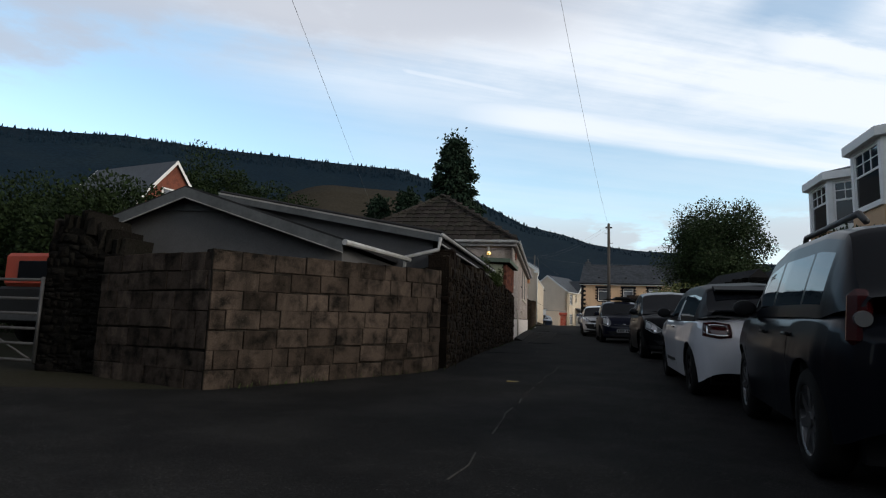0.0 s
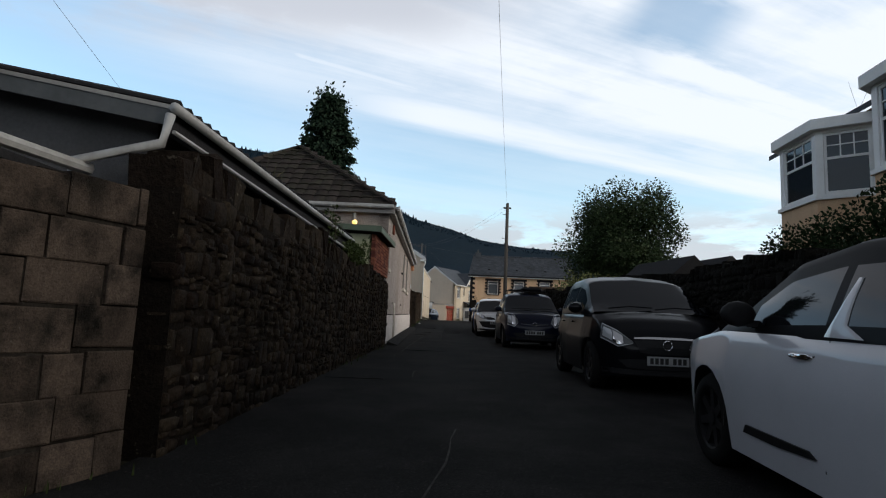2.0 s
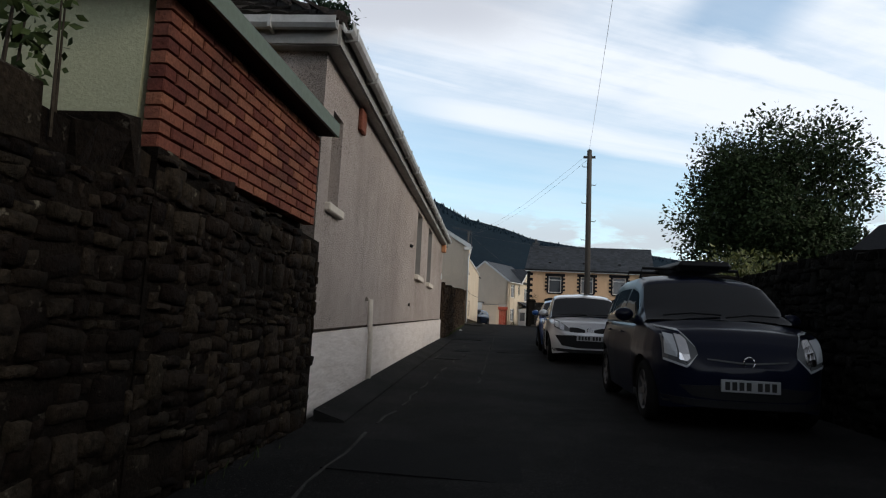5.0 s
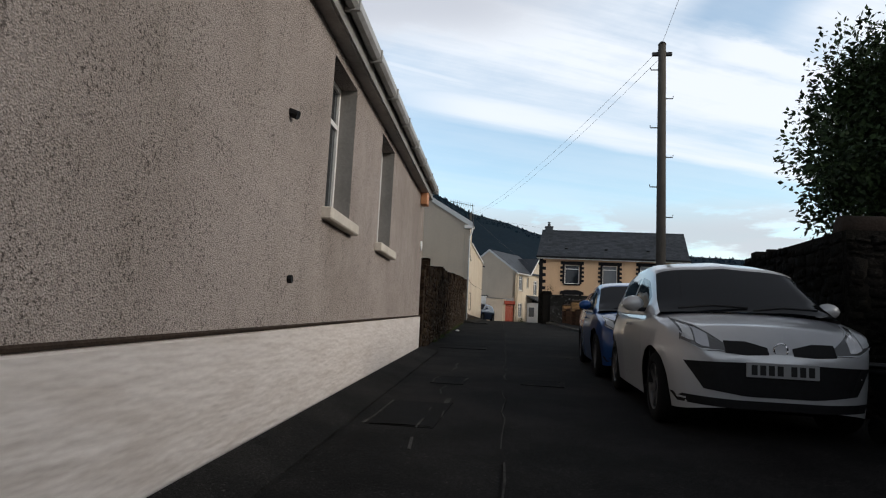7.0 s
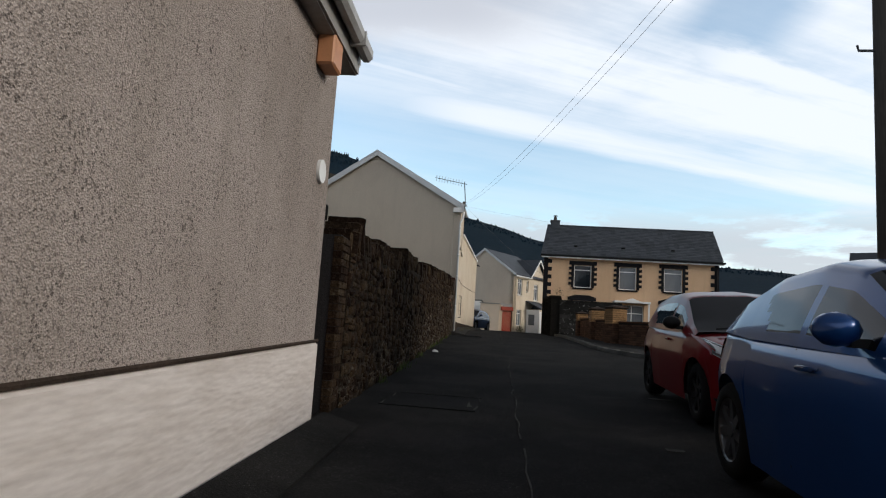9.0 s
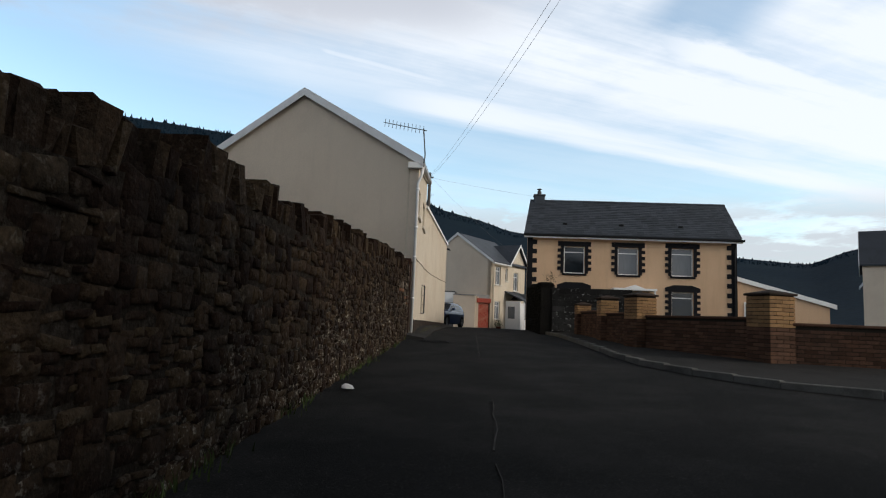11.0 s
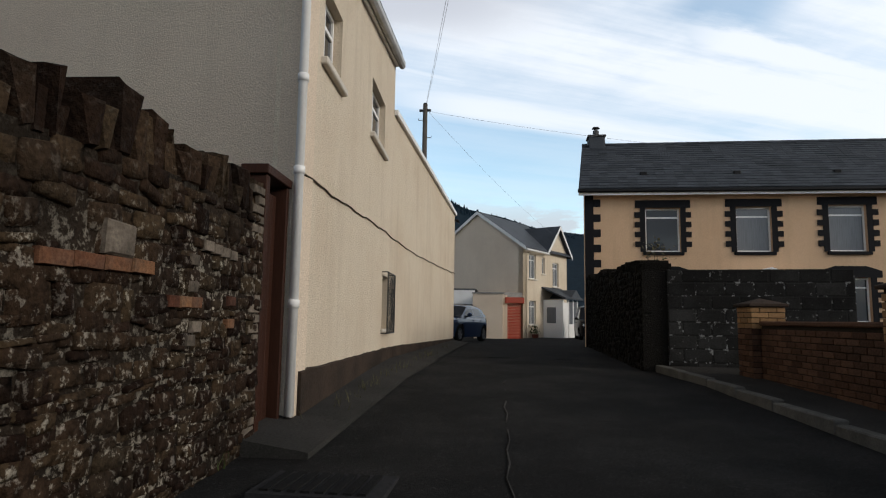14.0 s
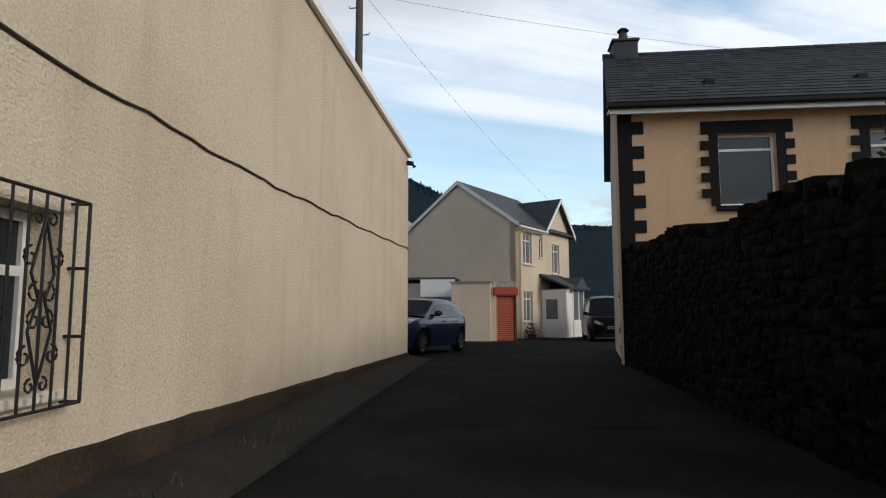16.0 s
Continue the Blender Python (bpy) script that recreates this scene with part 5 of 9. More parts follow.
    def cling(pts, lift=0.012):
        """A patch that hugs the body's side: points (y, z); returns both sides' meshes."""
        out = []
        for s in (-1, 1):
            bm = bmesh.new()
            vs = [bm.verts.new((s * (hw_at(y, z) + lift), y, z)) for y, z in pts]
            vb = [bm.verts.new((s * (hw_at(y, z) - 0.05), y, z)) for y, z in pts]
            bm.faces.new(vs)
            bm.faces.new(vb[::-1])
            for i in range(len(pts)):
                j = (i + 1) % len(pts)
                bm.faces.new((vs[i], vs[j], vb[j], vb[i]))
            out.append(bm)
        return out

    # head lamps hug the corners
    lo, hi = lamp or ([(0.42, 0.66), (0.6, 0.67), (0.76, 0.74)], [(0.42, 0.70), (0.6, 0.80), (0.74, 0.86)])
    for s in (1, -1):
        hl = part("headlight", patch(lo, hi, lift=0.008, flip=s), M_LAMP_DARK, t, "clear headlight", smooth=False)
        part("reflector", patch(*inner(lo, hi, 0.34, 0.66, 0.16, 0.84), lift=0.012, thick=0.006, nx=6, flip=s), M_CHROME, hl)
        part("reflector", patch(*inner(lo, hi, 0.70, 0.95, 0.2, 0.8), lift=0.012, thick=0.006, nx=5, flip=s), M_LAMP, hl)
        part("bezel", patch(*inner(lo, hi, 0.02, 0.98, 0.0, 0.06), lift=0.012, thick=0.006, nx=10, nz=1, flip=s), M_LAMP, hl)
        part("bezel", patch(*inner(lo, hi, 0.02, 0.98, 0.95, 1.0), lift=0.012, thick=0.006, nx=10, nz=1, flip=s), M_LAMP, hl)
    # black strip low on the nose paints in the shade under the bumper
    part("valance", patch(mirrored_x([(0.3, sill + 0.045), (W / 2 - 0.14, sill + 0.06)]), mirrored_x([(0.3, sill + 0.11), (W / 2 - 0.10, sill + 0.125)]), lift=0.006, nx=16, nz=2), M_PLASTIC, t, "black lower valance, standing in for shade under the bumper")
    # grilles, slots and intakes: (name, lower line, upper line, material, on both sides)
    for gname, glo, ghi, gmat, both in front:
        for s in ((1, -1) if both else (1,)):
            part(gname, patch(glo, ghi, lift=0.006, nx=14, flip=s), gmat, t)
    if badge:
        bz, br = badge
        yb_ = tree.ray_cast(Vector((0, -1, bz)), Vector((0, 1, 0)))[0].y
        part("badge", tubed([(br * math.cos(q * math.pi / 10), yb_ - 0.016, bz + br * math.sin(q * math.pi / 10)) for q in range(21)], 0.008, 6), M_CHROME, t, "plain round chrome badge", smooth=True)
    # number plates with unreadable bars
    for on, y, s, mat, z in ((plate_front, -0.022, -1, M_PLATE_W, plate_z), (plate_rear, L + 0.004, 1, M_PLATE_Y, 0.56 if not clad else 0.8)):
        if on:
            pl = part("number_plate", boxed((-0.26, min(y, y + 0.014), z - 0.056), (0.26, max(y, y + 0.014), z + 0.056), bevel=0.004), mat, t)
            yy = y - 0.003 if s < 0 else y + 0.014
            for k in range(7):
                x = -0.225 + k * 0.062 + (0.035 if k > 3 else 0)
                part("plate_bar", boxed((x, yy, z - 0.037), (x + 0.042, yy + 0.003, z + 0.037)), M_INK, pl)
    # tail lamps
    tlo, thi = tail_lamp or ([(0.52, 0.76), (0.66, 0.75), (0.78, 0.78)], [(0.56, 0.90), (0.68, 0.93), (0.78, 0.93)])
    for s in (1, -1):
        if clad:
            bx = boxed((0.67, L - 0.17, 0.84), (0.80, L - 0.075, 1.17), bevel=0.04)
            for v_ in bx.verts:
                v_.co = Vector((s * (v_.co.x - 0.10 * max(0, v_.co.z - 0.9)), v_.co.y - 0.12 * max(0, v_.co.z - 0.85), v_.co.z))
            tl = part("tail_light", bx, M_TAIL, t, "tall red tail light")
            part("reversing_lens", tubed([(s * 0.722, L - 0.11, 1.0), (s * 0.722, L - 0.079, 1.0), (s * 0.722, L - 0.074, 1.0)], 0.046, 14), M_LAMP_DARK, tl, "round clear lens", smooth=False)
            continue
        tl = part("tail_light", patch(tlo, thi, rear=True, lift=0.01, flip=s), M_TAIL_DARK if ring_lamp else M_TAIL, t, "red tail light")
        if ring_lamp:
            (l0, h0) = inner(tlo, thi, 0.16, 0.86, 0.2, 0.8)
            loop = l0 + h0[::-1] + [l0[0]]
            pts = []
            for (xa, za), (xb, zb_) in zip(loop, loop[1:]):
                for f in (0, 0.5):
                    x, z = xa + (xb - xa) * f, za + (zb_ - za) * f
                    h_ = tree.ray_cast(Vector((x, L + 1, z)), Vector((0, -1, 0)))
                    if h_[0] is not None:
                        c = h_[0] + h_[1] * (0.016 if h_[1].y > 0 else -0.016)
                        pts.append((s * c.x, c.y, c.z))
            part("lamp_ring", tubed(pts + [pts[0]], 0.012, 6), M_CHROME, tl, "pale chrome lamp ring", smooth=True)
    if side_trim:
        ta, tb, tc, td = side_trim
        for bm in cling([(ta, tc), ((ta + tb) / 2, tc), (tb, tc + 0.02), (tb - 0.06, td), ((ta + tb) / 2, td), (ta + 0.04, td)], 0.014):
            part("side_trim", bm, M_PLASTIC, t, "black rubbing strip")
    if spoiler:
        zs = float(np.interp(yr, gys, zr))
        part("spoiler", prismed([(-0.56, yr - 0.06, zs - 0.012), (-0.56, yr + 0.14, zs - 0.055), (-0.56, yr + 0.15, zs - 0.03), (-0.56, yr - 0.02, zs + 0.022)], (1.12, 0, 0)), roof_mat or color, t, "black roof spoiler")
    if fin:
        # a body-coloured fin rising over the side glass, between its front and rear lines of (y, z)
        for s in (-1, 1):
            bm = bmesh.new()
            grid = []
            for (ya_, za_), (yb_, _) in zip(*fin):
                line = []
                for k in range(6):
                    q = Vector((s * 2.0, ya_ + (yb_ - ya_) * k / 5, za_))
                    hit = tree.ray_cast(q, Vector((-s, 0, 0)))[0]
                    line.append((bm.verts.new(hit + Vector((s * 0.007, 0, 0))), bm.verts.new(hit - Vector((s * 0.02, 0, 0)))))
                grid.append(line)
            for a_, b_ in zip(grid, grid[1:]):
                for k in range(5):
                    bm.faces.new((a_[k][0], a_[k + 1][0], b_[k + 1][0], b_[k][0]))
                for k in (0, 5):
                    bm.faces.new((a_[k][0], a_[k][1], b_[k][1], b_[k][0]))
            for k in range(5):
                bm.faces.new((grid[-1][k][0], grid[-1][k][1], grid[-1][k + 1][1], grid[-1][k + 1][0]))
            part("pillar_fin", bm, color, t, "body-coloured pillar fin", smooth=True)
    # door seams, handles, mirrors, wipers
    for yy in ([b_pillar + 0.02, y0 + 0.12] + ([b_pillar + 0.86] if doors == 4 else [])):
        for bm in cling([(yy, sill + 0.12), (yy + 0.007, sill + 0.12), (yy + 0.012, belt - 0.04), (yy + 0.005, belt - 0.04)], 0.002):
            part("door_seam", bm, M_INK, t)
    for yy in ([b_pillar - 0.16] + ([b_pillar + 0.62] if doors == 4 else [])):
        for s in (-1, 1):
            x = s * (hw_at(yy, belt - 0.13) + 0.022)
            part("door_handle", tubed([(x - s * 0.03, yy - 0.09, belt - 0.13), (x, yy - 0.07, belt - 0.13), (x, yy + 0.07, belt - 0.13), (x - s * 0.03, yy + 0.09, belt - 0.13)], 0.014, 8), color if trim is None else trim, t, smooth=True)
    for s in (-1, 1):
        bm = bmesh.new()
        bmesh.ops.create_icosphere(bm, subdivisions=2, radius=1.0, matrix=pose(s * (W / 2 + 0.045), y0 + (y1 - y0) * 0.55 + 0.10, belt + 0.07) @ Matrix.Diagonal((0.105, 0.075, 0.078, 1)))
        for vv in bm.verts:
            yc = y0 + (y1 - y0) * 0.55 + 0.10
            if vv.co.y > yc + 0.035:
                vv.co.y = yc + 0.035
        mi = part("door_mirror", bm, mirror_mat or lower or color, t, smooth=True)
        part("mirror_arm", boxed((min(s * (W / 2 - 0.10), s * (W / 2 + 0.0)), y0 + (y1 - y0) * 0.55 + 0.06, belt - 0.005), (max(s * (W / 2 - 0.10), s * (W / 2 + 0.0)), y0 + (y1 - y0) * 0.55 + 0.12, belt + 0.035)), M_PLASTIC, mi)
    zc = float(np.interp(y0, ys, top))
    for x0_, x1_ in ((-0.58, 0.02), (0.05, 0.6)):
        part("wiper", tubed([(x0_, y0 - 0.0, zc + 0.035), ((x0_ + x1_) / 2, y0 + 0.055, zc + 0.07), (x1_, y0 + 0.05, zc + 0.06)], 0.009, 6), M_PLASTIC, t)
    if rails:
        for s in (-1, 1):
            zz = float(np.interp((y1 + yr) / 2, gys, zr))
            part("roof_rail", tubed([(s * 0.52, y1 + 0.2, zz - 0.02), (s * 0.53, y1 + 0.3, zz + 0.05), (s * 0.53, yr - 0.25, zz + 0.05), (s * 0.52, yr - 0.15, zz - 0.02)], 0.022, 8), M_GALV if rails == "steel" else M_PLASTIC, t, smooth=True)
    return t


def parked(x, y, heading):
    """Pose for a car whose nose is at (x, y); heading 0: nose towards -y; 180: nose towards +y."""
    d = Vector((math.sin(radians(heading)), -math.cos(radians(heading)), 0))
    tail_y = y - d.y * 4
    slope = math.degrees(math.atan2(g(tail_y) - g(y), 4.0))
    rx = slope if abs(heading) < 90 else slope
    return Matrix.Translation((x, y, g(y))) @ Matrix.Rotation(radians(heading), 4, "Z") @ Matrix.Rotation(radians(rx), 4, "X")


# ---- cars along the lane ----
INTAKE = ("intake", mirrored_x([(0.25, 0.31), (0.5, 0.33)]), mirrored_x([(0.25, 0.44), (0.6, 0.42)]), M_PLASTIC, False)
car("suv", "dark charcoal off-road estate car with roof rails, parked", parked(3.86, 8.95, 175), P_CHARCOAL, 4.31, 1.82, 1.66, 2.67, 0.82,
    [(0, 0.62), (0.12, 0.86), (0.35, 0.98), (1.15, 1.08), (4.1, 1.06), (4.31, 0.95)], 1.02, (1.1, 1.75), [(1.1, 1.06), (1.75, 1.56), (2.3, 1.64), (3.4, 1.64), (3.85, 1.58), (4.2, 1.12)], (3.8, 4.22, 1.08), r=0.34,
    tail_lamp=([(0.62, 0.80), (0.72, 0.80), (0.80, 0.82)], [(0.58, 1.22), (0.68, 1.24), (0.74, 1.24)]), b_pillar=2.35, doors=4, rails="steel", clad=True, trim=M_PLASTIC, plate_z=0.52, mirror_mat=M_PLASTIC,
    front=[("grille", mirrored_x([(0.2, 0.62), (0.5, 0.62)]), mirrored_x([(0.2, 0.78), (0.5, 0.78)]), M_PLASTIC, False)])
car("hatchback", "white three-door hatchback with black roof and dark glass, parked", parked(3.47, 13.0, 180), P_WHITE, 3.95, 1.72, 1.47, 2.46, 0.80,
    [(0, 0.58), (0.12, 0.78), (0.4, 0.88), (1.0, 0.97), (3.7, 1.0), (3.95, 0.86)], 0.965, (0.95, 1.72), [(0.95, 0.97), (1.72, 1.39), (2.2, 1.46), (2.9, 1.46), (3.45, 1.40), (3.84, 1.06)], (3.48, 3.88, 1.04), r=0.31,
    k_=0.95, roof_mat=P_ROOF, rim=M_PLASTIC, tail_lamp=([(0.44, 0.76), (0.58, 0.74), (0.74, 0.77)], [(0.44, 0.91), (0.58, 0.93), (0.73, 0.92)]), ring_lamp=True, side_trim=(1.35, 2.1, 0.335, 0.385), b_pillar=2.25, trim=M_CHROME, mirror_mat=M_PLASTIC, lower=P_ROOF,
    fin=([(2.12, 0.94), (2.15, 1.0), (2.195, 1.12), (2.235, 1.225)], [(2.40, 0.94), (2.265, 1.0), (2.255, 1.12), (2.26, 1.225)]), spoiler=True, front=[INTAKE])
car("hatchback", "glossy black tall hatchback facing the walker, parked by the wall", parked(3.47, 15.6, 1.6), P_BLACK, 3.80, 1.76, 1.58, 2.57, 0.74,
    [(0, 0.56), (0.10, 0.76), (0.35, 0.93), (0.75, 1.04), (3.7, 1.04), (3.88, 0.9)], 0.99, (0.72, 1.62), [(0.72, 1.02), (1.62, 1.50), (2.1, 1.57), (2.9, 1.56), (3.4, 1.46), (3.75, 1.08)], (3.4, 3.78, 1.05), r=0.31,
    k_=0.86, rim=M_ALLOY_DARK, b_pillar=2.05, doors=4, badge=(0.615, 0.058), plate_z=0.42, lamp=([(0.42, 0.62), (0.60, 0.58), (0.78, 0.68)], [(0.42, 0.64), (0.60, 0.78), (0.76, 0.86)]),
    front=[("chrome_bar", mirrored_x([(0.2, 0.685), (0.4, 0.68)]), mirrored_x([(0.2, 0.712), (0.4, 0.70)]), M_CHROME, False), ("grille", mirrored_x([(0.2, 0.50), (0.34, 0.52)]), mirrored_x([(0.2, 0.67), (0.4, 0.66)]), M_PLASTIC, False), INTAKE])
note = car("hatchback", "dark navy small family car with roof bars, parked", parked(2.79, 24.2, 2.2), P_NAVY, 4.08, 1.69, 1.55, 2.6, 0.80,
    [(0, 0.56), (0.10, 0.78), (0.35, 0.94), (0.95, 1.03), (3.9, 1.03), (4.08, 0.9)], 0.98, (0.9, 1.65), [(0.9, 1.01), (1.65, 1.47), (2.1, 1.54), (3.0, 1.53), (3.6, 1.45), (3.98, 1.08)], (3.6, 4.0, 1.05), r=0.30,
    k_=0.8, b_pillar=2.15, doors=4, badge=(0.65, 0.05), plate_z=0.44, lamp=([(0.44, 0.70), (0.54, 0.58), (0.72, 0.64)], [(0.45, 0.76), (0.56, 0.92), (0.73, 0.95)]),
    front=[("chrome_bar", mirrored_x([(0.07, 0.635), (0.36, 0.66)]), mirrored_x([(0.07, 0.65), (0.36, 0.672)]), M_GALV, False), INTAKE])
for yy in (1.75, 2.5):
    part("roof_bar", tubed([(-0.58, yy, 1.50), (-0.56, yy, 1.62), (0.56, yy, 1.62), (0.58, yy, 1.50)], 0.018, 8), M_PLASTIC, note)
part("roof_bag", boxed((-0.2, 1.5, 1.60), (0.42, 2.7, 1.71), bevel=0.05), M_PLASTIC, note, "black load lashed on the roof bars")
car("hatchback", "silver three-door hatchback with a dark grille, parked", parked(2.13, 31.0, 0.5), P_SILVER, 3.99, 1.68, 1.49, 2.58, 0.80,
    [(0, 0.62), (0.08, 0.76), (0.25, 0.86), (0.95, 0.97), (3.8, 1.0), (3.99, 0.86)], 0.95, (0.85, 1.68), [(0.85, 0.96), (1.68, 1.42), (2.1, 1.48), (2.8, 1.46), (3.5, 1.36), (3.88, 1.04)], (3.45, 3.9, 1.02), r=0.30,
    k_=0.82, kick=0.3, b_pillar=2.2, badge=(0.69, 0.05), plate_z=0.535, lamp=([(0.40, 0.66), (0.56, 0.66), (0.70, 0.73)], [(0.40, 0.72), (0.56, 0.84), (0.69, 0.90)]),
    front=[("grille", [(0.09, 0.65), (0.24, 0.64), (0.40, 0.65)], [(0.09, 0.70), (0.24, 0.74), (0.40, 0.74)], M_PLASTIC, True), ("intake", mirrored_x([(0.25, 0.33), (0.55, 0.37)]), mirrored_x([(0.25, 0.585), (0.68, 0.575)]), M_PLASTIC, False)])
car("coupe", "blue three-door coupe with a curved roof, parked", parked(2.10, 34.5, 0), P_BLUE, 4.12, 1.80, 1.42, 2.64, 0.86,
    [(0, 0.56), (0.10, 0.72), (0.35, 0.84), (1.1, 0.97), (3.9, 1.02), (4.12, 0.86)], 0.96, (1.0, 1.95), [(1.0, 0.96), (1.95, 1.38), (2.4, 1.44), (3.0, 1.40), (3.6, 1.24), (4.0, 1.04)], (3.2, 4.02, 1.0), r=0.32,
    k_=0.86, kick=0.25, b_pillar=2.3, badge=(0.66, 0.055), lamp=([(0.36, 0.62), (0.60, 0.62), (0.79, 0.74)], [(0.36, 0.68), (0.60, 0.79), (0.78, 0.86)]),
    front=[("intake", mirrored_x([(0.25, 0.28), (0.6, 0.30)]), mirrored_x([(0.25, 0.44), (0.66, 0.50)]), M_PLASTIC, False)])
car("hatchback", "red five-door hatchback with clear swept headlights, parked", parked(2.48, 39.05, 0), P_RED, 4.06, 1.73, 1.45, 2.59, 0.80,
    [(0, 0.54), (0.10, 0.72), (0.35, 0.84), (1.05, 0.96), (3.8, 1.0), (4.06, 0.86)], 0.95, (0.95, 1.85), [(0.95, 0.95), (1.85, 1.38), (2.3, 1.44), (2.9, 1.43), (3.6, 1.33), (3.98, 1.04)], (3.55, 4.0, 1.02), r=0.31,
    kick=0.45, b_pillar=2.15, doors=2, rim=M_PLASTIC, mirror_mat=M_PLASTIC, badge=(0.62, 0.06), lamp=([(0.40, 0.62), (0.60, 0.60), (0.78, 0.74)], [(0.40, 0.66), (0.60, 0.77), (0.77, 0.87)]),
    front=[("chrome_bar", mirrored_x([(0.1, 0.64), (0.4, 0.64)]), mirrored_x([(0.1, 0.665), (0.4, 0.66)]), M_CHROME, False), ("grille", mirrored_x([(0.1, 0.54), (0.38, 0.57)]), mirrored_x([(0.1, 0.635), (0.4, 0.635)]), M_PLASTIC, False), INTAKE])
car("hatchback", "dark blue hatchback parked at the corner of the wing", parked(-3.95, 72.9, -18), P_MIDNIGHT, 4.1, 1.74, 1.42, 2.57, 0.86,
    [(0, 0.54), (0.10, 0.70), (0.35, 0.82), (1.1, 0.94), (3.9, 1.0), (4.1, 0.86)], 0.93, (1.0, 1.85), [(1.0, 0.94), (1.85, 1.36), (2.3, 1.42), (3.1, 1.40), (3.6, 1.3), (3.95, 1.04)], (3.5, 4.0, 1.02), r=0.31,
    b_pillar=2.35, doors=4, group="cars beyond the corner", front=[("grille", mirrored_x([(0.1, 0.42), (0.3, 0.44)]), mirrored_x([(0.1, 0.62), (0.36, 0.62)]), M_PLASTIC, False)], rim=M_ALLOY)
car("van", "black van parked beyond the house corner", parked(3.2, 84.0, 0), P_BLACK, 4.6, 1.85, 1.9, 2.8, 0.85,
    [(0, 0.6), (0.12, 0.86), (0.35, 1.0), (0.9, 1.12), (4.5, 1.12), (4.6, 1.0)], 1.06, (0.9, 1.6), [(0.9, 1.1), (1.6, 1.78), (2.1, 1.88), (3.8, 1.88), (4.2, 1.84), (4.55, 1.2)], (4.2, 4.55, 1.15), r=0.32,
    b_pillar=2.3, doors=4, group="cars beyond the corner", plate_z=0.55)


# ---- low garage and lean-to behind the block wall ----
def low_garage():
    t = thing("garage", "low grey rendered garage with a shallow gable roof", "garage")
    x0, x1, xm, y0, y1 = -7.07, -2.06, -4.72, 9.68, 13.6
    ez, az = 1.71, 2.547
    bm = bmesh.new()
    prism(bm, [(x0 + 0.2, y0, -0.4), (x1 - 0.1, y0, -0.4), (x1 - 0.1, y0, ez + 0.02), (xm, y0, az - 0.06), (x0 + 0.2, y0, ez + 0.02)], (0, 0.2, 0))
    part("gable_wall", bm, M_GARAGE, t, "dull grey rendered gable")
    part("side_wall", boxed((x1 - 0.3, y0 + 0.2, -0.4), (x1 - 0.1, y1, ez - 0.03)), M_GARAGE, t)
    part("side_wall", boxed((x0 + 0.2, y0 + 0.2, -0.4), (x0 + 0.4, y1, ez - 0.03)), M_GARAGE, t)
    for s, xe in ((1, x1), (-1, x0)):
        bm = bmesh.new()
        prism(bm, [(xm, y0 - 0.22, az), (xe, y0 - 0.22, ez), (xe, y0 - 0.22, ez + 0.06), (xm, y0 - 0.22, az + 0.06)], (0, y1 - y0 + 0.3, 0))
        part("roof", bm, M_FELT, t, "dark felted roof slope")
        bm = bmesh.new()
        prism(bm, [(xm, y0 - 0.245, az - 0.13), (xe, y0 - 0.245, ez - 0.14), (xe, y0 - 0.245, ez + 0.03), (xm, y0 - 0.245, az + 0.03)], (0, 0.024, 0))
        part("bargeboard", bm, M_BARGE, t, "weathered slate-grey bargeboard")
        bm = bmesh.new()
        prism(bm, [(xm, y0 - 0.252, az - 0.142), (xe, y0 - 0.252, ez - 0.152), (xe, y0 - 0.252, ez - 0.135), (xm, y0 - 0.252, az - 0.125)], (0, 0.03, 0))
        part("drip_edge", bm, M_FASCIA, t, "thin pale drip edge")
    part("gutter", tubed([(x1 + 0.04, y0 - 0.26, ez + 0.0), (-1.78, 11.95, 1.76)], 0.045, 8), M_GUTTER, t, "pale gutter")
    bm = bmesh.new()
    prism(bm, [(xm - 0.55, y0 - 0.01, 2.25), (xm + 0.75, y0 - 0.01, 2.23), (xm + 0.1, y0 - 0.01, 2.40)], (0, -0.03, 0))
    part("gable_panel", bm, M_BARGE, t)
    t2 = thing("lean_to", "long lean-to outbuilding with corrugated roof and grey fascia", "outbuilding")
    ya, yb, xe, xi = 12.0, 18.7, -1.28, -5.8
    za, zi = 2.26, 3.10
    bm = bmesh.new()
    prism(bm, [(xe - 0.12, ya + 0.12, -0.2), (xi, ya + 0.12, -0.2), (xi, ya + 0.12, zi - 0.05), (xe - 0.12, ya + 0.12, za - 0.04)], (0, 0.2, 0))
    part("end_wall", bm, M_GARAGE, t2, "dull grey end wall")
    part("side_wall", boxed((xe - 0.3, ya + 0.32, -0.2), (xe - 0.12, yb, za - 0.05)), M_GARAGE, t2)
    # corrugated sheet: waves across the slope
    bm = bmesh.new()
    prev = None
    n = 160
    for k in range(n + 1):
        y = ya - 0.06 + (yb - ya + 0.12) * k / n
        dz = 0.012 + 0.026 * math.sin(k * math.pi / 2)
        rise = 0.03 * k / n
        a = [bm.verts.new((xe + 0.10, y, za + dz + rise)), bm.verts.new((xi, y, zi + dz + rise)), bm.verts.new((xi, y, zi + dz + rise - 0.02)), bm.verts.new((xe + 0.10, y, za + dz + rise - 0.02))]
        if prev:
            for i in range(4):
                bm.faces.new((prev[i], prev[(i + 1) % 4], a[(i + 1) % 4], a[i]))
        else:
            bm.faces.new(a)
        prev = a
    bm.faces.new(prev[::-1])
    part("roof", bm, M_FELT, t2, "dark corrugated roof")
    bm = bmesh.new()
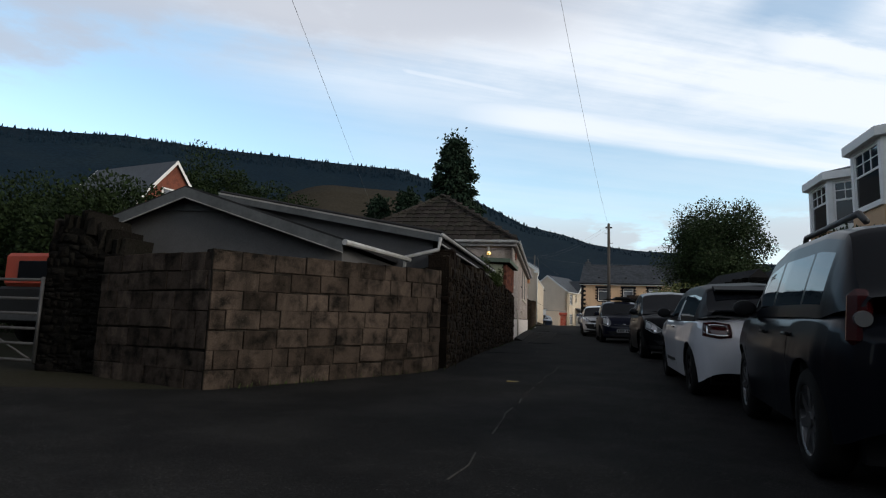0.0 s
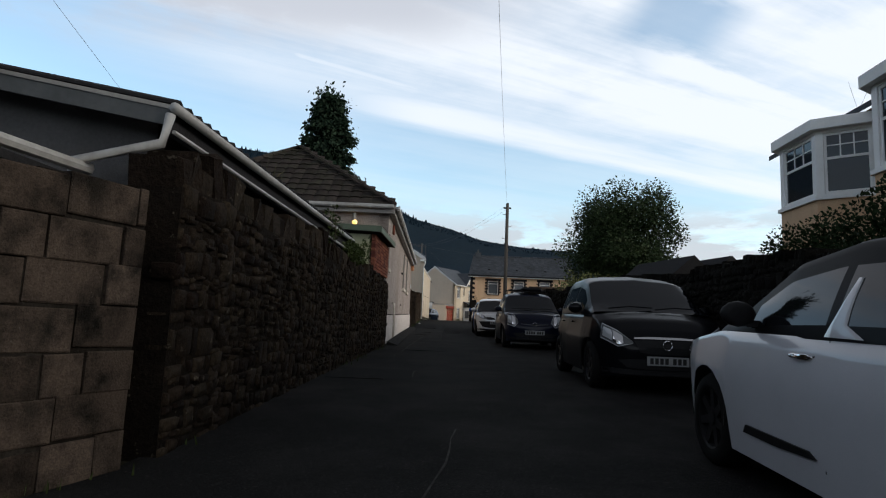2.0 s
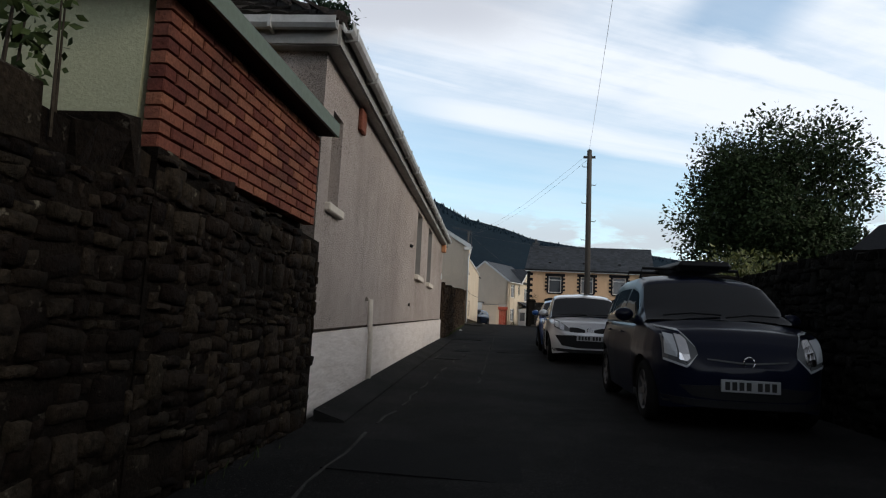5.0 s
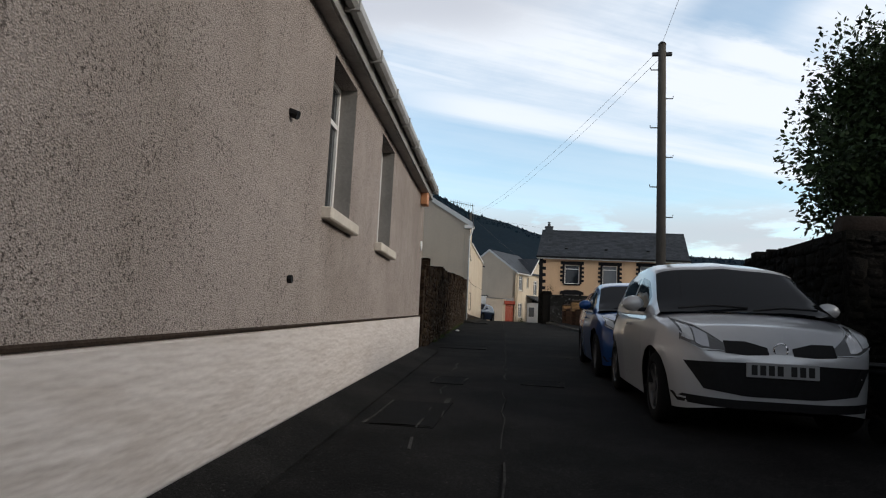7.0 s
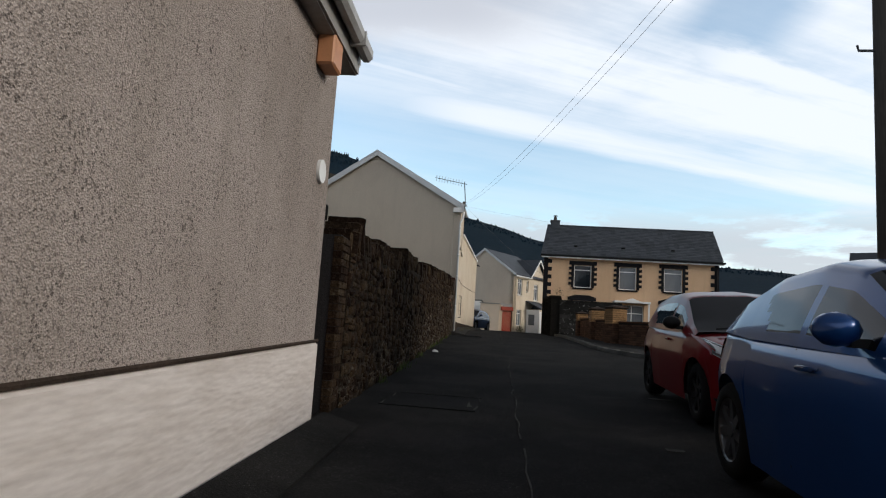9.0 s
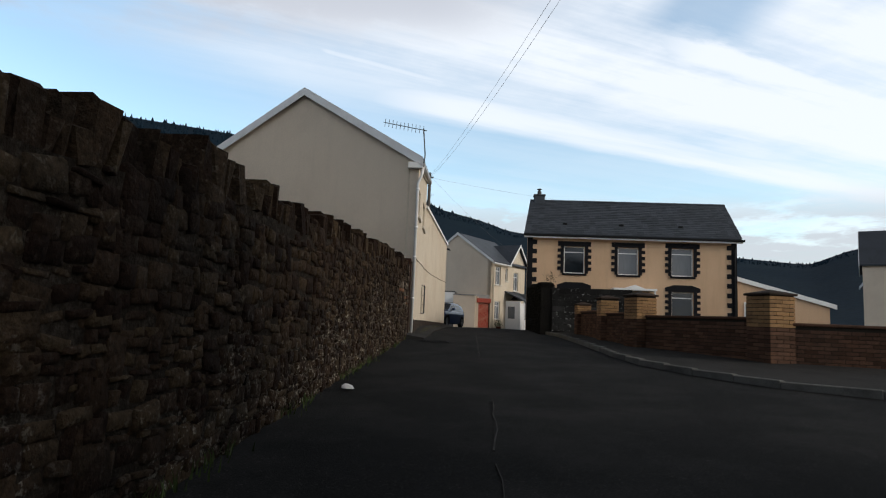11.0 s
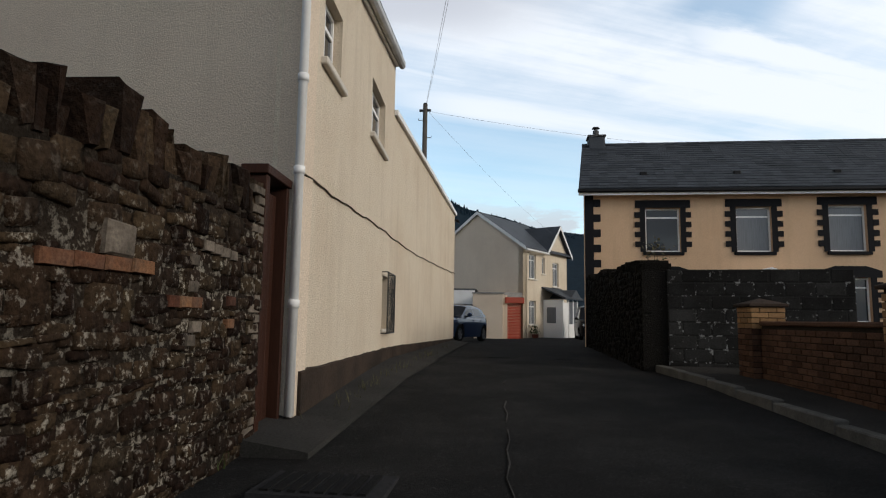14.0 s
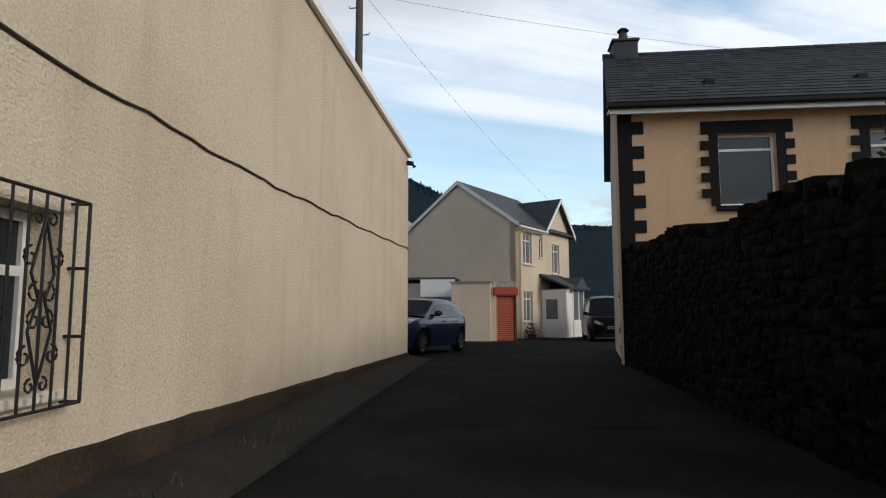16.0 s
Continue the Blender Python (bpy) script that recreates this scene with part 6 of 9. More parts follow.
    prism(bm, [(xe + 0.06, ya - 0.08, za - 0.17), (xi, ya - 0.08, zi - 0.17), (xi, ya - 0.08, zi - 0.02), (xe + 0.06, ya - 0.08, za - 0.02)], (0, 0.03, 0))
    part("fascia", bm, M_BARGE, t2, "slate-grey fascia")
    bm = bmesh.new()
    prism(bm, [(xe + 0.06, ya - 0.088, za - 0.05), (xi, ya - 0.088, zi - 0.05), (xi, ya - 0.088, zi - 0.018), (xe + 0.06, ya - 0.088, za - 0.018)], (0, 0.03, 0))
    part("drip_edge", bm, M_FASCIA, t2, "pale metal edge strip")
    part("gutter", tubed([(xe + 0.11, ya - 0.12, za - 0.05), (xe + 0.11, yb, za - 0.03)], 0.038, 8), M_GUTTER, t2, "pale gutter along the wall top", smooth=True)
    # board below the gutter; its felt-dark colour stands in for the eaves shade
    bm = bmesh.new()
    prism(bm, [(xe + 0.03, ya - 0.05, za - 0.24), (xe + 0.03, yb, za - 0.24), (xe + 0.03, yb, za - 0.02), (xe + 0.03, ya - 0.05, za - 0.03)], (0.025, 0, 0))
    part("eaves_board", bm, M_FELT, t2, "eaves board coloured dark for the shade under the gutter")
    part("cable_pipe", tubed([(xe + 0.09, ya - 0.05, za - 0.21), (xe + 0.09, yb, za - 0.22)], 0.016, 6), M_GUTTER, t2, "thin pale pipe under the eaves")
    part("downpipe", tubed([(xe + 0.08, ya - 0.1, za - 0.1), (xe + 0.06, ya - 0.14, za - 0.32), (xe - 0.55, ya - 0.14, 1.80), (xe - 0.6, ya - 0.14, 1.3)], 0.036, 8), M_GUTTER, t2, smooth=True)
    return t


low_garage()


def outhouse():
    t = thing("outhouse", "small flat-roofed outhouse with patched red brick corner", "outbuilding")
    x1, x0, y0, y1 = -1.13, -3.4, 21.0, 23.35
    part("end_wall", boxed((x0, y0, 0.0), (x1 - 0.11, y0 + 0.2, 2.72)), M_PALE_GREEN, t, "pale green painted end wall")
    part("core", boxed((x1 - 0.28, y0 + 0.2, 0.0), (x1 - 0.115, y1, 2.72)), M_MORTAR, t)
    bm = bmesh.new()
    prism(bm, [(x1 + 0.14, y0 - 0.16, 2.74), (x0, y0 - 0.16, 2.84), (x0, y0 - 0.16, 2.95), (x1 + 0.14, y0 - 0.16, 2.86)], (0, y1 - y0 + 0.2, 0))
    part("roof", bm, M_FELT, t)
    part("fascia", boxed((x1 + 0.14, y0 - 0.17, 2.74), (x1 + 0.165, y1 + 0.05, 2.86)), M_GREEN_FASCIA, t, "green fascia board")
    bm = bmesh.new()
    prism(bm, [(x1 + 0.16, y0 - 0.185, 2.75), (x0, y0 - 0.185, 2.85), (x0, y0 - 0.185, 2.96), (x1 + 0.16, y0 - 0.185, 2.88)], (0, 0.024, 0))
    part("fascia", bm, M_GREEN_FASCIA, t)
    return t


outhouse_ob = outhouse()
lamp = thing("wall_lamp", "small lit yellow lamp on the bungalow end wall", "lamp", pose(-2.05, 23.28, 3.36))
M_GLOW = bpy.data.materials.new("lamp_glow")
M_GLOW.use_nodes = True
M_GLOW.node_tree.nodes["Principled BSDF"].inputs["Emission Color"].default_value = (1.0, 0.62, 0.12, 1)
M_GLOW.node_tree.nodes["Principled BSDF"].inputs["Emission Strength"].default_value = 1.6
bm = bmesh.new()
bmesh.ops.create_icosphere(bm, subdivisions=2, radius=0.07)
part("globe", bm, M_GLOW, lamp, "glowing yellow globe", smooth=True)
part("bracket", tubed([(0, 0.26, -0.02), (0, 0.1, -0.06), (0, 0.0, -0.05)], 0.02, 8), M_IRON, lamp)


# ---- cottage beyond, with annexe and roller shutter ----
def cottage():
    a = radians(-28)
    base = 1.02
    t = thing("cottage", "two-storey cream cottage with grey gable, front gable and porch", "house", Matrix.Translation((-0.66, 86.6, base)) @ Matrix.Rotation(a, 4, "Z"))
    # local: x to the left along the gable end (negative), y along the front
    Wd, Ln, ez, az = 6.2, 6.1, 5.40, 7.55
    bm = bmesh.new()
    prism(bm, [(0, 0, -0.5), (-Wd, 0, -0.5), (-Wd, 0, ez), (-Wd / 2, 0, az), (0, 0, ez)], (0, 0.3, 0))
    part("gable_wall", bm, M_GREYREND, t, "plain grey gable end")
    mf = pose(0, 0, 0, 0, 0, 90)
    ws = [(0.75, 1.65, 3.55, 5.0), (2.45, 2.85, 3.95, 4.95), (3.95, 4.85, 3.25, 4.75), (0.75, 1.65, 0.85, 2.25)]
    part("front_wall", wall_mesh(Ln, 0.3, ez, ws), M_CREAM, t, "cream rendered front", at=mf)
    for k, w in enumerate(ws):
        window(t, mf, *w, depth=0.1, transoms=(w[3] - 0.35,), mullions=() if k == 1 else ((w[0] + w[1]) / 2,), pane=M_PANE_PALE if k != 1 else M_PANE, sill=0.09)
    part("back_wall", boxed((-Wd, 0.3, -0.5), (-Wd + 0.3, Ln, ez)), M_GREYREND, t)
    part("end_wall", boxed((-Wd + 0.3, Ln - 0.3, -0.5), (-0.3, Ln, ez)), M_GREYREND, t)
    sl = (az - ez) / (Wd / 2)
    for s, xe in ((1, 0.0), (-1, -Wd)):
        bm = bmesh.new()
        xo = xe + s * 0.25
        zo = ez - 0.25 * sl
        prism(bm, [(-Wd / 2, -0.12, az + 0.04), (xo, -0.12, zo + 0.04), (xo, -0.12, zo + 0.12), (-Wd / 2, -0.12, az + 0.14)], (0, Ln + 0.24, 0))
        part("roof", bm, M_SLATE, t, "dark slate roof")
        bm = bmesh.new()
        prism(bm, [(-Wd / 2, -0.145, az - 0.06), (xo, -0.145, zo - 0.06), (xo, -0.145, zo + 0.13), (-Wd / 2, -0.145, az + 0.15)], (0, 0.025, 0))
        part("bargeboard", bm, M_WHITE, t, "white bargeboard")
    # front gable over the far half
    ya, yb, gz = 2.95, 6.2, 7.05
    ym = (ya + yb) / 2
    bm = bmesh.new()
    prism(bm, [(0.02, ya, ez - 0.05), (0.02, yb, ez - 0.05), (0.02, ym, gz - 0.05)], (-0.28, 0, 0))
    part("front_gable", bm, M_CREAM, t, "cream front gable")
    for yo in (ya - 0.2, yb + 0.2):
        bm = bmesh.new()
        prism(bm, [(0.28, ym, gz), (0.28, yo, ez - 0.2), (0.28, yo, ez - 0.1), (0.28, ym, gz + 0.1)], (-2.6, 0, 0))
        part("gable_roof", bm, M_SLATE, t)
        bm = bmesh.new()
        prism(bm, [(0.28, ym, gz - 0.1), (0.28, yo, ez - 0.3), (0.28, yo, ez - 0.09), (0.28, ym, gz + 0.11)], (0.03, 0, 0))
        part("bargeboard", bm, M_WHITE, t)
    part("gutter", tubed([(0.30, -0.12, ez - 0.22), (0.30, ya - 0.1, ez - 0.22)], 0.06, 8), M_WHITE, t)
    part("downpipe", tubed([(0.28, 0.35, ez - 0.25), (0.07, 0.35, ez - 0.5), (0.07, 0.35, 0)], 0.04, 8), M_CREAM, t)
    # porch
    py0, py1 = 2.6, 4.9
    po = part("porch", boxed((0.02, py0, -0.2), (1.3, py0 + 0.12, 2.35)), M_WHITE, t, "white glazed porch")
    part("porch_base", boxed((1.18, py0 + 0.9, -0.2), (1.3, py1, 0.9)), M_WHITE, po)
    for y in (py0 + 0.85, py0 + 1.55, py1 - 0.1):
        part("post", boxed((1.18, y, 0.0), (1.28, y + 0.09, 2.35)), M_WHITE, po)
    part("pane", boxed((1.2, py0 + 0.94, 0.9), (1.24, py1 - 0.1, 2.3)), M_PANE_PALE, po)
    part("pane", boxed((0.25, py0 - 0.012, 0.95), (0.85, py0 - 0.004, 1.9)), M_PANE_PALE, po)
    part("door", boxed((1.2, py0 + 0.12, 0.0), (1.25, py0 + 0.85, 2.2)), M_WHITE, po)
    bm = bmesh.new()
    prism(bm, [(0.0, py0 - 0.2, 3.05), (1.55, py0 - 0.2, 2.38), (1.55, py0 - 0.2, 2.48), (0.0, py0 - 0.2, 3.15)], (0, py1 - py0 + 0.4, 0))
    prism(bm, [(1.5, py0 + 0.7, 2.45), (1.5, py1 + 0.1, 2.45), (1.5, (py0 + 0.8 + py1) / 2, 3.0)], (-1.4, 0, 0.0))
    part("porch_roof", bm, M_SLATE, po)
    # flower pot
    p = thing("plant_pot", "small dark shrub in a pot by the house wall", "plant", Matrix.Translation((0.05, 87.3, base - 0.0)))
    part("pot", tubed([(0, 0, 0), (0, 0, 0.3)], 0.16, 12, taper=1.3), M_BRICK_RED, p)
    bm = bmesh.new()
    rnd = random.Random(3)
    for k in range(90):
        c = Vector((rnd.gauss(0, 0.16), rnd.gauss(0, 0.16), 0.5 + rnd.gauss(0, 0.13)))
        u, w = Vector((rnd.gauss(0, 1), rnd.gauss(0, 1), rnd.gauss(0, 1))).normalized() * 0.07, Vector((rnd.gauss(0, 1), rnd.gauss(0, 1), rnd.gauss(0, 1))).normalized() * 0.04
        bm.faces.new([bm.verts.new(c + q) for q in (u, w, -u, -w)])
    part("foliage", bm, M_LEAF, p)
    # annexe with red roller shutter
    an = thing("annexe", "flat-roofed white-grey annexe beside the cottage", "outbuilding", kind="")
    part("wall", boxed((-3.35, 84.0, 0.6), (-1.72, 84.25, 3.52), bevel=0.01), M_GREYREND, an)
    part("wall", boxed((-1.72, 84.25, 0.6), (-1.5, 88.5, 3.45)), M_GREYREND, an)
    part("wall", boxed((-3.35, 84.25, 0.6), (-3.1, 88.5, 3.45)), M_GREYREND, an)
    part("coping", boxed((-3.4, 83.95, 3.52), (-1.68, 84.3, 3.58)), M_FASCIA, an)
    sh = thing("roller_shutter", "closed red roller shutter with hood, beside the annexe", "shutter", Matrix.Translation((-1.6, 84.35, 1.06)) @ Matrix.Rotation(radians(22), 4, "Z"))
    n = 24
    for k in range(n):
        z = k * 1.95 / n
        part("slat", boxed((0.0, 0.0 + 0.012, z + 0.006), (0.92, 0.05, z + 1.95 / n - 0.006), bevel=0.006), M_RED_PAINT, sh)
    part("hood", boxed((-0.06, -0.22, 1.95), (1.02, 0.06, 2.28), bevel=0.03), M_RED_PAINT, sh)
    part("guide", boxed((-0.1, -0.03, 0), (0.0, 0.08, 2.3)), M_BRICK_BRN, sh)
    part("guide", boxed((0.92, -0.03, 0), (1.0, 0.08, 2.3)), M_BRICK_BRN, sh)
    part("sign_board", boxed((-0.06, -0.05, 2.29), (0.95, 0.0, 2.55), bevel=0.01), M_FASCIA, sh, "weathered board above the shutter")
    # garage with white frame
    ga = thing("garage", "flat garage with white surround and grey up-and-over door", "garage")
    part("frame", boxed((-4.95, 86.0, 3.0), (-3.4, 86.12, 3.78)), M_WHITE, ga)
    for x in (-4.95, -3.5):
        part("post", boxed((x, 86.0, 0.8), (x + 0.1, 86.12, 3.0)), M_WHITE, ga)
    part("door", boxed((-4.85, 86.06, 0.9), (-3.5, 86.1, 3.0)), M_GREY_PAINT, ga)
    part("wall", boxed((-9.5, 86.02, 0.8), (-4.97, 86.2, 3.6)), M_FASCIA, ga)
    part("roof", boxed((-9.6, 86.05, 3.78), (-3.38, 90.5, 3.88)), M_GALV, ga)
    # iron gate
    ig = thing("iron_gate", "black iron railing gate beside the annexe", "gate", Matrix.Translation((-3.95, 83.6, 1.1)))
    for k in range(9):
        part("bar", tubed([(k * 0.075, 0, 0), (k * 0.075, 0, 1.35)], 0.012, 6), M_IRON, ig)
    for z in (0.12, 1.22):
        part("rail", boxed((-0.02, -0.012, z), (0.62, 0.012, z + 0.03)), M_IRON, ig)
    part("post", boxed((0.6, -0.05, 0), (0.7, 0.05, 1.4)), M_IRON, ig)


cottage()


# ---- houses on the right ----
def bay_house():
    t = thing("bay_house", "tall house with white sash bay windows above the lane", "house")
    # length from y 8 up to the bays is added, to shade the near stone wall
    x0, ya, yb = 9.15, 8.0, 23.6
    part("front_wall", boxed((x0, ya, -0.5), (x0 + 0.35, yb, 5.6)), M_PEACH, t, "peach rendered front")
    part("end_wall", boxed((x0 + 0.35, yb - 0.35, -0.5), (18.0, yb, 5.6)), M_PEACH, t)
    part("end_wall", boxed((x0 + 0.35, ya, -0.5), (18.0, ya + 0.35, 5.6)), M_PEACH, t)
    part("back_wall", boxed((17.7, ya + 0.35, -0.5), (18.0, yb - 0.35, 5.6)), M_PEACH, t)
    for s, xe in ((1, x0 - 0.3), (-1, 18.3)):
        bm = bmesh.new()
        prism(bm, [(13.6, ya - 0.2, 8.3), (xe, ya - 0.2, 5.48), (xe, ya - 0.2, 5.6), (13.6, ya - 0.2, 8.44)], (0, yb - ya + 0.4, 0))
        part("roof", bm, M_SLATE, t, "slate roof")

    def bay(yc, half, out, z_sill, z_top):
        """A canted first-floor bay: splayed sides, sash windows, white cornice."""
        pl = [(x0, yc + half), (x0 - out, yc + half * 0.52), (x0 - out, yc - half * 0.52), (x0, yc - half)]
        b = part("bay", prismed([(x, y, 0.0) for x, y in pl], (0, 0, z_sill)), M_PEACH, t, "peach canted bay base")
        grow = [(x0 + 0.02, yc + half + 0.2), (x0 - out - 0.15, yc + half * 0.52 + 0.10), (x0 - out - 0.15, yc - half * 0.52 - 0.10), (x0 + 0.02, yc - half - 0.2)]
        part("cornice", prismed([(x, y, z_top) for x, y in grow], (0, 0, 0.22)), M_WHITE, b, "white moulded cornice")
        small = [(x0 + 0.01, yc + half + 0.06), (x0 - out - 0.06, yc + half * 0.52 + 0.04), (x0 - out - 0.06, yc - half * 0.52 - 0.04), (x0 + 0.01, yc - half - 0.06)]
        part("sill", prismed([(x, y, z_sill) for x, y in small], (0, 0, 0.08)), M_WHITE, b)
        tip = bmesh.new()
        base = [tip.verts.new((x, y, z_top + 0.225)) for x, y in grow]
        apex = tip.verts.new((x0 + 0.02, yc, z_top + 0.62))
        for i in range(3):
            tip.faces.new((base[i], base[i + 1], apex))
        tip.faces.new((base[3], base[0], apex))
        tip.faces.new(base[::-1])
        part("bay_roof", tip, M_SLATE, b)
        for (xa, y_a), (xb, y_b) in zip(pl, pl[1:]):
            m, L = wall_frame((xa, y_a), (xb, y_b))
            h = z_top
            zs = z_sill + 0.08
            mid = (zs + h) / 2 + 0.1
            part("mullion", wall_mesh(L, 0.12, h, [(0.14, L - 0.14, zs + 0.04, h - 0.06)], bottom=lambda x: zs), M_WHITE, b, at=m)
            w = window(b, m, 0.14, L - 0.14, zs + 0.04, h - 0.06, depth=0.03, transoms=(mid,), frame_w=0.06)
            for k in (1, 2):
                x = 0.2 + (L - 0.4) * k / 3
                part("glazing_bar", boxed((x - 0.012, 0.036, mid), (x + 0.012, 0.062, h - 0.12)), M_WHITE, w)
            zz = (mid + h - 0.06) / 2
            part("glazing_bar", boxed((0.2, 0.038, zz - 0.012), (L - 0.2, 0.060, zz + 0.012)), M_WHITE, w)
    bay(21.35, 1.4, 0.9, 3.72, 5.22)
    bay(17.7, 1.55, 1.1, 3.72, 5.34)
    return t


bay_house()


def shed_house(x, y, w, d, ez, rise, turn, label):
    t = thing("outbuilding", label, "outbuilding", pose(x, y, 0, 0, 0, turn))
    part("wall", boxed((-w / 2, -d / 2, -0.3), (w / 2, d / 2, ez)), M_STONE_DARK, t)
    bm = bmesh.new()
    prism(bm, [(-w / 2 - 0.15, -d / 2 - 0.15, ez), (w / 2 + 0.15, -d / 2 - 0.15, ez), (0, -d / 2 - 0.15, ez + rise)], (0, d + 0.3, 0))
    part("roof", bm, M_FELT, t)
    return t


shed_house(9.5, 31.0, 2.2, 4.0, 2.6, 1.0, 15, "dark outbuilding with a pitched roof behind the wall")
shed_house(7.6, 28.5, 1.9, 3.0, 2.4, 0.9, 15, "small dark shed with a pitched roof behind the wall")


def far_house(x, y, w, d, base, ez, rz, turn, label, wall=None, roof=None, chimney=True):
    t = thing("house", label, "house", pose(x, y, base, 0, 0, turn), group="houses in the distance")
    bm = bmesh.new()
    prism(bm, [(-w / 2, -d / 2, -2), (-w / 2, d / 2, -2), (-w / 2, d / 2, ez), (-w / 2, 0, rz), (-w / 2, -d / 2, ez)], (w, 0, 0))
    part("wall", bm, wall or M_GREYREND, t)
    for s in (-1, 1):
        bm = bmesh.new()
        prism(bm, [(-w / 2 - 0.2, 0, rz + 0.02), (-w / 2 - 0.2, s * (d / 2 + 0.25), ez - 0.15), (-w / 2 - 0.2, s * (d / 2 + 0.25), ez - 0.03), (-w / 2 - 0.2, 0, rz + 0.16)], (w + 0.4, 0, 0))
        part("roof", bm, roof or M_SLATE, t)
    for s in (-1, 1):
        bm = bmesh.new()
        for q in (-1, 1):
            prism(bm, [(s * (w / 2 + 0.2), 0, rz - 0.12), (s * (w / 2 + 0.2), q * (d / 2 + 0.25), ez - 0.34), (s * (w / 2 + 0.2), q * (d / 2 + 0.25), ez - 0.02), (s * (w / 2 + 0.2), 0, rz + 0.17)], (s * 0.04, 0, 0))
        part("bargeboard", bm, M_WHITE, t)
    if chimney:
        c = part("chimney", boxed((w / 2 - 0.9, -0.35, rz - 0.5), (w / 2 - 0.1, 0.35, rz + 1.0), bevel=0.03), M_BRICK_BRN, t)
        for yy in (-0.17, 0.17):
            part("chimney_pot", tubed([(w / 2 - 0.5, yy, rz + 1.0), (w / 2 - 0.5, yy, rz + 1.4)], 0.12, 10, taper=0.85), M_BRICK_RED, c)
    return t


h = far_house(-30.3, 38.0, 8, 9.0, 0.5, 5.6, 10.9, -12, "red brick house with dark tiled roof and white bargeboards", M_BRICK_RED, M_SLATE, chimney=False)
win = part("window", boxed((4.0, -0.95, 7.95), (4.06, 0.25, 9.0), bevel=0.01), M_WHITE, h)
part("pane", boxed((4.062, -0.83, 8.06), (4.075, 0.13, 8.89)), M_PANE_PALE, win)
far_house(35.0, 92.0, 9, 8, 1.0, 6.5, 9.6, -30, "distant slate-roofed house with a chimney", M_GREYREND)
far_house(46.0, 104.0, 14, 8, 1.0, 6.0, 9.0, 5, "distant terrace with a slate roof", M_GREYREND)
far_house(21.5, 66.0, 5, 6, 0.8, 2.8, 4.2, 40, "low white-gabled garage in the distance", M_GREYREND, chimney=False)
far_house(-10.5, 96.0, 8, 8, 1.0, 6.2, 8.6, 90, "grey house behind the cottage", M_GREYREND, chimney=False)


# three unseen houses, added to hold back sky light from behind and the left
far_house(-8.0, -16.0, 16, 8, -1.0, 6.0, 8.6, 0, "unseen plain house behind the start, added to block sky light", M_GARAGE)
far_house(10.0, -17.0, 16, 8, -1.0, 6.4, 9.0, 0, "unseen plain house behind the start, added to block sky light", M_GARAGE)
far_house(-17.0, 0.0, 12, 7, -0.6, 5.4, 7.6, 88, "unseen plain house beside the yard, added to block sky light", M_GARAGE)


# ---- poles and wires ----
def pole(x, y, z0, z1, label):
    t = thing("utility_pole", label, "utility pole", pose(x, y, z0), group="utility poles")
    h = z1 - z0
    part("shaft", tubed([(0, 0, -0.3), (0, 0, h * 0.5), (0, 0, h)], 0.105, 12, taper=0.74), M_POLE, t, smooth=True)
    for k in range(6):
        z = h - 0.55 - 0.62 * k
        s = 1 if k % 2 else -1
        part("step_iron", tubed([(s * 0.06, 0, z), (s * 0.22, 0, z), (s * 0.23, 0, z + 0.05)], 0.012, 6), M_GALV, t)
    part("bracket", boxed((-0.2, -0.03, h - 0.25), (0.2, 0.03, h - 0.17), bevel=0.01), M_IRON, t)
    part("cap", tubed([(0, 0, h), (0, 0, h + 0.05)], 0.085, 12, taper=0.6), M_IRON, t)
    return t


pole(2.87, 38.5, 0.60, 7.15, "tall weathered timber telegraph pole with step irons")
pole(-4.0, 71.2, 1.2, 9.42, "timber telegraph pole behind the wing wall")


def wire(a, b, sag, r=0.0038, label="thin overhead wire strung between poles"):
    a, b = Vector(a), Vector(b)
    pts = []
    for k in range(25):
        f = k / 24
        p = a.lerp(b, f)
        p.z -= sag * 4 * f * (1 - f)
        pts.append(p)
    w = tagged(part("overhead_wire", tubed(pts, r, 5), M_WIRE), label, "wire", "overhead wires")
    return w


wire((2.87, 38.5, 7.1), (-4.0, 71.2, 9.3), 0.5)
wire((2.92, 38.5, 6.95), (-4.0, 71.2, 9.2), 0.6)
wire((2.85, 38.5, 7.12), (-0.76, -10.0, 8.4), 1.15)
wire((10.5, 23.0, 7.4), (26.0, 44.0, 10.0), 0.4)
wire((10.5, 22.0, 7.2), (24.0, 50.0, 9.0), 0.4)
wire((-4.0, 71.2, 9.3), (2.0, 86.5, 6.3), 0.3)
wire((-4.0, 71.2, 9.2), (9.0, 74.5, 8.3), 0.2)
wire((-6.1, 23.3, 3.84), (2.4, -10.0, 4.94), 0.04, r=0.0025)


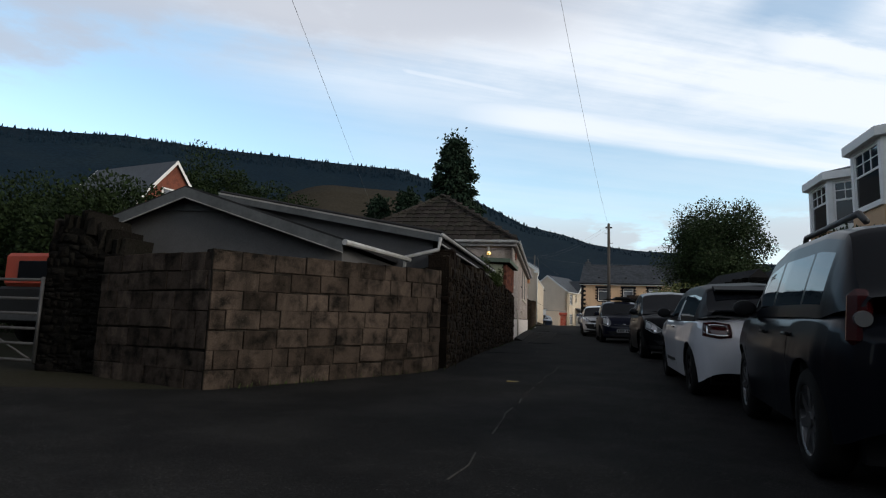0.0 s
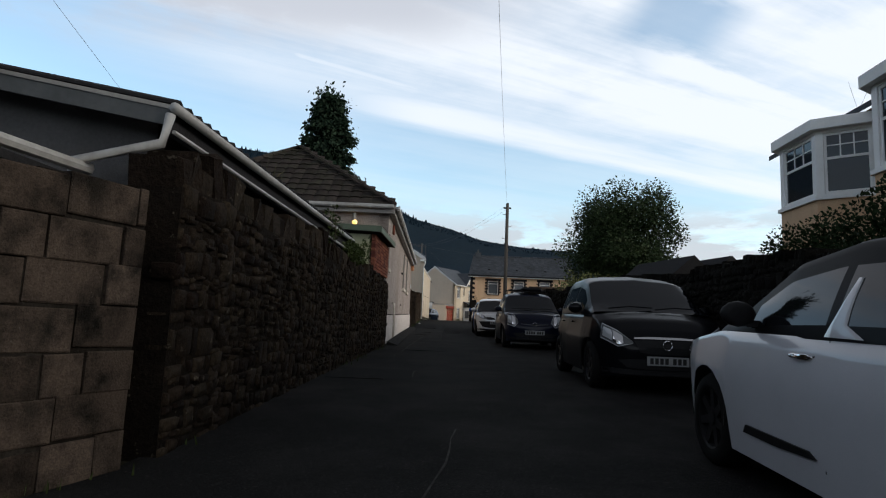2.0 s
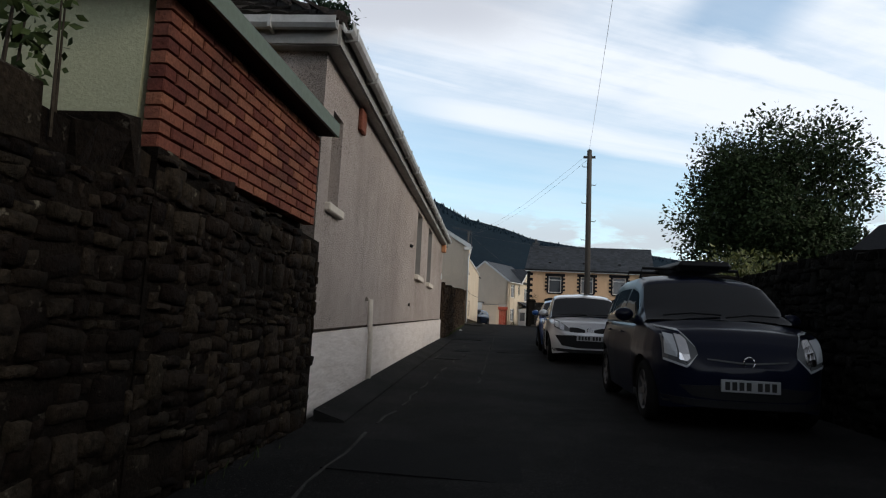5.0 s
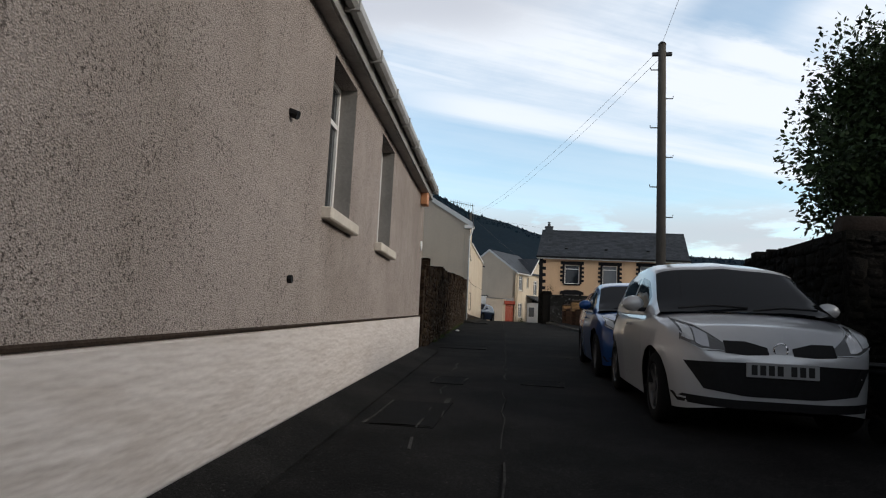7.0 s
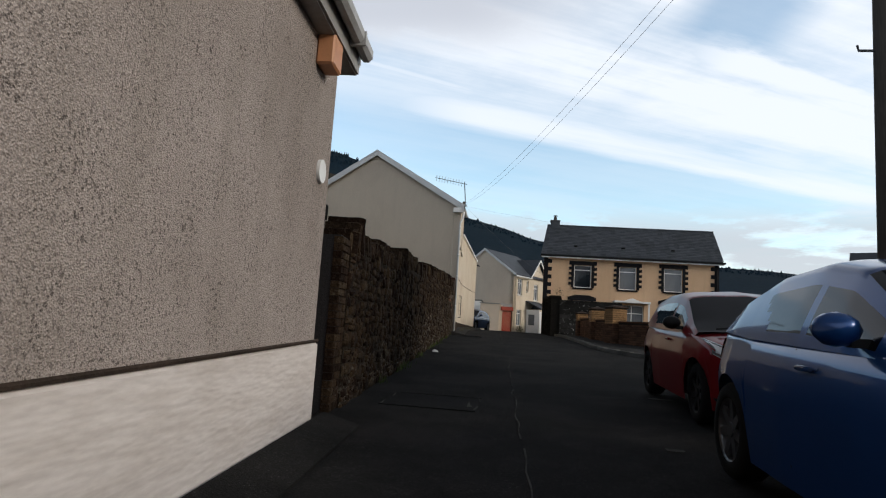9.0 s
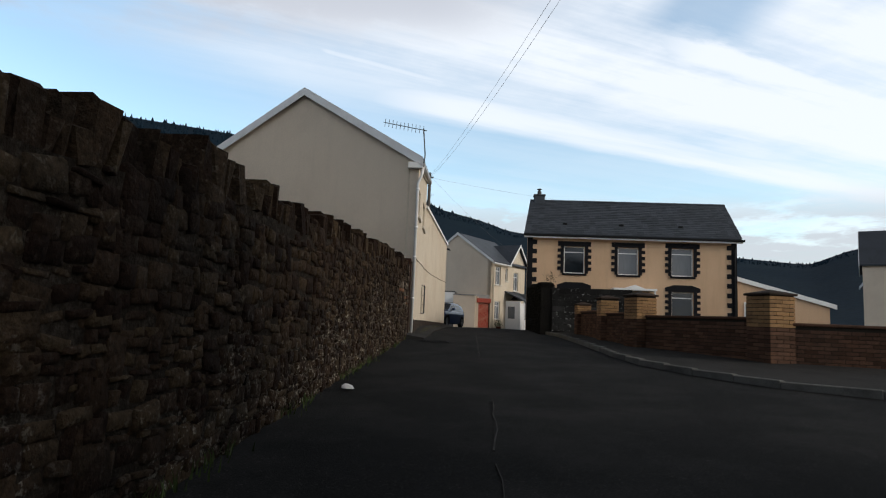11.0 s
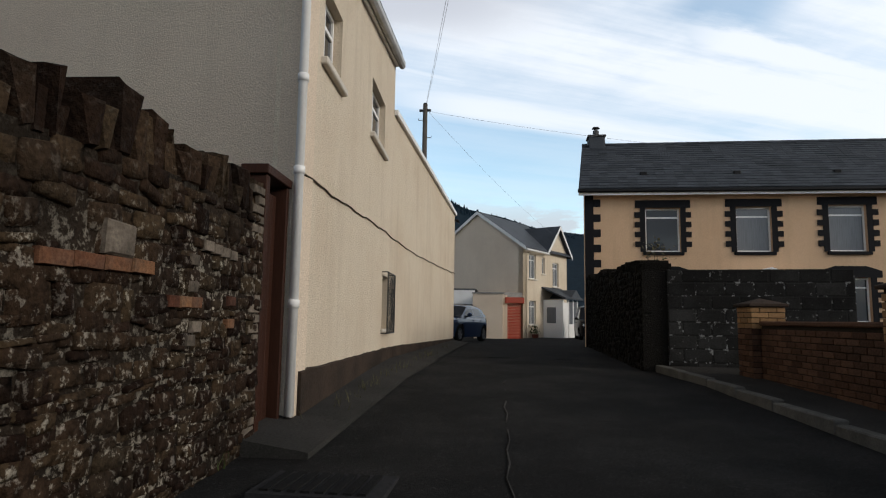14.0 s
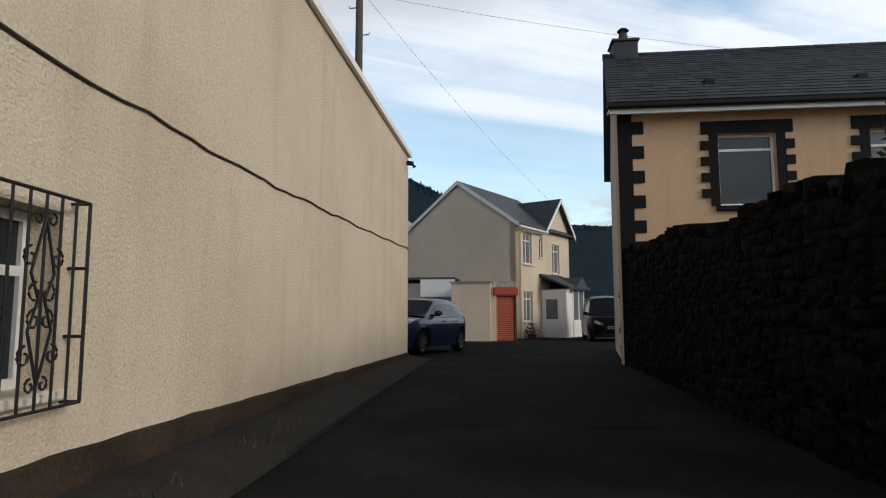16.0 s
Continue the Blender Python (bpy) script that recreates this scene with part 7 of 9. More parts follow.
# ---- trees and shrubs ----
def leaf_mesh(name, n, place, size, seed, droop=0.0):
    """Many small bent leaves at places given by place(rnd) -> (point, outward)."""
    rnd = random.Random(seed)
    verts, faces = [], []
    for _ in range(n):
        c, out = place(rnd)
        s = size * rnd.uniform(0.6, 1.35)
        d = (out + Vector((rnd.gauss(0, 0.8), rnd.gauss(0, 0.8), rnd.gauss(0, 0.6) - droop))).normalized()
        u = d.orthogonal().normalized()
        u = Matrix.Rotation(rnd.uniform(0, 6.28), 3, d) @ u
        w = d.cross(u)
        b = len(verts)
        verts += [c - d * s * 0.5, c + u * s * 0.30 + w * s * 0.06, c + d * s * 0.6, c - u * s * 0.30 + w * s * 0.06]
        faces.append((b, b + 1, b + 2, b + 3))
    me = bpy.data.meshes.new(name)
    me.from_pydata([tuple(v) for v in verts], [], faces)
    return me


def broad_tree(x, y, z0, top, radius, trunk_h, label, mat, seed, n=9000, size=0.17, squash=1.0):
    t = thing("tree", label, "tree", pose(x, y, z0))
    rnd = random.Random(seed)
    h = top - z0
    part("trunk", tubed([(0, 0, -0.3), (0.05, 0.02, trunk_h * 0.6), (0.0, 0.1, trunk_h), (0.1, 0.1, h * 0.7)], 0.17, 9, taper=0.35), M_BARK, t, smooth=True)
    clumps = []
    cz = (trunk_h + h) / 2
    rz = (h - trunk_h) / 2
    for k in range(80):
        d = Vector((rnd.gauss(0, 1), rnd.gauss(0, 1), rnd.gauss(0, 1))).normalized()
        f = rnd.uniform(0.35, 0.86)
        c = Vector((d.x * radius * f, d.y * radius * f, cz + d.z * rz * f * squash))
        clumps.append((c, rnd.uniform(0.6, 1.0) * radius * 0.36))
    for c, r in clumps[:16]:
        part("limb", tubed([(0, 0.05, trunk_h * rnd.uniform(0.6, 1.1)), tuple(c * 0.5 + Vector((0, 0, trunk_h * 0.35))), tuple(c)], 0.06, 6, taper=0.2), M_BARK, t, smooth=True)

    def place(r_):
        c, r = clumps[r_.randrange(len(clumps))]
        d = Vector((r_.gauss(0, 1), r_.gauss(0, 1), r_.gauss(0, 1))).normalized()
        return c + d * r * r_.uniform(0.3, 1.15), d

    part("crown", leaf_mesh("crown", n, place, size, seed + 1), mat, t)
    return t


broad_tree(9.0, 39.5, 0.7, 8.8, 3.3, 1.2, "round-crowned dark green broadleaf tree behind the wall", M_LEAF_MID, 11, n=70000, size=0.125)


def shrub(x, y, z0, rx, ry, h, label, mat, seed, n=2600, size=0.11, name="shrub"):
    t = thing(name, label, "shrub", pose(x, y, z0))
    rnd = random.Random(seed)
    for k in range(5):
        a = rnd.uniform(0, 6.28)
        part("stem", tubed([(0.1 * math.cos(a), 0.1 * math.sin(a), -0.2), (rx * 0.5 * math.cos(a), ry * 0.5 * math.sin(a), h * 0.75)], 0.02 if h > 1 else 0.008, 5, taper=0.4), M_BARK, t)

    def place(r_):
        d = Vector((r_.gauss(0, 1), r_.gauss(0, 1), r_.gauss(0, 1))).normalized()
        f = r_.uniform(0.35, 1.0) * (1 + 0.22 * noise.noise(Vector((d.x * 2 + seed, d.y * 2, d.z * 2))))
        return Vector((d.x * rx * f, d.y * ry * f, h * 0.5 + d.z * h * 0.5 * f)), d

    part("foliage", leaf_mesh("foliage", n, place, size, seed + 7), mat, t)
    return t


shrub(6.0, 33.8, 0.5, 1.9, 1.5, 2.9, "yellow-green shrub spilling over the wall", M_LEAF_LIGHT, 21, n=4500)
shrub(5.4, 31.6, 0.4, 1.3, 1.6, 2.5, "yellow-green shrub behind the wall", M_LEAF_LIGHT, 22, n=3000)
shrub(7.7, 19.8, 0.2, 1.2, 1.9, 2.9, "dark garden shrub below the bay windows", M_LEAF_DEEP, 23, n=22000, size=0.075)
shrub(7.2, 16.5, 0.1, 1.2, 2.0, 3.0, "dark garden shrub below the bay windows", M_LEAF_DEEP, 24, n=20000, size=0.075)
shrub(-11.5, 15.5, -0.1, 2.6, 1.8, 4.6, "dense dark green bush behind the yard gate", M_LEAF_DEEP, 25, n=36000, size=0.11)
shrub(-15.5, 16.5, -0.1, 2.8, 2.0, 4.9, "dense dark green bush behind the yard gate", M_LEAF_DEEP, 26, n=36000, size=0.11)


def conifer(x, y, z0, top, radius, label, seed, drooping=True, n=9000, open_crown=False, needle=None):
    t = thing("conifer", label, "tree", pose(x, y, z0))
    needle = needle or (0.30 if not open_crown else 0.26)
    rnd = random.Random(seed)
    h = top - z0
    part("trunk", tubed([(0, 0, -0.3), (0, 0, h * 0.97)], 0.2, 8, taper=0.1), M_BARK, t, smooth=True)
    limbs = []
    for k in range(70 if not open_crown else 46):
        f = (k + rnd.random()) / (70 if not open_crown else 46)
        z = h * (0.15 + 0.83 * f)
        a = k * 2.4 + rnd.uniform(-0.4, 0.4)
        ln = radius * (1 - f) ** 0.75 * rnd.uniform(0.75, 1.15) + 0.25
        tip = Vector((math.cos(a) * ln, math.sin(a) * ln, z + (ln * 0.25 if not drooping else -ln * 0.12)))
        limbs.append((Vector((0, 0, z - ln * 0.1)), tip))
    bm = bmesh.new()
    for p, q in limbs:
        tube(bm, [tuple(p), tuple(p.lerp(q, 0.6) + Vector((0, 0, 0.06))), tuple(q)], 0.03, 4, taper=0.25)
    tagged(part("limbs", bm, M_BARK, t), kind="stuff")

    def place(r_):
        p, q = limbs[r_.randrange(len(limbs))]
        f = r_.uniform(0.15, 1.05)
        c = p.lerp(q, f)
        w = (0.34 * (1.1 - f) + 0.10) * (0.36 if open_crown else 1.0)
        off = Vector((r_.gauss(0, w), r_.gauss(0, w), r_.gauss(0, w * (0.5 if open_crown else 0.9)) - (0.18 if drooping else 0.0)))
        return c + off * (0.55 if open_crown else 1.0), (q - p).normalized() + Vector((0, 0, -0.5 if drooping else 0.1))

    part("crown", leaf_mesh("crown", n, place, needle, seed + 3, droop=0.5 if drooping else 0.0), M_NEEDLE, t)
    return t


conifer(-6.9, 39.4, 0.6, 13.3, 3.1, "tall dark cypress with drooping shoots behind the bungalow", 31, n=34000, needle=0.22)
conifer(-4.35, 42.2, 0.7, 6.9, 0.68, "open-branched young conifer behind the stone wall", 32, drooping=False, n=20000, open_crown=True, needle=0.06)
conifer(-11.6, 44.5, 0.5, 10.9, 2.4, "dark cypress in the gardens behind", 33, n=16000)
conifer(-14.2, 45.5, 0.5, 10.6, 2.4, "dark cypress in the gardens behind", 34, n=16000)
broad_tree(-36.0, 54.0, 0.5, 17.9, 6.0, 2.5, "broad dark tree in the gardens behind", M_LEAF_DEEP, 35, n=34000, size=0.27)
broad_tree(-30.0, 57.0, 0.5, 15.4, 4.8, 2.5, "broad dark tree in the gardens behind", M_LEAF_DEEP, 36, n=28000, size=0.27)


# ---- yard on the near left: gate, red tractor cab ----
def yard_gate():
    t = thing("field_gate", "galvanised tubular field gate closed across the yard", "gate", pose(-9.2, 8.9, g(8.9) - 0.02))
    for z in (0.12, 0.36, 0.58, 0.80, 1.02, 1.30):
        part("rail", tubed([(0, 0, z), (2.7, -0.1, z)], 0.022, 8), M_GALV, t, smooth=True)
    for x in (0.0, 2.7):
        part("stile", tubed([(x, -0.037 * x, 0.08), (x, -0.037 * x, 1.34)], 0.026, 8), M_GALV, t, smooth=True)
    part("brace", tubed([(0.05, 0, 1.28), (2.6, -0.09, 0.14)], 0.016, 8), M_GALV, t, smooth=True)


yard_gate()


def red_van():
    m_r = material("faded_red_paint", (0.30, 0.045, 0.022), 0.5, spots=(0.2, 0.035, 0.02), grain=20, grain_amount=0.1)
    t = thing("truck", "old red truck parked behind the yard gate", "truck", pose(-10.2, 12.2, g(12)))
    part("body", boxed((-1.1, 0, 0.45), (1.1, 3.6, 1.25), bevel=0.06), M_PLASTIC, t)
    part("cab", boxed((-1.05, 0.05, 1.25), (1.05, 1.6, 2.0), bevel=0.08), m_r, t, "faded red cab")
    part("rear_window", boxed((-0.62, 0.03, 1.38), (0.5, 0.056, 1.82), bevel=0.01), M_CARGLASS, t)
    part("bumper", boxed((-1.08, -0.08, 0.5), (1.08, 0.02, 0.68), bevel=0.02), M_GALV, t)
    for s in (-1, 1):
        wheel(t, s * 1.0, 0.8, 0.36, s, M_GALV, 6)
        wheel(t, s * 1.0, 2.9, 0.36, s, M_GALV, 6)


red_van()


# ---- bin and rubbish bags ----
def rubbish_bin(x, y):
    t = thing("rubbish_bin", "low black plastic rubbish bin beside the pier", "bin", pose(x, y, g(y), 0, 0, 8))
    bm = bmesh.new()
    lo = [(-0.21, -0.26), (0.21, -0.26), (0.21, 0.22), (-0.21, 0.22)]
    hi = [(-0.27, -0.34), (0.27, -0.34), (0.27, 0.34), (-0.27, 0.34)]
    a = [bm.verts.new((px, py, 0.06)) for px, py in lo]
    b = [bm.verts.new((px, py, 0.55)) for px, py in hi]
    bm.faces.new(a[::-1])
    bm.faces.new(b)
    for i in range(4):
        bm.faces.new((a[i], a[(i + 1) % 4], b[(i + 1) % 4], b[i]))
    part("body", bm, M_PLASTIC, t)
    part("rim", boxed((-0.29, -0.36, 0.53), (0.29, 0.36, 0.575), bevel=0.015), M_PLASTIC, t)
    part("lid", boxed((-0.29, -0.37, 0.578), (0.29, 0.38, 0.62), bevel=0.025), M_PLASTIC, t)
    part("handle", tubed([(-0.22, 0.40, 0.56), (0.22, 0.40, 0.56)], 0.018, 8), M_PLASTIC, t)
    for s in (-1, 1):
        part("bin_wheel", tubed([(s * 0.22, 0.25, 0.1), (s * 0.27, 0.25, 0.1)], 0.1, 14), M_RUBBER, t)


rubbish_bin(3.25, 31.1)


def bag(x, y, z, r, seed):
    t = thing("rubbish_bag", "full white plastic rubbish bag tied at the top", "bag", pose(x, y, z), group="rubbish bags")
    bm = bmesh.new()
    bmesh.ops.create_icosphere(bm, subdivisions=4, radius=r)
    for v in bm.verts:
        n1 = noise.noise(v.co * 6 + Vector((seed, 0, 0)))
        n2 = noise.noise(v.co * 16 + Vector((0, seed, 0)))
        v.co *= 1 + 0.20 * n1 + 0.07 * n2
        v.co.z = max(v.co.z * 1.0, -r * 0.72) + r * 0.72
    part("sack", bm, M_BAG, t, smooth=True)
    bm = bmesh.new()
    tube(bm, [(0, 0, r * 1.65), (0.01, 0, r * 1.85), (0.04, 0.02, r * 2.05)], r * 0.16, 8, taper=1.6)
    part("neck", bm, M_BAG, t, smooth=True)


bag(3.42, 31.1, g(31.1) + 0.62, 0.25, 1.0)
bag(3.54, 30.95, g(31), 0.24, 5.0)


# ---- gates ----
def plank_gate():
    t = thing("wooden_gate", "orange-stained plank gate beside the bungalow, under a small roof", "gate", wall_frame((-2.26, 38.12), (-2.28, 39.12))[0])
    for k in range(4):
        part("plank", boxed((0.02 + 0.146 * k, 0.0, 0.45), (0.16 + 0.146 * k, 0.03, 2.50), bevel=0.006), M_WOOD_GATE, t)
    part("gate_post", boxed((0.61, -0.01, 0.4), (0.99, 0.12, 2.52)), M_STONE_DARK, t, "wide black post beside the gate planks")
    part("lintel", boxed((-0.02, -0.03, 2.505), (1.0, 0.5, 2.66)), M_STONE_DARK, t)
    part("roof_edge", boxed((-0.02, -0.05, 2.665), (0.86, 0.6, 2.72), bevel=0.01), M_GUTTER, t, "pale metal roof edge")
    t2 = thing("wooden_gate", "tall brown painted wooden gate between stone wall and house", "gate", wall_frame((-2.66, 55.86), (-2.70, 56.40))[0])
    for k in range(4):
        part("plank", boxed((0.055 + 0.104 * k, 0.09, 1.12), (0.155 + 0.104 * k, 0.125, 3.14), bevel=0.006), M_WOOD_BROWN, t2)
    part("gate_post", boxed((-0.03, 0.0, 1.0), (0.05, 0.16, 3.22), bevel=0.006), M_WOOD_BROWN, t2)
    part("gate_post", boxed((0.475, 0.0, 1.0), (0.53, 0.16, 3.22), bevel=0.006), M_WOOD_BROWN, t2)
    part("lintel", boxed((-0.06, -0.02, 3.225), (0.55, 0.2, 3.30), bevel=0.006), M_WOOD_BROWN, t2)
    part("knob", tubed([(0.14, 0.09, 2.5), (0.14, 0.05, 2.5)], 0.03, 12), M_IRON, t2)


plank_gate()


# ---- kerb, pavements, road details ----
def strip(name, pts_a, pts_b, za, zb, thick, mat, label, cat):
    bm = bmesh.new()
    prev = None
    for (ax, ay), (bx, by) in zip(pts_a, pts_b):
        r = [bm.verts.new((ax, ay, g(ay) + za)), bm.verts.new((bx, by, g(by) + zb)), bm.verts.new((bx, by, g(by) + zb - thick)), bm.verts.new((ax, ay, g(ay) + za - thick))]
        if prev:
            for i in range(4):
                bm.faces.new((prev[i], prev[(i + 1) % 4], r[(i + 1) % 4], r[i]))
        else:
            bm.faces.new(r)
        prev = r
    bm.faces.new(prev[::-1])
    return tagged(part(name, bm, mat), label, cat, kind="structure")


KP = [(14.0, 47.2), (9.0, 47.4), (6.0, 47.7), (4.6, 48.0), (3.6, 48.6), (2.8, 49.8), (2.3, 51.2), (2.1, 52.6), (2.08, 54.0), (2.0, 56.0), (1.85, 58.2), (1.72, 60.0), (1.53, 62.2), (1.45, 64.0)]


def along(pts, step):
    out = []
    for (ax, ay), (bx, by) in zip(pts, pts[1:]):
        L = math.hypot(bx - ax, by - ay)
        n = max(1, round(L / step))
        out += [(ax + (bx - ax) * k / n, ay + (by - ay) * k / n) for k in range(n)]
    return out + [pts[-1]]


KF = along(KP, 0.9)
kerb = tagged(new("kerb"), "pale weathered kerb stones curving round the corner", "kerb", kind="structure")
for (ax, ay), (bx, by) in zip(KF, KF[1:]):
    m, L = wall_frame((ax, ay), (bx, by), 0)
    sl = (g(by) - g(ay)) / max(L, 0.01)
    bm = bmesh.new()
    box(bm, (0.006, -0.13, g(ay) - 0.15), (L - 0.006, 0.0, g(ay) + 0.10 + sl * L / 2), bevel=0.012)
    part("kerb_stone", bm, M_KERB, kerb, at=m)
inner = [(14.0, 50.4), (9.0, 50.6), (6.5, 51.0), (5.6, 51.3), (5.0, 51.6), (4.5, 52.3), (4.1, 52.8), (3.9, 53.3), (3.5, 54.6), (3.1, 56.4), (2.9, 58.4), (2.8, 60.3), (2.6, 62.2), (2.0, 64.0)]
strip("pavement", [(x + 0.12, y + 0.06) for x, y in KP], [(x + 0.6, y + 0.5) for x, y in inner], 0.085, 0.10, 0.25, M_PAVE, "dark asphalt footway behind the kerb", "pavement")
strip("pavement", [(-2.26, 55.6), (-2.42, 60), (-2.48, 66), (-2.55, 71.4)], [(-2.95, 55.6), (-3.1, 60), (-3.15, 66), (-3.1, 71.4)], 0.045, 0.14, 0.3, M_PAVE, "narrow broken footway along the wing wall", "pavement")
strip("kerb_edge", [(-2.16, 55.6), (-2.32, 60), (-2.38, 66), (-2.45, 71.4)], [(-2.262, 55.6), (-2.422, 60), (-2.482, 66), (-2.552, 71.4)], 0.03, 0.05, 0.3, M_PAVE, "worn kerb along the narrow footway", "kerb")


strip("pavement_edge", [(-0.80, 23.6), (-1.05, 29.0), (-1.28, 34.0), (-1.50, 38.2)], [(-1.085, 23.6), (-1.36, 29.0), (-1.61, 34.0), (-1.825, 38.2)], 0.004, 0.085, 0.25, M_ASPHALT, "dark tar fillet along the foot of the plinth", "pavement")


def road_patch(name, pts, mat, label, lift=0.006):
    bm = bmesh.new()
    top = [bm.verts.new((x, y, road_z(x, y) + lift)) for x, y in pts]
    low = [bm.verts.new((x, y, g(y) - 0.06)) for x, y in pts]
    bm.faces.new(top)
    bm.faces.new(low[::-1])
    n = len(pts)
    for i in range(n):
        bm.faces.new((top[i], low[i], low[(i + 1) % n], top[(i + 1) % n]))
    return tagged(part(name, bm, mat), label, "road patch", kind="structure")


rp = random.Random(8)
for x, y, w, d in ((-0.35, 16.8, 1.1, 1.4), (0.1, 22.6, 1.3, 0.9), (-0.75, 31.3, 0.55, 1.1), (-0.7, 33.7, 0.4, 0.7), (0.45, 33.9, 0.5, 0.5), (-1.1, 39.9, 1.0, 0.9), (-0.4, 66.0, 2.0, 3.0)):
    road_patch("tar_patch", [(x - w / 2 + rp.uniform(-.05, .05), y - d / 2), (x + w / 2, y - d / 2 + rp.uniform(-.06, .06)), (x + w / 2 + rp.uniform(-.05, .05), y + d / 2), (x - w / 2, y + d / 2)], M_PATCH, "darker tar patch let into the lane")



def seam(pts, w):
    out, back = [], []
    fine = along(pts, 0.35)
    for i, (x, y) in enumerate(fine):
        j = rp.uniform(-0.03, 0.03)
        ww = w * rp.uniform(0.4, 1.2)
        out.append((x - ww / 2 + j, y))
        back.append((x + ww / 2 + j, y))
    for i in range(len(fine) - 1):
        if rp.random() < 0.72:
            road_patch("road_seam", [out[i], back[i], back[i + 1], out[i + 1]], M_SEAM, "pale cracked seam in the lane surface", 0.008)


seam([(0.55, 5), (0.6, 9), (0.9, 13)], 0.018)
seam([(-0.45, 20), (-0.5, 24), (-0.55, 30), (-0.85, 36)], 0.022)
seam([(0.15, 27), (0.0, 33), (-0.2, 40), (-0.4, 47)], 0.014)
seam([(-0.6, 50), (-0.75, 55), (-0.95, 60)], 0.012)
for x, y, w, d in ((0.36, 10.3, 0.24, 0.14), (-0.1, 22.5, 0.08, 0.35), (-0.52, 31.9, 0.05, 0.5), (-0.72, 33.8, 0.3, 0.06), (0.3, 33.9, 0.06, 0.4), (0.66, 33.9, 0.06, 0.4), (-0.68, 39.9, 0.06, 0.5), (1.7, 41.5, 0.3, 0.12), (1.1, 38.3, 0.14, 0.1)):
    road_patch("worn_mark", [(x - w / 2, y - d / 2), (x + w / 2, y - d / 2), (x + w / 2, y + d / 2), (x - w / 2, y + d / 2)], M_SEAM if abs(y - 10.3) > 0.1 else M_YELLOW, "worn pale mark on the lane", 0.005)
for x, y, w, d in ((-0.75, 31.3, 0.55, 1.1), (-0.7, 33.7, 0.4, 0.7), (0.45, 33.9, 0.5, 0.5), (-1.1, 39.9, 1.0, 0.9), (-0.35, 16.8, 1.1, 1.4)):
    seam([(x - w / 2, y - d / 2), (x - w / 2, y + d / 2), (x + w / 2, y + d / 2)], 0.018)
    seam([(x - w / 2, y - d / 2), (x + w / 2, y - d / 2), (x + w / 2, y + d / 2)], 0.018)
grate = thing("drain_grating", "dark iron drain grating set in the gutter", "drain", pose(-1.85, 55.0, g(55.0) + 0.012))
for k in range(8):
    part("bar", boxed((-0.3 + 0.08 * k, -0.2, 0), (-0.25 + 0.08 * k, 0.2, 0.016)), M_PATCH, grate)
part("frame", boxed((-0.36, -0.25, -0.03), (0.4, 0.25, 0.003)), M_FELT, grate)
lit = thing("litter", "crumpled scrap of white paper by the wall foot", "litter", pose(-2.0, 46.6, g(46.6)))
bm = bmesh.new()
bmesh.ops.create_icosphere(bm, subdivisions=2, radius=0.06)
for v in bm.verts:
    v.co = Vector((v.co.x * 1.3, v.co.y, max(0, v.co.z * 0.9))) * (1 + 0.5 * noise.noise(v.co * 14))
part("scrap", bm, M_BAG, lit)


M_DRY = material("dry_grass", (0.075, 0.068, 0.034), 0.8, grain=8, grain_amount=0.3)


def weeds(name, pts, n, h, seed, label, mat=None):
    """Tufts of grass blades along a line."""
    rnd = random.Random(seed)
    verts, faces = [], []
    for _ in range(n):
        f = rnd.random() * (len(pts) - 1)
        i = min(int(f), len(pts) - 2)
        x = pts[i][0] + (pts[i + 1][0] - pts[i][0]) * (f - i) + rnd.gauss(0, 0.06)
        y = pts[i][1] + (pts[i + 1][1] - pts[i][1]) * (f - i)
        dens = noise.noise(Vector((x * 0.5, y * 0.8, seed)))
        if dens < -0.05:
            continue
        a, hh = rnd.uniform(0, 6.28), h * rnd.uniform(0.3, 1.2)
        b = len(verts)
        z = g(y) + (pts[i][2] if len(pts[i]) > 2 else 0.0)
        w = 0.007
        lean = Vector((rnd.gauss(0, 0.25) + 0.1, rnd.gauss(0, 0.25), 1)) * hh
        verts += [(x - w * math.cos(a), y - w * math.sin(a), z - 0.02), (x + w * math.cos(a), y + w * math.sin(a), z - 0.02), (x + lean.x * 0.6 + w * 0.5, y + lean.y * 0.6, z + lean.z * 0.6), (x + lean.x, y + lean.y, z + lean.z * 0.95)]
        faces += [(b, b + 1, b + 2), (b, b + 2, b + 3)]
    me = bpy.data.meshes.new(name)
    me.from_pydata(verts, [], faces)
    return tagged(part(name, me, mat or M_LEAF), label, "weeds", kind="stuff")


weeds("weeds", [(-2.02, 41), (-2.35, 48), (-2.68, 55.4)], 1300, 0.11, 1, "grass and weeds along the foot of the stone wall")
weeds("weeds", [(-2.40, 56.4, 0.05), (-2.58, 60, 0.06), (-2.62, 64, 0.06), (-2.66, 67, 0.06)], 260, 0.12, 2, "tall dry weeds on the narrow footway", M_DRY)
weeds("weeds", [(-1.19, 12.4, 2.21 - g(12.4)), (-1.19, 18.4, 2.23 - g(18.4))], 26, 0.2, 6, "dry grass sprigs growing in the gutter", M_DRY)
weeds("weeds", [(-2.9, 8.0), (-0.95, 11.4)], 90, 0.06, 3, "sparse weeds under the block wall")
weeds("weeds", [(-0.95, 12), (-1.05, 23)], 170, 0.07, 4, "sparse weeds at the wall foot")
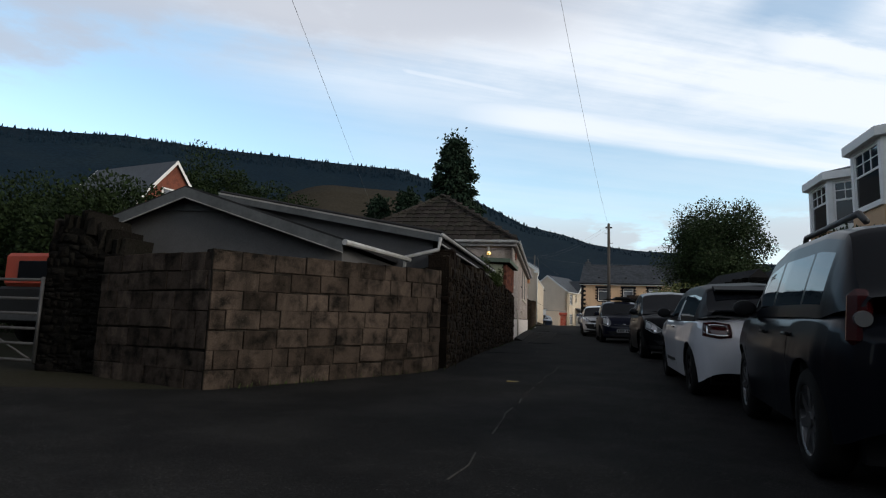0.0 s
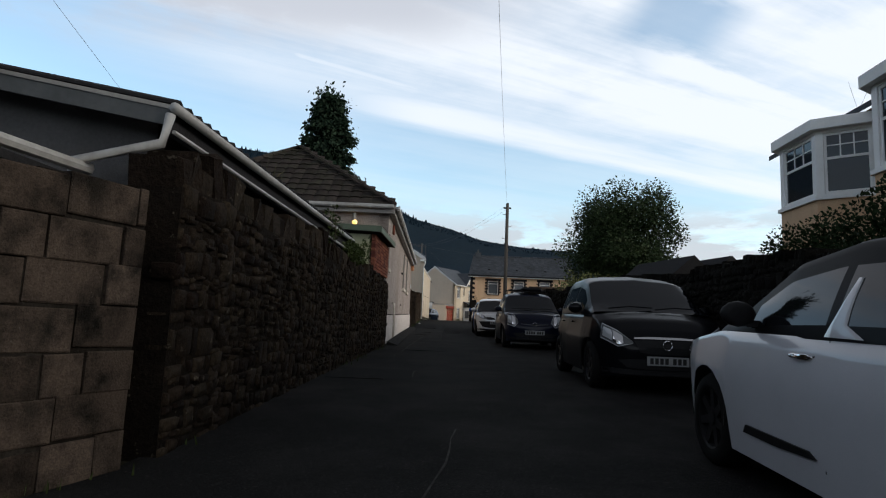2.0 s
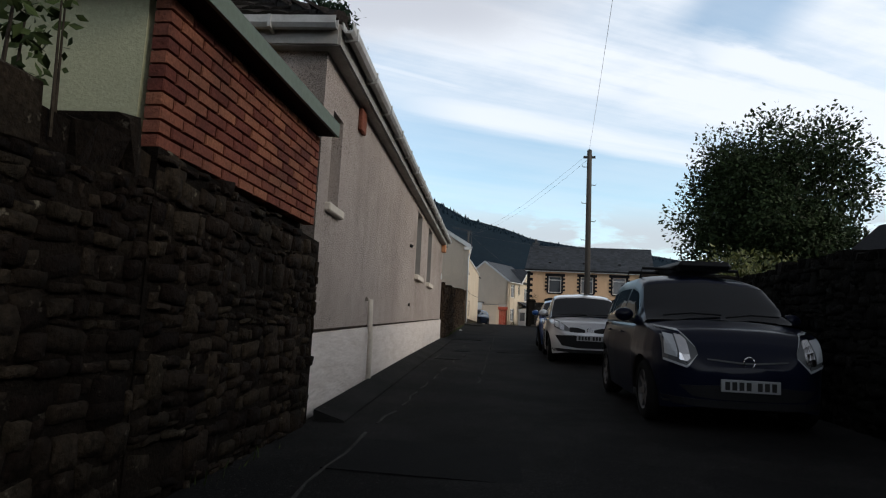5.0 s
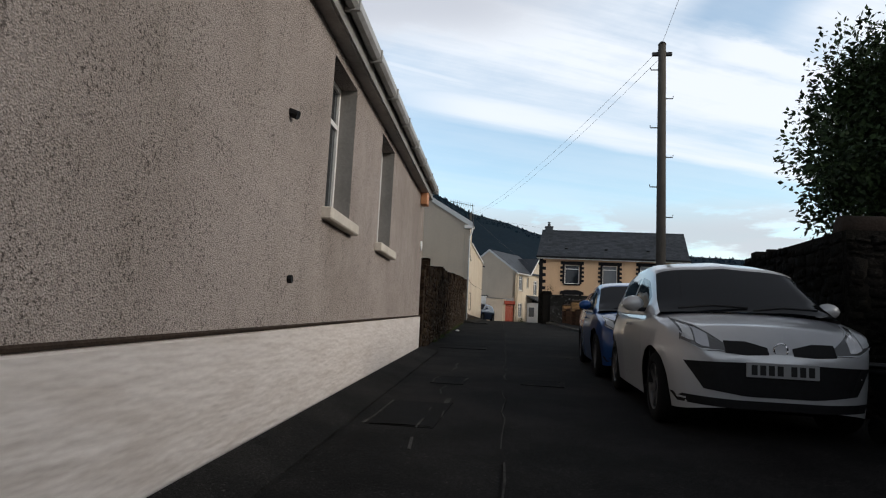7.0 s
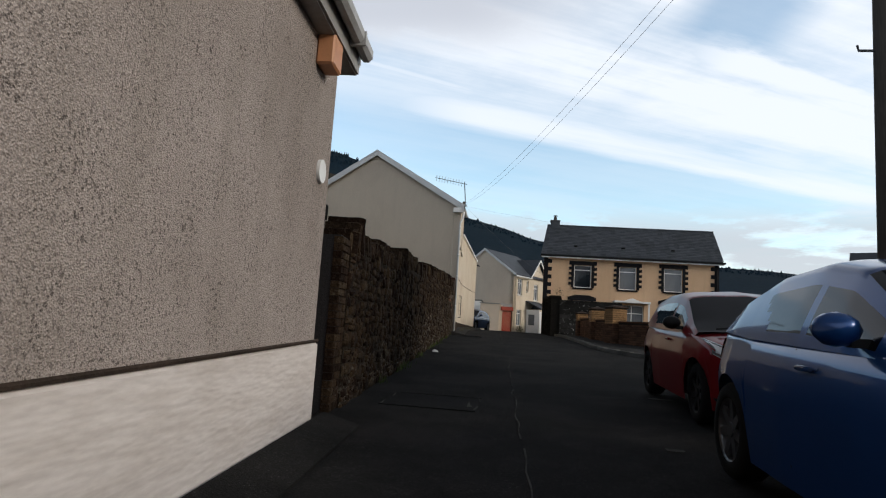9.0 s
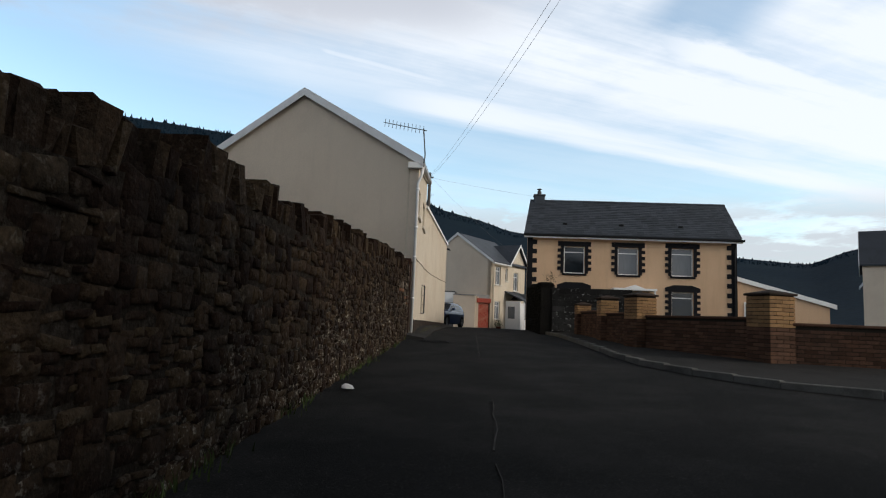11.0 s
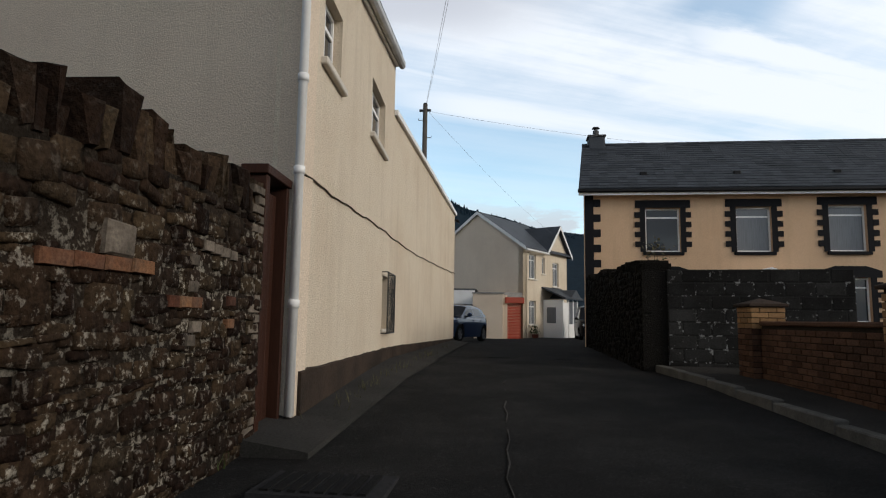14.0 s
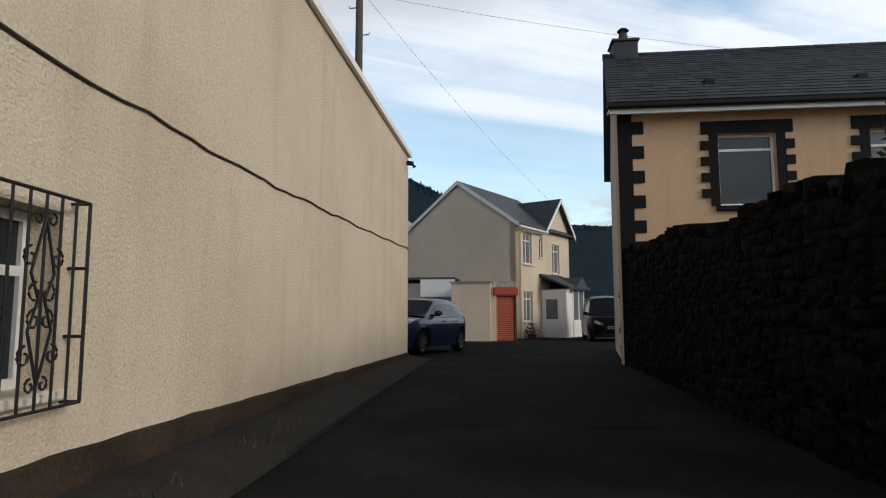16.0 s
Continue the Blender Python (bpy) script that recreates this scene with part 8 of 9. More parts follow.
for x, y, z, rx, ry, hh, nn, sd, lab in ((-1.15, 16.85, 1.90, 0.16, 0.30, 0.62, 150, 41, "young sycamore shoots growing over the wall top"), (-1.2, 20.3, 1.95, 0.14, 0.18, 0.6, 150, 43, "young sycamore shoot on the wall top")):
    shrub(x, y, z, rx, ry, hh, lab, M_LEAF, sd, n=nn, size=0.058, name="sapling")
shrub(-1.12, 18.5, 1.75, 0.16, 0.8, 0.45, "ivy hanging over the coping stones", M_LEAF, 42, n=1500, size=0.055, name="ivy")
shrub(1.75, 63.0, 3.0, 0.35, 0.5, 0.75, "spindly weeds on top of the dark wall", M_DRY, 44, n=70, size=0.07, name="weed_clump")


# ---- walls built of separate pieces ----
def chamfered(seed, cut=0.12, wob=0.07):
    """A unit stone: 1 x 1 x 1 block about its back-face centre, chamfered front, uneven corners; face towards -y."""
    rnd = random.Random(seed)
    j = lambda: rnd.uniform(-wob, wob)  # noqa: E731
    back = [(-0.5, 0.5, -0.5), (0.5, 0.5, -0.5), (0.5, 0.5, 0.5), (-0.5, 0.5, 0.5)]
    mid = [(x * (1 + j() * 0.6), -0.5 + cut * 1.4 + abs(j()) * 0.5, z * (1 + j() * 0.6)) for x, _, z in back]
    fr = [(x * (1 - cut * 1.6) + j() * 0.5, -0.5 + j() * 0.6, z * (1 - cut * 2.0) + j() * 0.5) for x, _, z in back]
    vs = back + mid + fr
    fs = [(3, 2, 1, 0), (8, 9, 10, 11)]
    for a, b in ((0, 4), (4, 8)):
        for k in range(4):
            fs.append((a + k, a + (k + 1) % 4, b + (k + 1) % 4, b + k))
    return vs, fs


def variants(name, mat, count, cut, wob):
    out = []
    for k in range(count):
        vs, fs = chamfered(k * 7 + 1, cut, wob)
        me = bpy.data.meshes.new(name)
        me.from_pydata(vs, [], fs)
        me.materials.append(mat)
        out.append((me, vs, fs))
    return out


def lay(parent, name, m, pieces, kinds, keep=300, near=None):
    """Pieces (x, y, z, sx, sy, sz, turn): the nearest to `near` along x as parts, the others as one joined part."""
    order = sorted(pieces, key=lambda p: abs(p[0] - near)) if near is not None else pieces
    rnd = random.Random(len(pieces))
    for p in order[:keep]:
        me = kinds[rnd.randrange(len(kinds))][0]
        ob = new(name, me)
        ob.parent = parent
        ob.matrix_basis = m @ Matrix.Translation(p[:3]) @ Matrix.Rotation(p[6], 4, "Y") @ Matrix.Diagonal((*p[3:6], 1))
    rest = order[keep:]
    if rest:
        verts, faces = [], []
        for p in rest:
            _, vs, fs = kinds[rnd.randrange(len(kinds))]
            b = len(verts)
            c, s = math.cos(p[6]), math.sin(p[6])
            for x, y, z in vs:
                x, y, z = x * p[3], y * p[4], z * p[5]
                verts.append((p[0] + x * c + z * s, p[1] + y, p[2] - x * s + z * c))
            faces += [tuple(b + i for i in f) for f in fs]
        me = bpy.data.meshes.new(name + "_rest")
        me.from_pydata(verts, [], faces)
        me.materials.append(kinds[0][0].materials[0])
        me.polygons.foreach_set("use_smooth", [kinds[0][0].polygons[0].use_smooth] * len(me.polygons))
        tagged(part(name + "_rest", me, None, parent, at=m), kind="stuff")


def rough_stone(seed):
    """A unit rubble stone: an irregular eight-sided outline, rounded towards the face at -y."""
    rnd = random.Random(seed)
    outline = []
    for k in range(8):
        x, z = ((-0.5, -0.28), (-0.28, -0.5), (0.28, -0.5), (0.5, -0.28), (0.5, 0.28), (0.28, 0.5), (-0.28, 0.5), (-0.5, 0.28))[k]
        sx_, sz_ = (1 if x > 0 else -1), (1 if z > 0 else -1)
        cut = rnd.uniform(0.0, 0.20)
        if abs(x) < 0.4:
            x = sx_ * (0.5 - cut * rnd.uniform(0.5, 1.2))
        else:
            z = sz_ * (0.5 - cut * rnd.uniform(0.5, 1.6))
        outline.append((x * rnd.uniform(0.93, 1.03), z * rnd.uniform(0.90, 1.04)))
    tilt_x, tilt_z = rnd.uniform(-0.07, 0.07), rnd.uniform(-0.07, 0.07)
    vs = [(x, 0.5, z) for x, z in outline]
    vs += [(x, -0.30 + rnd.uniform(-0.04, 0.04), z) for x, z in outline]
    vs += [(x * 0.92 + rnd.uniform(-0.03, 0.03), -0.47 + x * tilt_x + z * tilt_z + rnd.uniform(-0.03, 0.03), z * 0.88 + rnd.uniform(-0.03, 0.03)) for x, z in outline]
    vs.append((rnd.uniform(-0.1, 0.1), -0.5 + rnd.uniform(-0.04, 0.03), rnd.uniform(-0.1, 0.1)))
    fs = []
    for b0 in (0, 8):
        fs += [(b0 + k, b0 + (k + 1) % 8, b0 + 8 + (k + 1) % 8, b0 + 8 + k) for k in range(8)]
    fs += [(16 + k, 16 + (k + 1) % 8, 24) for k in range(8)]
    return vs, fs


def stone_kinds(mat, count, seed):
    out = []
    for k in range(count):
        vs, fs = rough_stone(seed + k * 13)
        me = bpy.data.meshes.new("stone")
        me.from_pydata(vs, [], fs)
        me.polygons.foreach_set("use_smooth", [True] * len(me.polygons))
        me.materials.append(mat)
        out.append((me, vs, fs))
    return out


STONES = stone_kinds(M_STONE, 14, 3)
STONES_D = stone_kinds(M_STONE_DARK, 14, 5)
STONES_N = stone_kinds(M_STONE_SHADED, 14, 7)
COPES = {id(STONES): variants("coping_stone", M_STONE, 8, 0.07, 0.12), id(STONES_D): variants("coping_stone", M_STONE_DARK, 8, 0.07, 0.12), id(STONES_N): variants("coping_stone", M_STONE_SHADED, 8, 0.07, 0.12)}
BLOCKS = variants("block", M_BLOCK, 4, 0.035, 0.015)
BLOCKS_D = variants("block", material("dark_block", (0.019, 0.018, 0.017), 0.9, spots=(0.05, 0.05, 0.048), spot_scale=1.7, stain=0.5, flecks=(0.26, 0.26, 0.25), fleck_scale=9, fleck_at=(0.64, 0.70), grain=50, grain_amount=0.3, bump=0.4, vary=0.35, spec=0.1), 4, 0.05, 0.03)
M_SALT = material("salt_stained_mortar", (0.022, 0.021, 0.020), 0.95, grain=40, grain_amount=0.3, bump=0.4, spec=0.06, flecks=(0.34, 0.34, 0.33), fleck_scale=9, fleck_at=(0.56, 0.62))
BRICKS_R = variants("brick", M_BRICK_RED, 4, 0.05, 0.02)
BRICKS_Y = variants("brick", M_BRICK_YEL, 4, 0.05, 0.02)
BRICKS_B = variants("brick", M_BRICK_BRN, 4, 0.05, 0.02)


def rubble(length, bottom, top, seed, rise=(0.035, 0.14), run=(0.07, 0.24), gap=0.006):
    """Coursed rubble: uneven courses of stones between the two height functions of x."""
    rnd = random.Random(seed)
    out = []
    edge = 0.0
    while edge < length:
        span = min(rnd.uniform(0.5, 1.2), length - edge)
        if length - edge - span < 0.3:
            span = length - edge
        z = min(bottom(edge), bottom(edge + span)) - rnd.uniform(0, 0.06)
        zmax = max(top(edge + span * k / 6) for k in range(7))
        while z < zmax:
            h = rnd.uniform(*rise) * (1.5 if rnd.random() < 0.12 else 1.0)
            x = edge - rnd.uniform(0, 0.14)
            while x < edge + span:
                w = rnd.uniform(*run) * (0.75 + h * 2.5)
                a, b = max(0, x), min(length, x + w)
                zc = z + h / 2
                if b - a > 0.05 and bottom((a + b) / 2) - 0.04 < zc < top((a + b) / 2) - h * 0.3:
                    hh = h * rnd.uniform(0.7, 1.15)
                    big = rnd.random() < 0.10
                    proud = rnd.uniform(0.0, 0.030)
                    out.append(((a + b) / 2, 0.068 - proud, zc + rnd.gauss(0, 0.014), (b - a) - gap, 0.16, hh - gap * 0.6, rnd.gauss(0, 0.085)))
                    if big and h < 0.13:
                        out.append(((a + b) / 2, 0.050, zc + h * 0.4, max(b - a, 0.16), 0.16, h * rnd.uniform(1.6, 2.6), rnd.gauss(0, 0.12)))
                x += w
            z += h
        edge += span
    return out


def copings(length, top, seed, hgt=(0.20, 0.40), wid=(0.05, 0.15), thick=0.42):
    rnd = random.Random(seed)
    out, x = [], 0.0
    while x < length - 0.05:
        w = rnd.uniform(*wid)
        h = rnd.uniform(*hgt) * (0.8 + 0.5 * (noise.noise(Vector((x * 1.3, seed, 0))) + 0.4))
        out.append((x + w / 2, thick / 2 - 0.02, top(x) + h / 2 - 0.03, w - rnd.uniform(0.008, 0.03), thick * rnd.uniform(0.75, 1.05), h, rnd.gauss(0, 0.12)))
        x += w
    return out


def stone_wall(name, a, b, bottom, top, label, kinds, core_mat, seed, near, thick=0.42, cope=True, cope_h=(0.20, 0.40), run=(0.07, 0.24), rise=(0.035, 0.14), gaps=(), cope_w=(0.05, 0.15)):
    m, L = wall_frame(a, b)
    bm = bmesh.new()
    n = 24
    prev = None
    for k in range(n + 1):
        x = L * k / n
        r = [bm.verts.new(p) for p in ((x, -0.008, bottom(x) - 0.3), (x, thick, bottom(x) - 0.3), (x, thick, top(x)), (x, -0.008, top(x)))]
        if prev:
            for i in range(4):
                bm.faces.new((prev[i], prev[(i + 1) % 4], r[(i + 1) % 4], r[i]))
        else:
            bm.faces.new(r)
        prev = r
    bm.faces.new(prev[::-1])
    w = tagged(part(name, bm, core_mat, at=m), label, "wall", kind="structure")
    ident = Matrix.Identity(4)
    stones = [p for p in rubble(L, bottom, top, seed, rise, run) if not any(x0 < p[0] < x1 and z0 < p[2] < z1 for x0, x1, z0, z1 in gaps)]
    lay(w, "stone", ident, stones, kinds, 280, near)
    if cope:
        lay(w, "coping_stone", ident, copings(L, top, seed + 5, hgt=cope_h, wid=cope_w, thick=thick), COPES[id(kinds)], 250, near)
    return w


# block wall by the yard: a dark return, a long face, and a bend into the lane
BLOCK_H = 0.243


def block_run(pts, z_at, name, label, tag):
    """A wall of staggered blocks, seven courses high, along a bent line of (x, y) points."""
    rnd = random.Random(4 + tag)
    legs = [wall_frame(a, b) for a, b in zip(pts, pts[1:])]
    ends = [0.0]
    for _, leg in legs:
        ends.append(ends[-1] + leg)
    bm = bmesh.new()
    for (m, leg), a in zip(legs, ends):
        box(bm, (0, 0.014, -0.75), (leg, 0.2, z_at(a + leg / 2) + 7 * BLOCK_H - 0.02), m)
    w = tagged(part(name, bm, M_JOINT), label, "wall", kind="structure")
    def at(d):
        for (p, q), (_, leg), a in zip(zip(pts, pts[1:]), legs, ends):
            if d <= a + leg + 1e-6:
                f = (d - a) / leg
                return (p[0] + (q[0] - p[0]) * f, p[1] + (q[1] - p[1]) * f)
        return pts[-1]

    for c in range(-1, 7):
        x = -0.23 * (c % 2) - rnd.uniform(0, 0.1)
        while x < ends[-1]:
            wd = 0.46 if rnd.random() < 0.8 else 0.46 * rnd.uniform(0.5, 0.8)
            p, q = max(0.0, x), min(ends[-1], x + wd)
            x += wd
            if q - p < 0.05:
                continue
            m, leg = wall_frame(at(p), at(q))
            mid = (p + q) / 2
            z = z_at(mid) + (c + 0.5) * BLOCK_H + 0.010 * math.sin(1.7 * mid + 2.1 * c) + rnd.uniform(-0.004, 0.004)
            ob = new("block", BLOCKS[rnd.randrange(len(BLOCKS))][0])
            ob.parent = w
            ob.matrix_basis = m @ Matrix.Translation((leg / 2, 0.050 - rnd.uniform(0, 0.016), z)) @ Matrix.Rotation(rnd.gauss(0, 0.008), 4, "Y") @ Matrix.Diagonal((leg - rnd.uniform(0.006, 0.022), 0.1, BLOCK_H - rnd.uniform(0.008, 0.018), 1))
    return w


def block_wall():
    total = 4.3
    block_run([(-3.10, 7.92), (-1.62, 10.18), (-1.28, 10.82), (-1.06, 11.48)], lambda x: -0.32 + 0.15 * x / total, "wall_blocks", "rough grey-brown concrete block wall at the yard corner", 0)
    block_run([(-5.3, 8.62), (-3.12, 7.94)], lambda x: -0.32, "wall_return", "dark weathered return of the concrete block wall", 3)


block_wall()
stone_wall("wall_pier", (-6.5, 8.85), (-5.2, 8.85), lambda x: -0.5, lambda x: 1.62 + 0.22 * math.sin(x * 4), "ruinous dark stone pier beside the yard gate", STONES_D, M_STONE_DARK, 3, 0.7, thick=0.7)
stone_wall("wall_lane_near", (-1.0, 11.75), (-1.12, 21.0), lambda x: g(11.75 + x) - 0.05, lambda x: 1.61 + 0.014 * x + 0.03 * math.sin(x * 2.1), "dark rubble stone wall, shade in its colour, with upright coping stones", STONES_N, M_LIME_SHADED, 11, 5.0, cope_h=(0.17, 0.36), cope_w=(0.10, 0.34))
stone_wall("wall_lane_end", (-1.11, 21.0), (-1.12, 23.5), lambda x: g(21 + x) - 0.05, lambda x: 1.92 - 0.05 * x, "rubble stone base of the outhouse wall", STONES_N, M_LIME_SHADED, 12, 1.0, cope=False)
stone_wall("wall_lane_far", (-1.945, 39.03), (-2.68, 55.82), lambda x: g(39.1 + x) - 0.05, lambda x: 2.16 + 0.89 * min(x, 13.2) / 16.6 + 0.04 * math.sin(x * 1.7), "long rubble stone wall with upright coping stones", STONES, M_LIME, 13, 13.6, cope_h=(0.17, 0.34), gaps=((14.58, 14.88, 2.40, 2.58), (14.76, 14.90, 2.02, 2.20)))
m_, L_ = wall_frame((-1.945, 39.03), (-2.68, 55.82))
pier = thing("stone_pier", "narrow pier of squared brown stones ending the wall", "pier", wall_frame((-1.925, 38.70), (-1.945, 39.1))[0])
part("core", boxed((0.01, 0.03, 0.4), (0.31, 0.4, 2.3)), M_FELT, pier)
out = []
for c in range(25):
    xs = (0.0, 0.215, 0.32) if c % 2 else (0.0, 0.105, 0.32)
    for a, b in zip(xs, xs[1:]):
        out.append(((a + b) / 2, 0.05, 0.5 + 0.073 * c, b - a - 0.008, 0.09, 0.068, 0))
lay(pier, "squared_stone", Matrix.Identity(4), out, variants("squared_stone", M_STONE, 5, 0.07, 0.06))
# squared end stones of the long wall beside the brown gate, and bricks let into it
out = []
for c in range(26):
    wq = 0.20 if c % 2 else 0.11
    out.append((L_ - wq / 2, 0.028, 1.22 + 0.074 * c, wq - 0.012, 0.1, 0.062, 0))
QUOINS = variants("quoin", material("pale_quoin_stone", (0.15, 0.125, 0.10), 0.9, spots=(0.05, 0.042, 0.035), spot_scale=5.0, stain=0.9, grain=50, grain_amount=0.25, bump=0.4, vary=0.35, spec=0.1), 4, 0.06, 0.04)
wf = bpy.data.objects["wall_lane_far"]
lay(wf, "quoin", Matrix.Identity(4), out, QUOINS)
M_OLD_BRICK = material("old_orange_brick", (0.14, 0.064, 0.036), 0.9, spots=(0.09, 0.055, 0.04), spot_scale=6.0, stain=0.9, grain=50, grain_amount=0.3, bump=0.5, vary=0.45, vary_hue=0.012, spec=0.08)
BRICKS_O = variants("brick", M_OLD_BRICK, 4, 0.06, 0.04)
out = [(14.63 + 0.2 * k, 0.002, 2.35 + 0.004 * k, 0.185, 0.11, 0.07, 0.02 * (k % 2)) for k in range(4)]
out += [(15.54 + 0.13 * k, 0.004, 2.20, 0.118, 0.1, 0.066, 0) for k in range(3)] + [(16.22 + 0.05 * (k % 2), 0.004, 2.0 + 0.074 * k, 0.1, 0.1, 0.064, 0) for k in (1, 3)]
lay(wf, "brick", Matrix.Identity(4), out, BRICKS_O)
out = [(15.92 + 0.115 * k, 0.004, 2.55 - 0.008 * k, 0.105, 0.1, 0.066, 0) for k in range(4)] + [(15.75 + 0.06 * (k % 2), 0.004, 1.98 + 0.078 * k, 0.1, 0.1, 0.066, 0) for k in (0, 1, 4, 6)]
out += [(15.02, 0.0, 2.475, 0.21, 0.12, 0.16, 0.03)]
lay(wf, "squared_stone", Matrix.Identity(4), out, QUOINS)
# brick corner of the outhouse
out = []
mo, Lo = wall_frame((-1.115, 21.0), (-1.12, 23.35))
for c in range(11):
    x = -0.11 * (c % 2)
    while x < Lo:
        a, b = max(0, x), min(Lo, x + 0.22)
        if b - a > 0.04:
            out.append(((a + b) / 2, 0.045, 1.92 + 0.073 * c + 0.036, b - a - 0.011, 0.09, 0.062, 0))
        x += 0.225
lay(outhouse_ob, "brick", mo, out, BRICKS_R)

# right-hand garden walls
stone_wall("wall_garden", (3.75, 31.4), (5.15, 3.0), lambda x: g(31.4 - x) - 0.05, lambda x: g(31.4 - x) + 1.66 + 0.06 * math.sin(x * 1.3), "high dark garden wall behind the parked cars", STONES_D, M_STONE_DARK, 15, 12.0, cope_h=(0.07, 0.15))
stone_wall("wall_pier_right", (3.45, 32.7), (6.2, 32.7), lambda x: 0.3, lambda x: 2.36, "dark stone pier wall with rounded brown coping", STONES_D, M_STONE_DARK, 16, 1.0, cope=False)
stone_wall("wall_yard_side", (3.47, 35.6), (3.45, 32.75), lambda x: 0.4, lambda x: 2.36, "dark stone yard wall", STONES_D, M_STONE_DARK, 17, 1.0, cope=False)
cop = thing("coping", "rounded reddish-brown coping along the dark pier", "coping")
for k in range(3):
    part("coping_piece", tubed([(3.50 + 0.93 * k, 32.92, 2.40), (4.42 + 0.93 * k, 32.92, 2.40)], 0.15, 14), M_BASE, cop, smooth=True)

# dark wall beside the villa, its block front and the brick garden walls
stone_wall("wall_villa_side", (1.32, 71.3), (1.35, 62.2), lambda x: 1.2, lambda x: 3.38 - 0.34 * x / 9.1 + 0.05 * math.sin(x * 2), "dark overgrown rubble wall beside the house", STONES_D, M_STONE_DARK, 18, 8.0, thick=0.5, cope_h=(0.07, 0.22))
mb, Lb = wall_frame((1.75, 62.15), (4.55, 61.83))
wb = tagged(part("wall_villa_front", boxed((0, 0.0, 1.0), (Lb, 0.22, 3.02), mb), M_SALT), "dark block wall stained with white salts", "wall", kind="structure")
out = []
rb = random.Random(12)
for c in range(8):
    x = -0.22 * (c % 2)
    while x < Lb:
        a, b = max(0, x), min(Lb, x + 0.45)
        if b - a > 0.06:
            out.append(((a + b) / 2, 0.045, 1.25 + 0.222 * c + 0.11, b - a - 0.014, 0.1, 0.205, 0))
        x += 0.45
lay(wb, "block", mb, out, BLOCKS_D)


def brick_pier(x, y, w, z0, z1, kinds, label, turn=0.0):
    t = thing("brick_pier", label, "pier", pose(x, y, 0, 0, 0, turn), group="brick garden piers")
    split = z0 + 0.70
    part("core", boxed((-w / 2 + 0.02, -w / 2 + 0.02, z0 - 0.3), (w / 2 - 0.02, w / 2 - 0.02, z1)), M_MORTAR, t)
    out = []
    n = int((z1 - z0) / 0.075)
    for face in range(4):
        m = Matrix.Rotation(face * math.pi / 2, 4, "Z") @ Matrix.Translation((-w / 2, -w / 2, 0))
        rows = []
        for c in range(n):
            xs = [0.0, w / 2, w] if c % 2 else [0.0, w / 4, 3 * w / 4, w]
            for a, b in zip(xs, xs[1:]):
                rows.append(((a + b) / 2, 0.03, z0 + 0.075 * (c + 0.5), b - a - 0.01, 0.06, 0.065, 0))
        lay(t, "brick", m, [r for r in rows if r[2] > split], kinds)
        lay(t, "brick", m, [r for r in rows if r[2] <= split], BRICKS_B)
    bm = bmesh.new()
    e = w / 2 + 0.035
    box(bm, (-e, -e, z1), (e, e, z1 + 0.045), bevel=0.01)
    part("cap", bm, M_BASE, t, "weathered brown capping slab")
    bm = bmesh.new()
    foot = [bm.verts.new((x_, y_, z1 + 0.046)) for x_, y_ in ((-e + 0.02, -e + 0.02), (e - 0.02, -e + 0.02), (e - 0.02, e - 0.02), (-e + 0.02, e - 0.02))]
    peak = bm.verts.new((0, 0, z1 + 0.125))
    bm.faces.new(foot[::-1])
    for q in range(4):
        bm.faces.new((foot[q], foot[(q + 1) % 4], peak))
    part("cap_top", bm, M_BASE, t)
    return t


PIERS = [(2.62, 60.5, 0.46, 2.36), (2.85, 57.3, 0.5, 2.46), (3.22, 55.0, 0.56, 2.46), (4.98, 52.0, 0.6, 2.42)]
for k, (x, y, w, zt) in enumerate(PIERS):
    brick_pier(x, y, w, g(y) + 0.08, zt, BRICKS_Y, "buff brick garden pier with a low pointed cap", 4.0 if k < 2 else 20.0)
for (ax, ay, aw, _), (bx, by, bw, _) in zip(PIERS, PIERS[1:] + [(10.5, 50.9, 0.4, 2)]):
    d = Vector((bx - ax, by - ay)).normalized()
    a, b = (ax + d.x * aw * 0.52, ay + d.y * aw * 0.52), (bx - d.x * bw * 0.52, by - d.y * bw * 0.52)
    m, L = wall_frame(b, a)
    zb, zt = min(g(ay), g(by)) + 0.02, max(g(ay), g(by)) + 0.80
    wl = tagged(part("wall_garden_brick", boxed((0, -0.10, zb - 0.2), (L, 0.10, zt), m), M_MORTAR), "low brown brick garden wall along the footway", "wall", kind="structure")
    for face in (0, 1):
        mm = m @ (Matrix.Translation((0, -0.115, 0)) if face == 0 else Matrix.Translation((L, 0.115, 0)) @ Matrix.Rotation(math.pi, 4, "Z"))
        rows = []
        for c in range(int((zt - zb) / 0.075)):
            x = -0.1125 * (c % 2)
            while x < L:
                p, q = max(0, x), min(L, x + 0.225)
                if q - p > 0.05:
                    rows.append(((p + q) / 2, 0.03, zb + 0.075 * (c + 0.5), q - p - 0.01, 0.06, 0.065, 0))
                x += 0.225
        lay(wl, "brick", mm, rows, BRICKS_B, keep=120 if face else 180)
    part("coping", boxed((0, -0.14, zt), (L, 0.14, zt + 0.06), m, bevel=0.015), M_BRICK_BRN, wl)


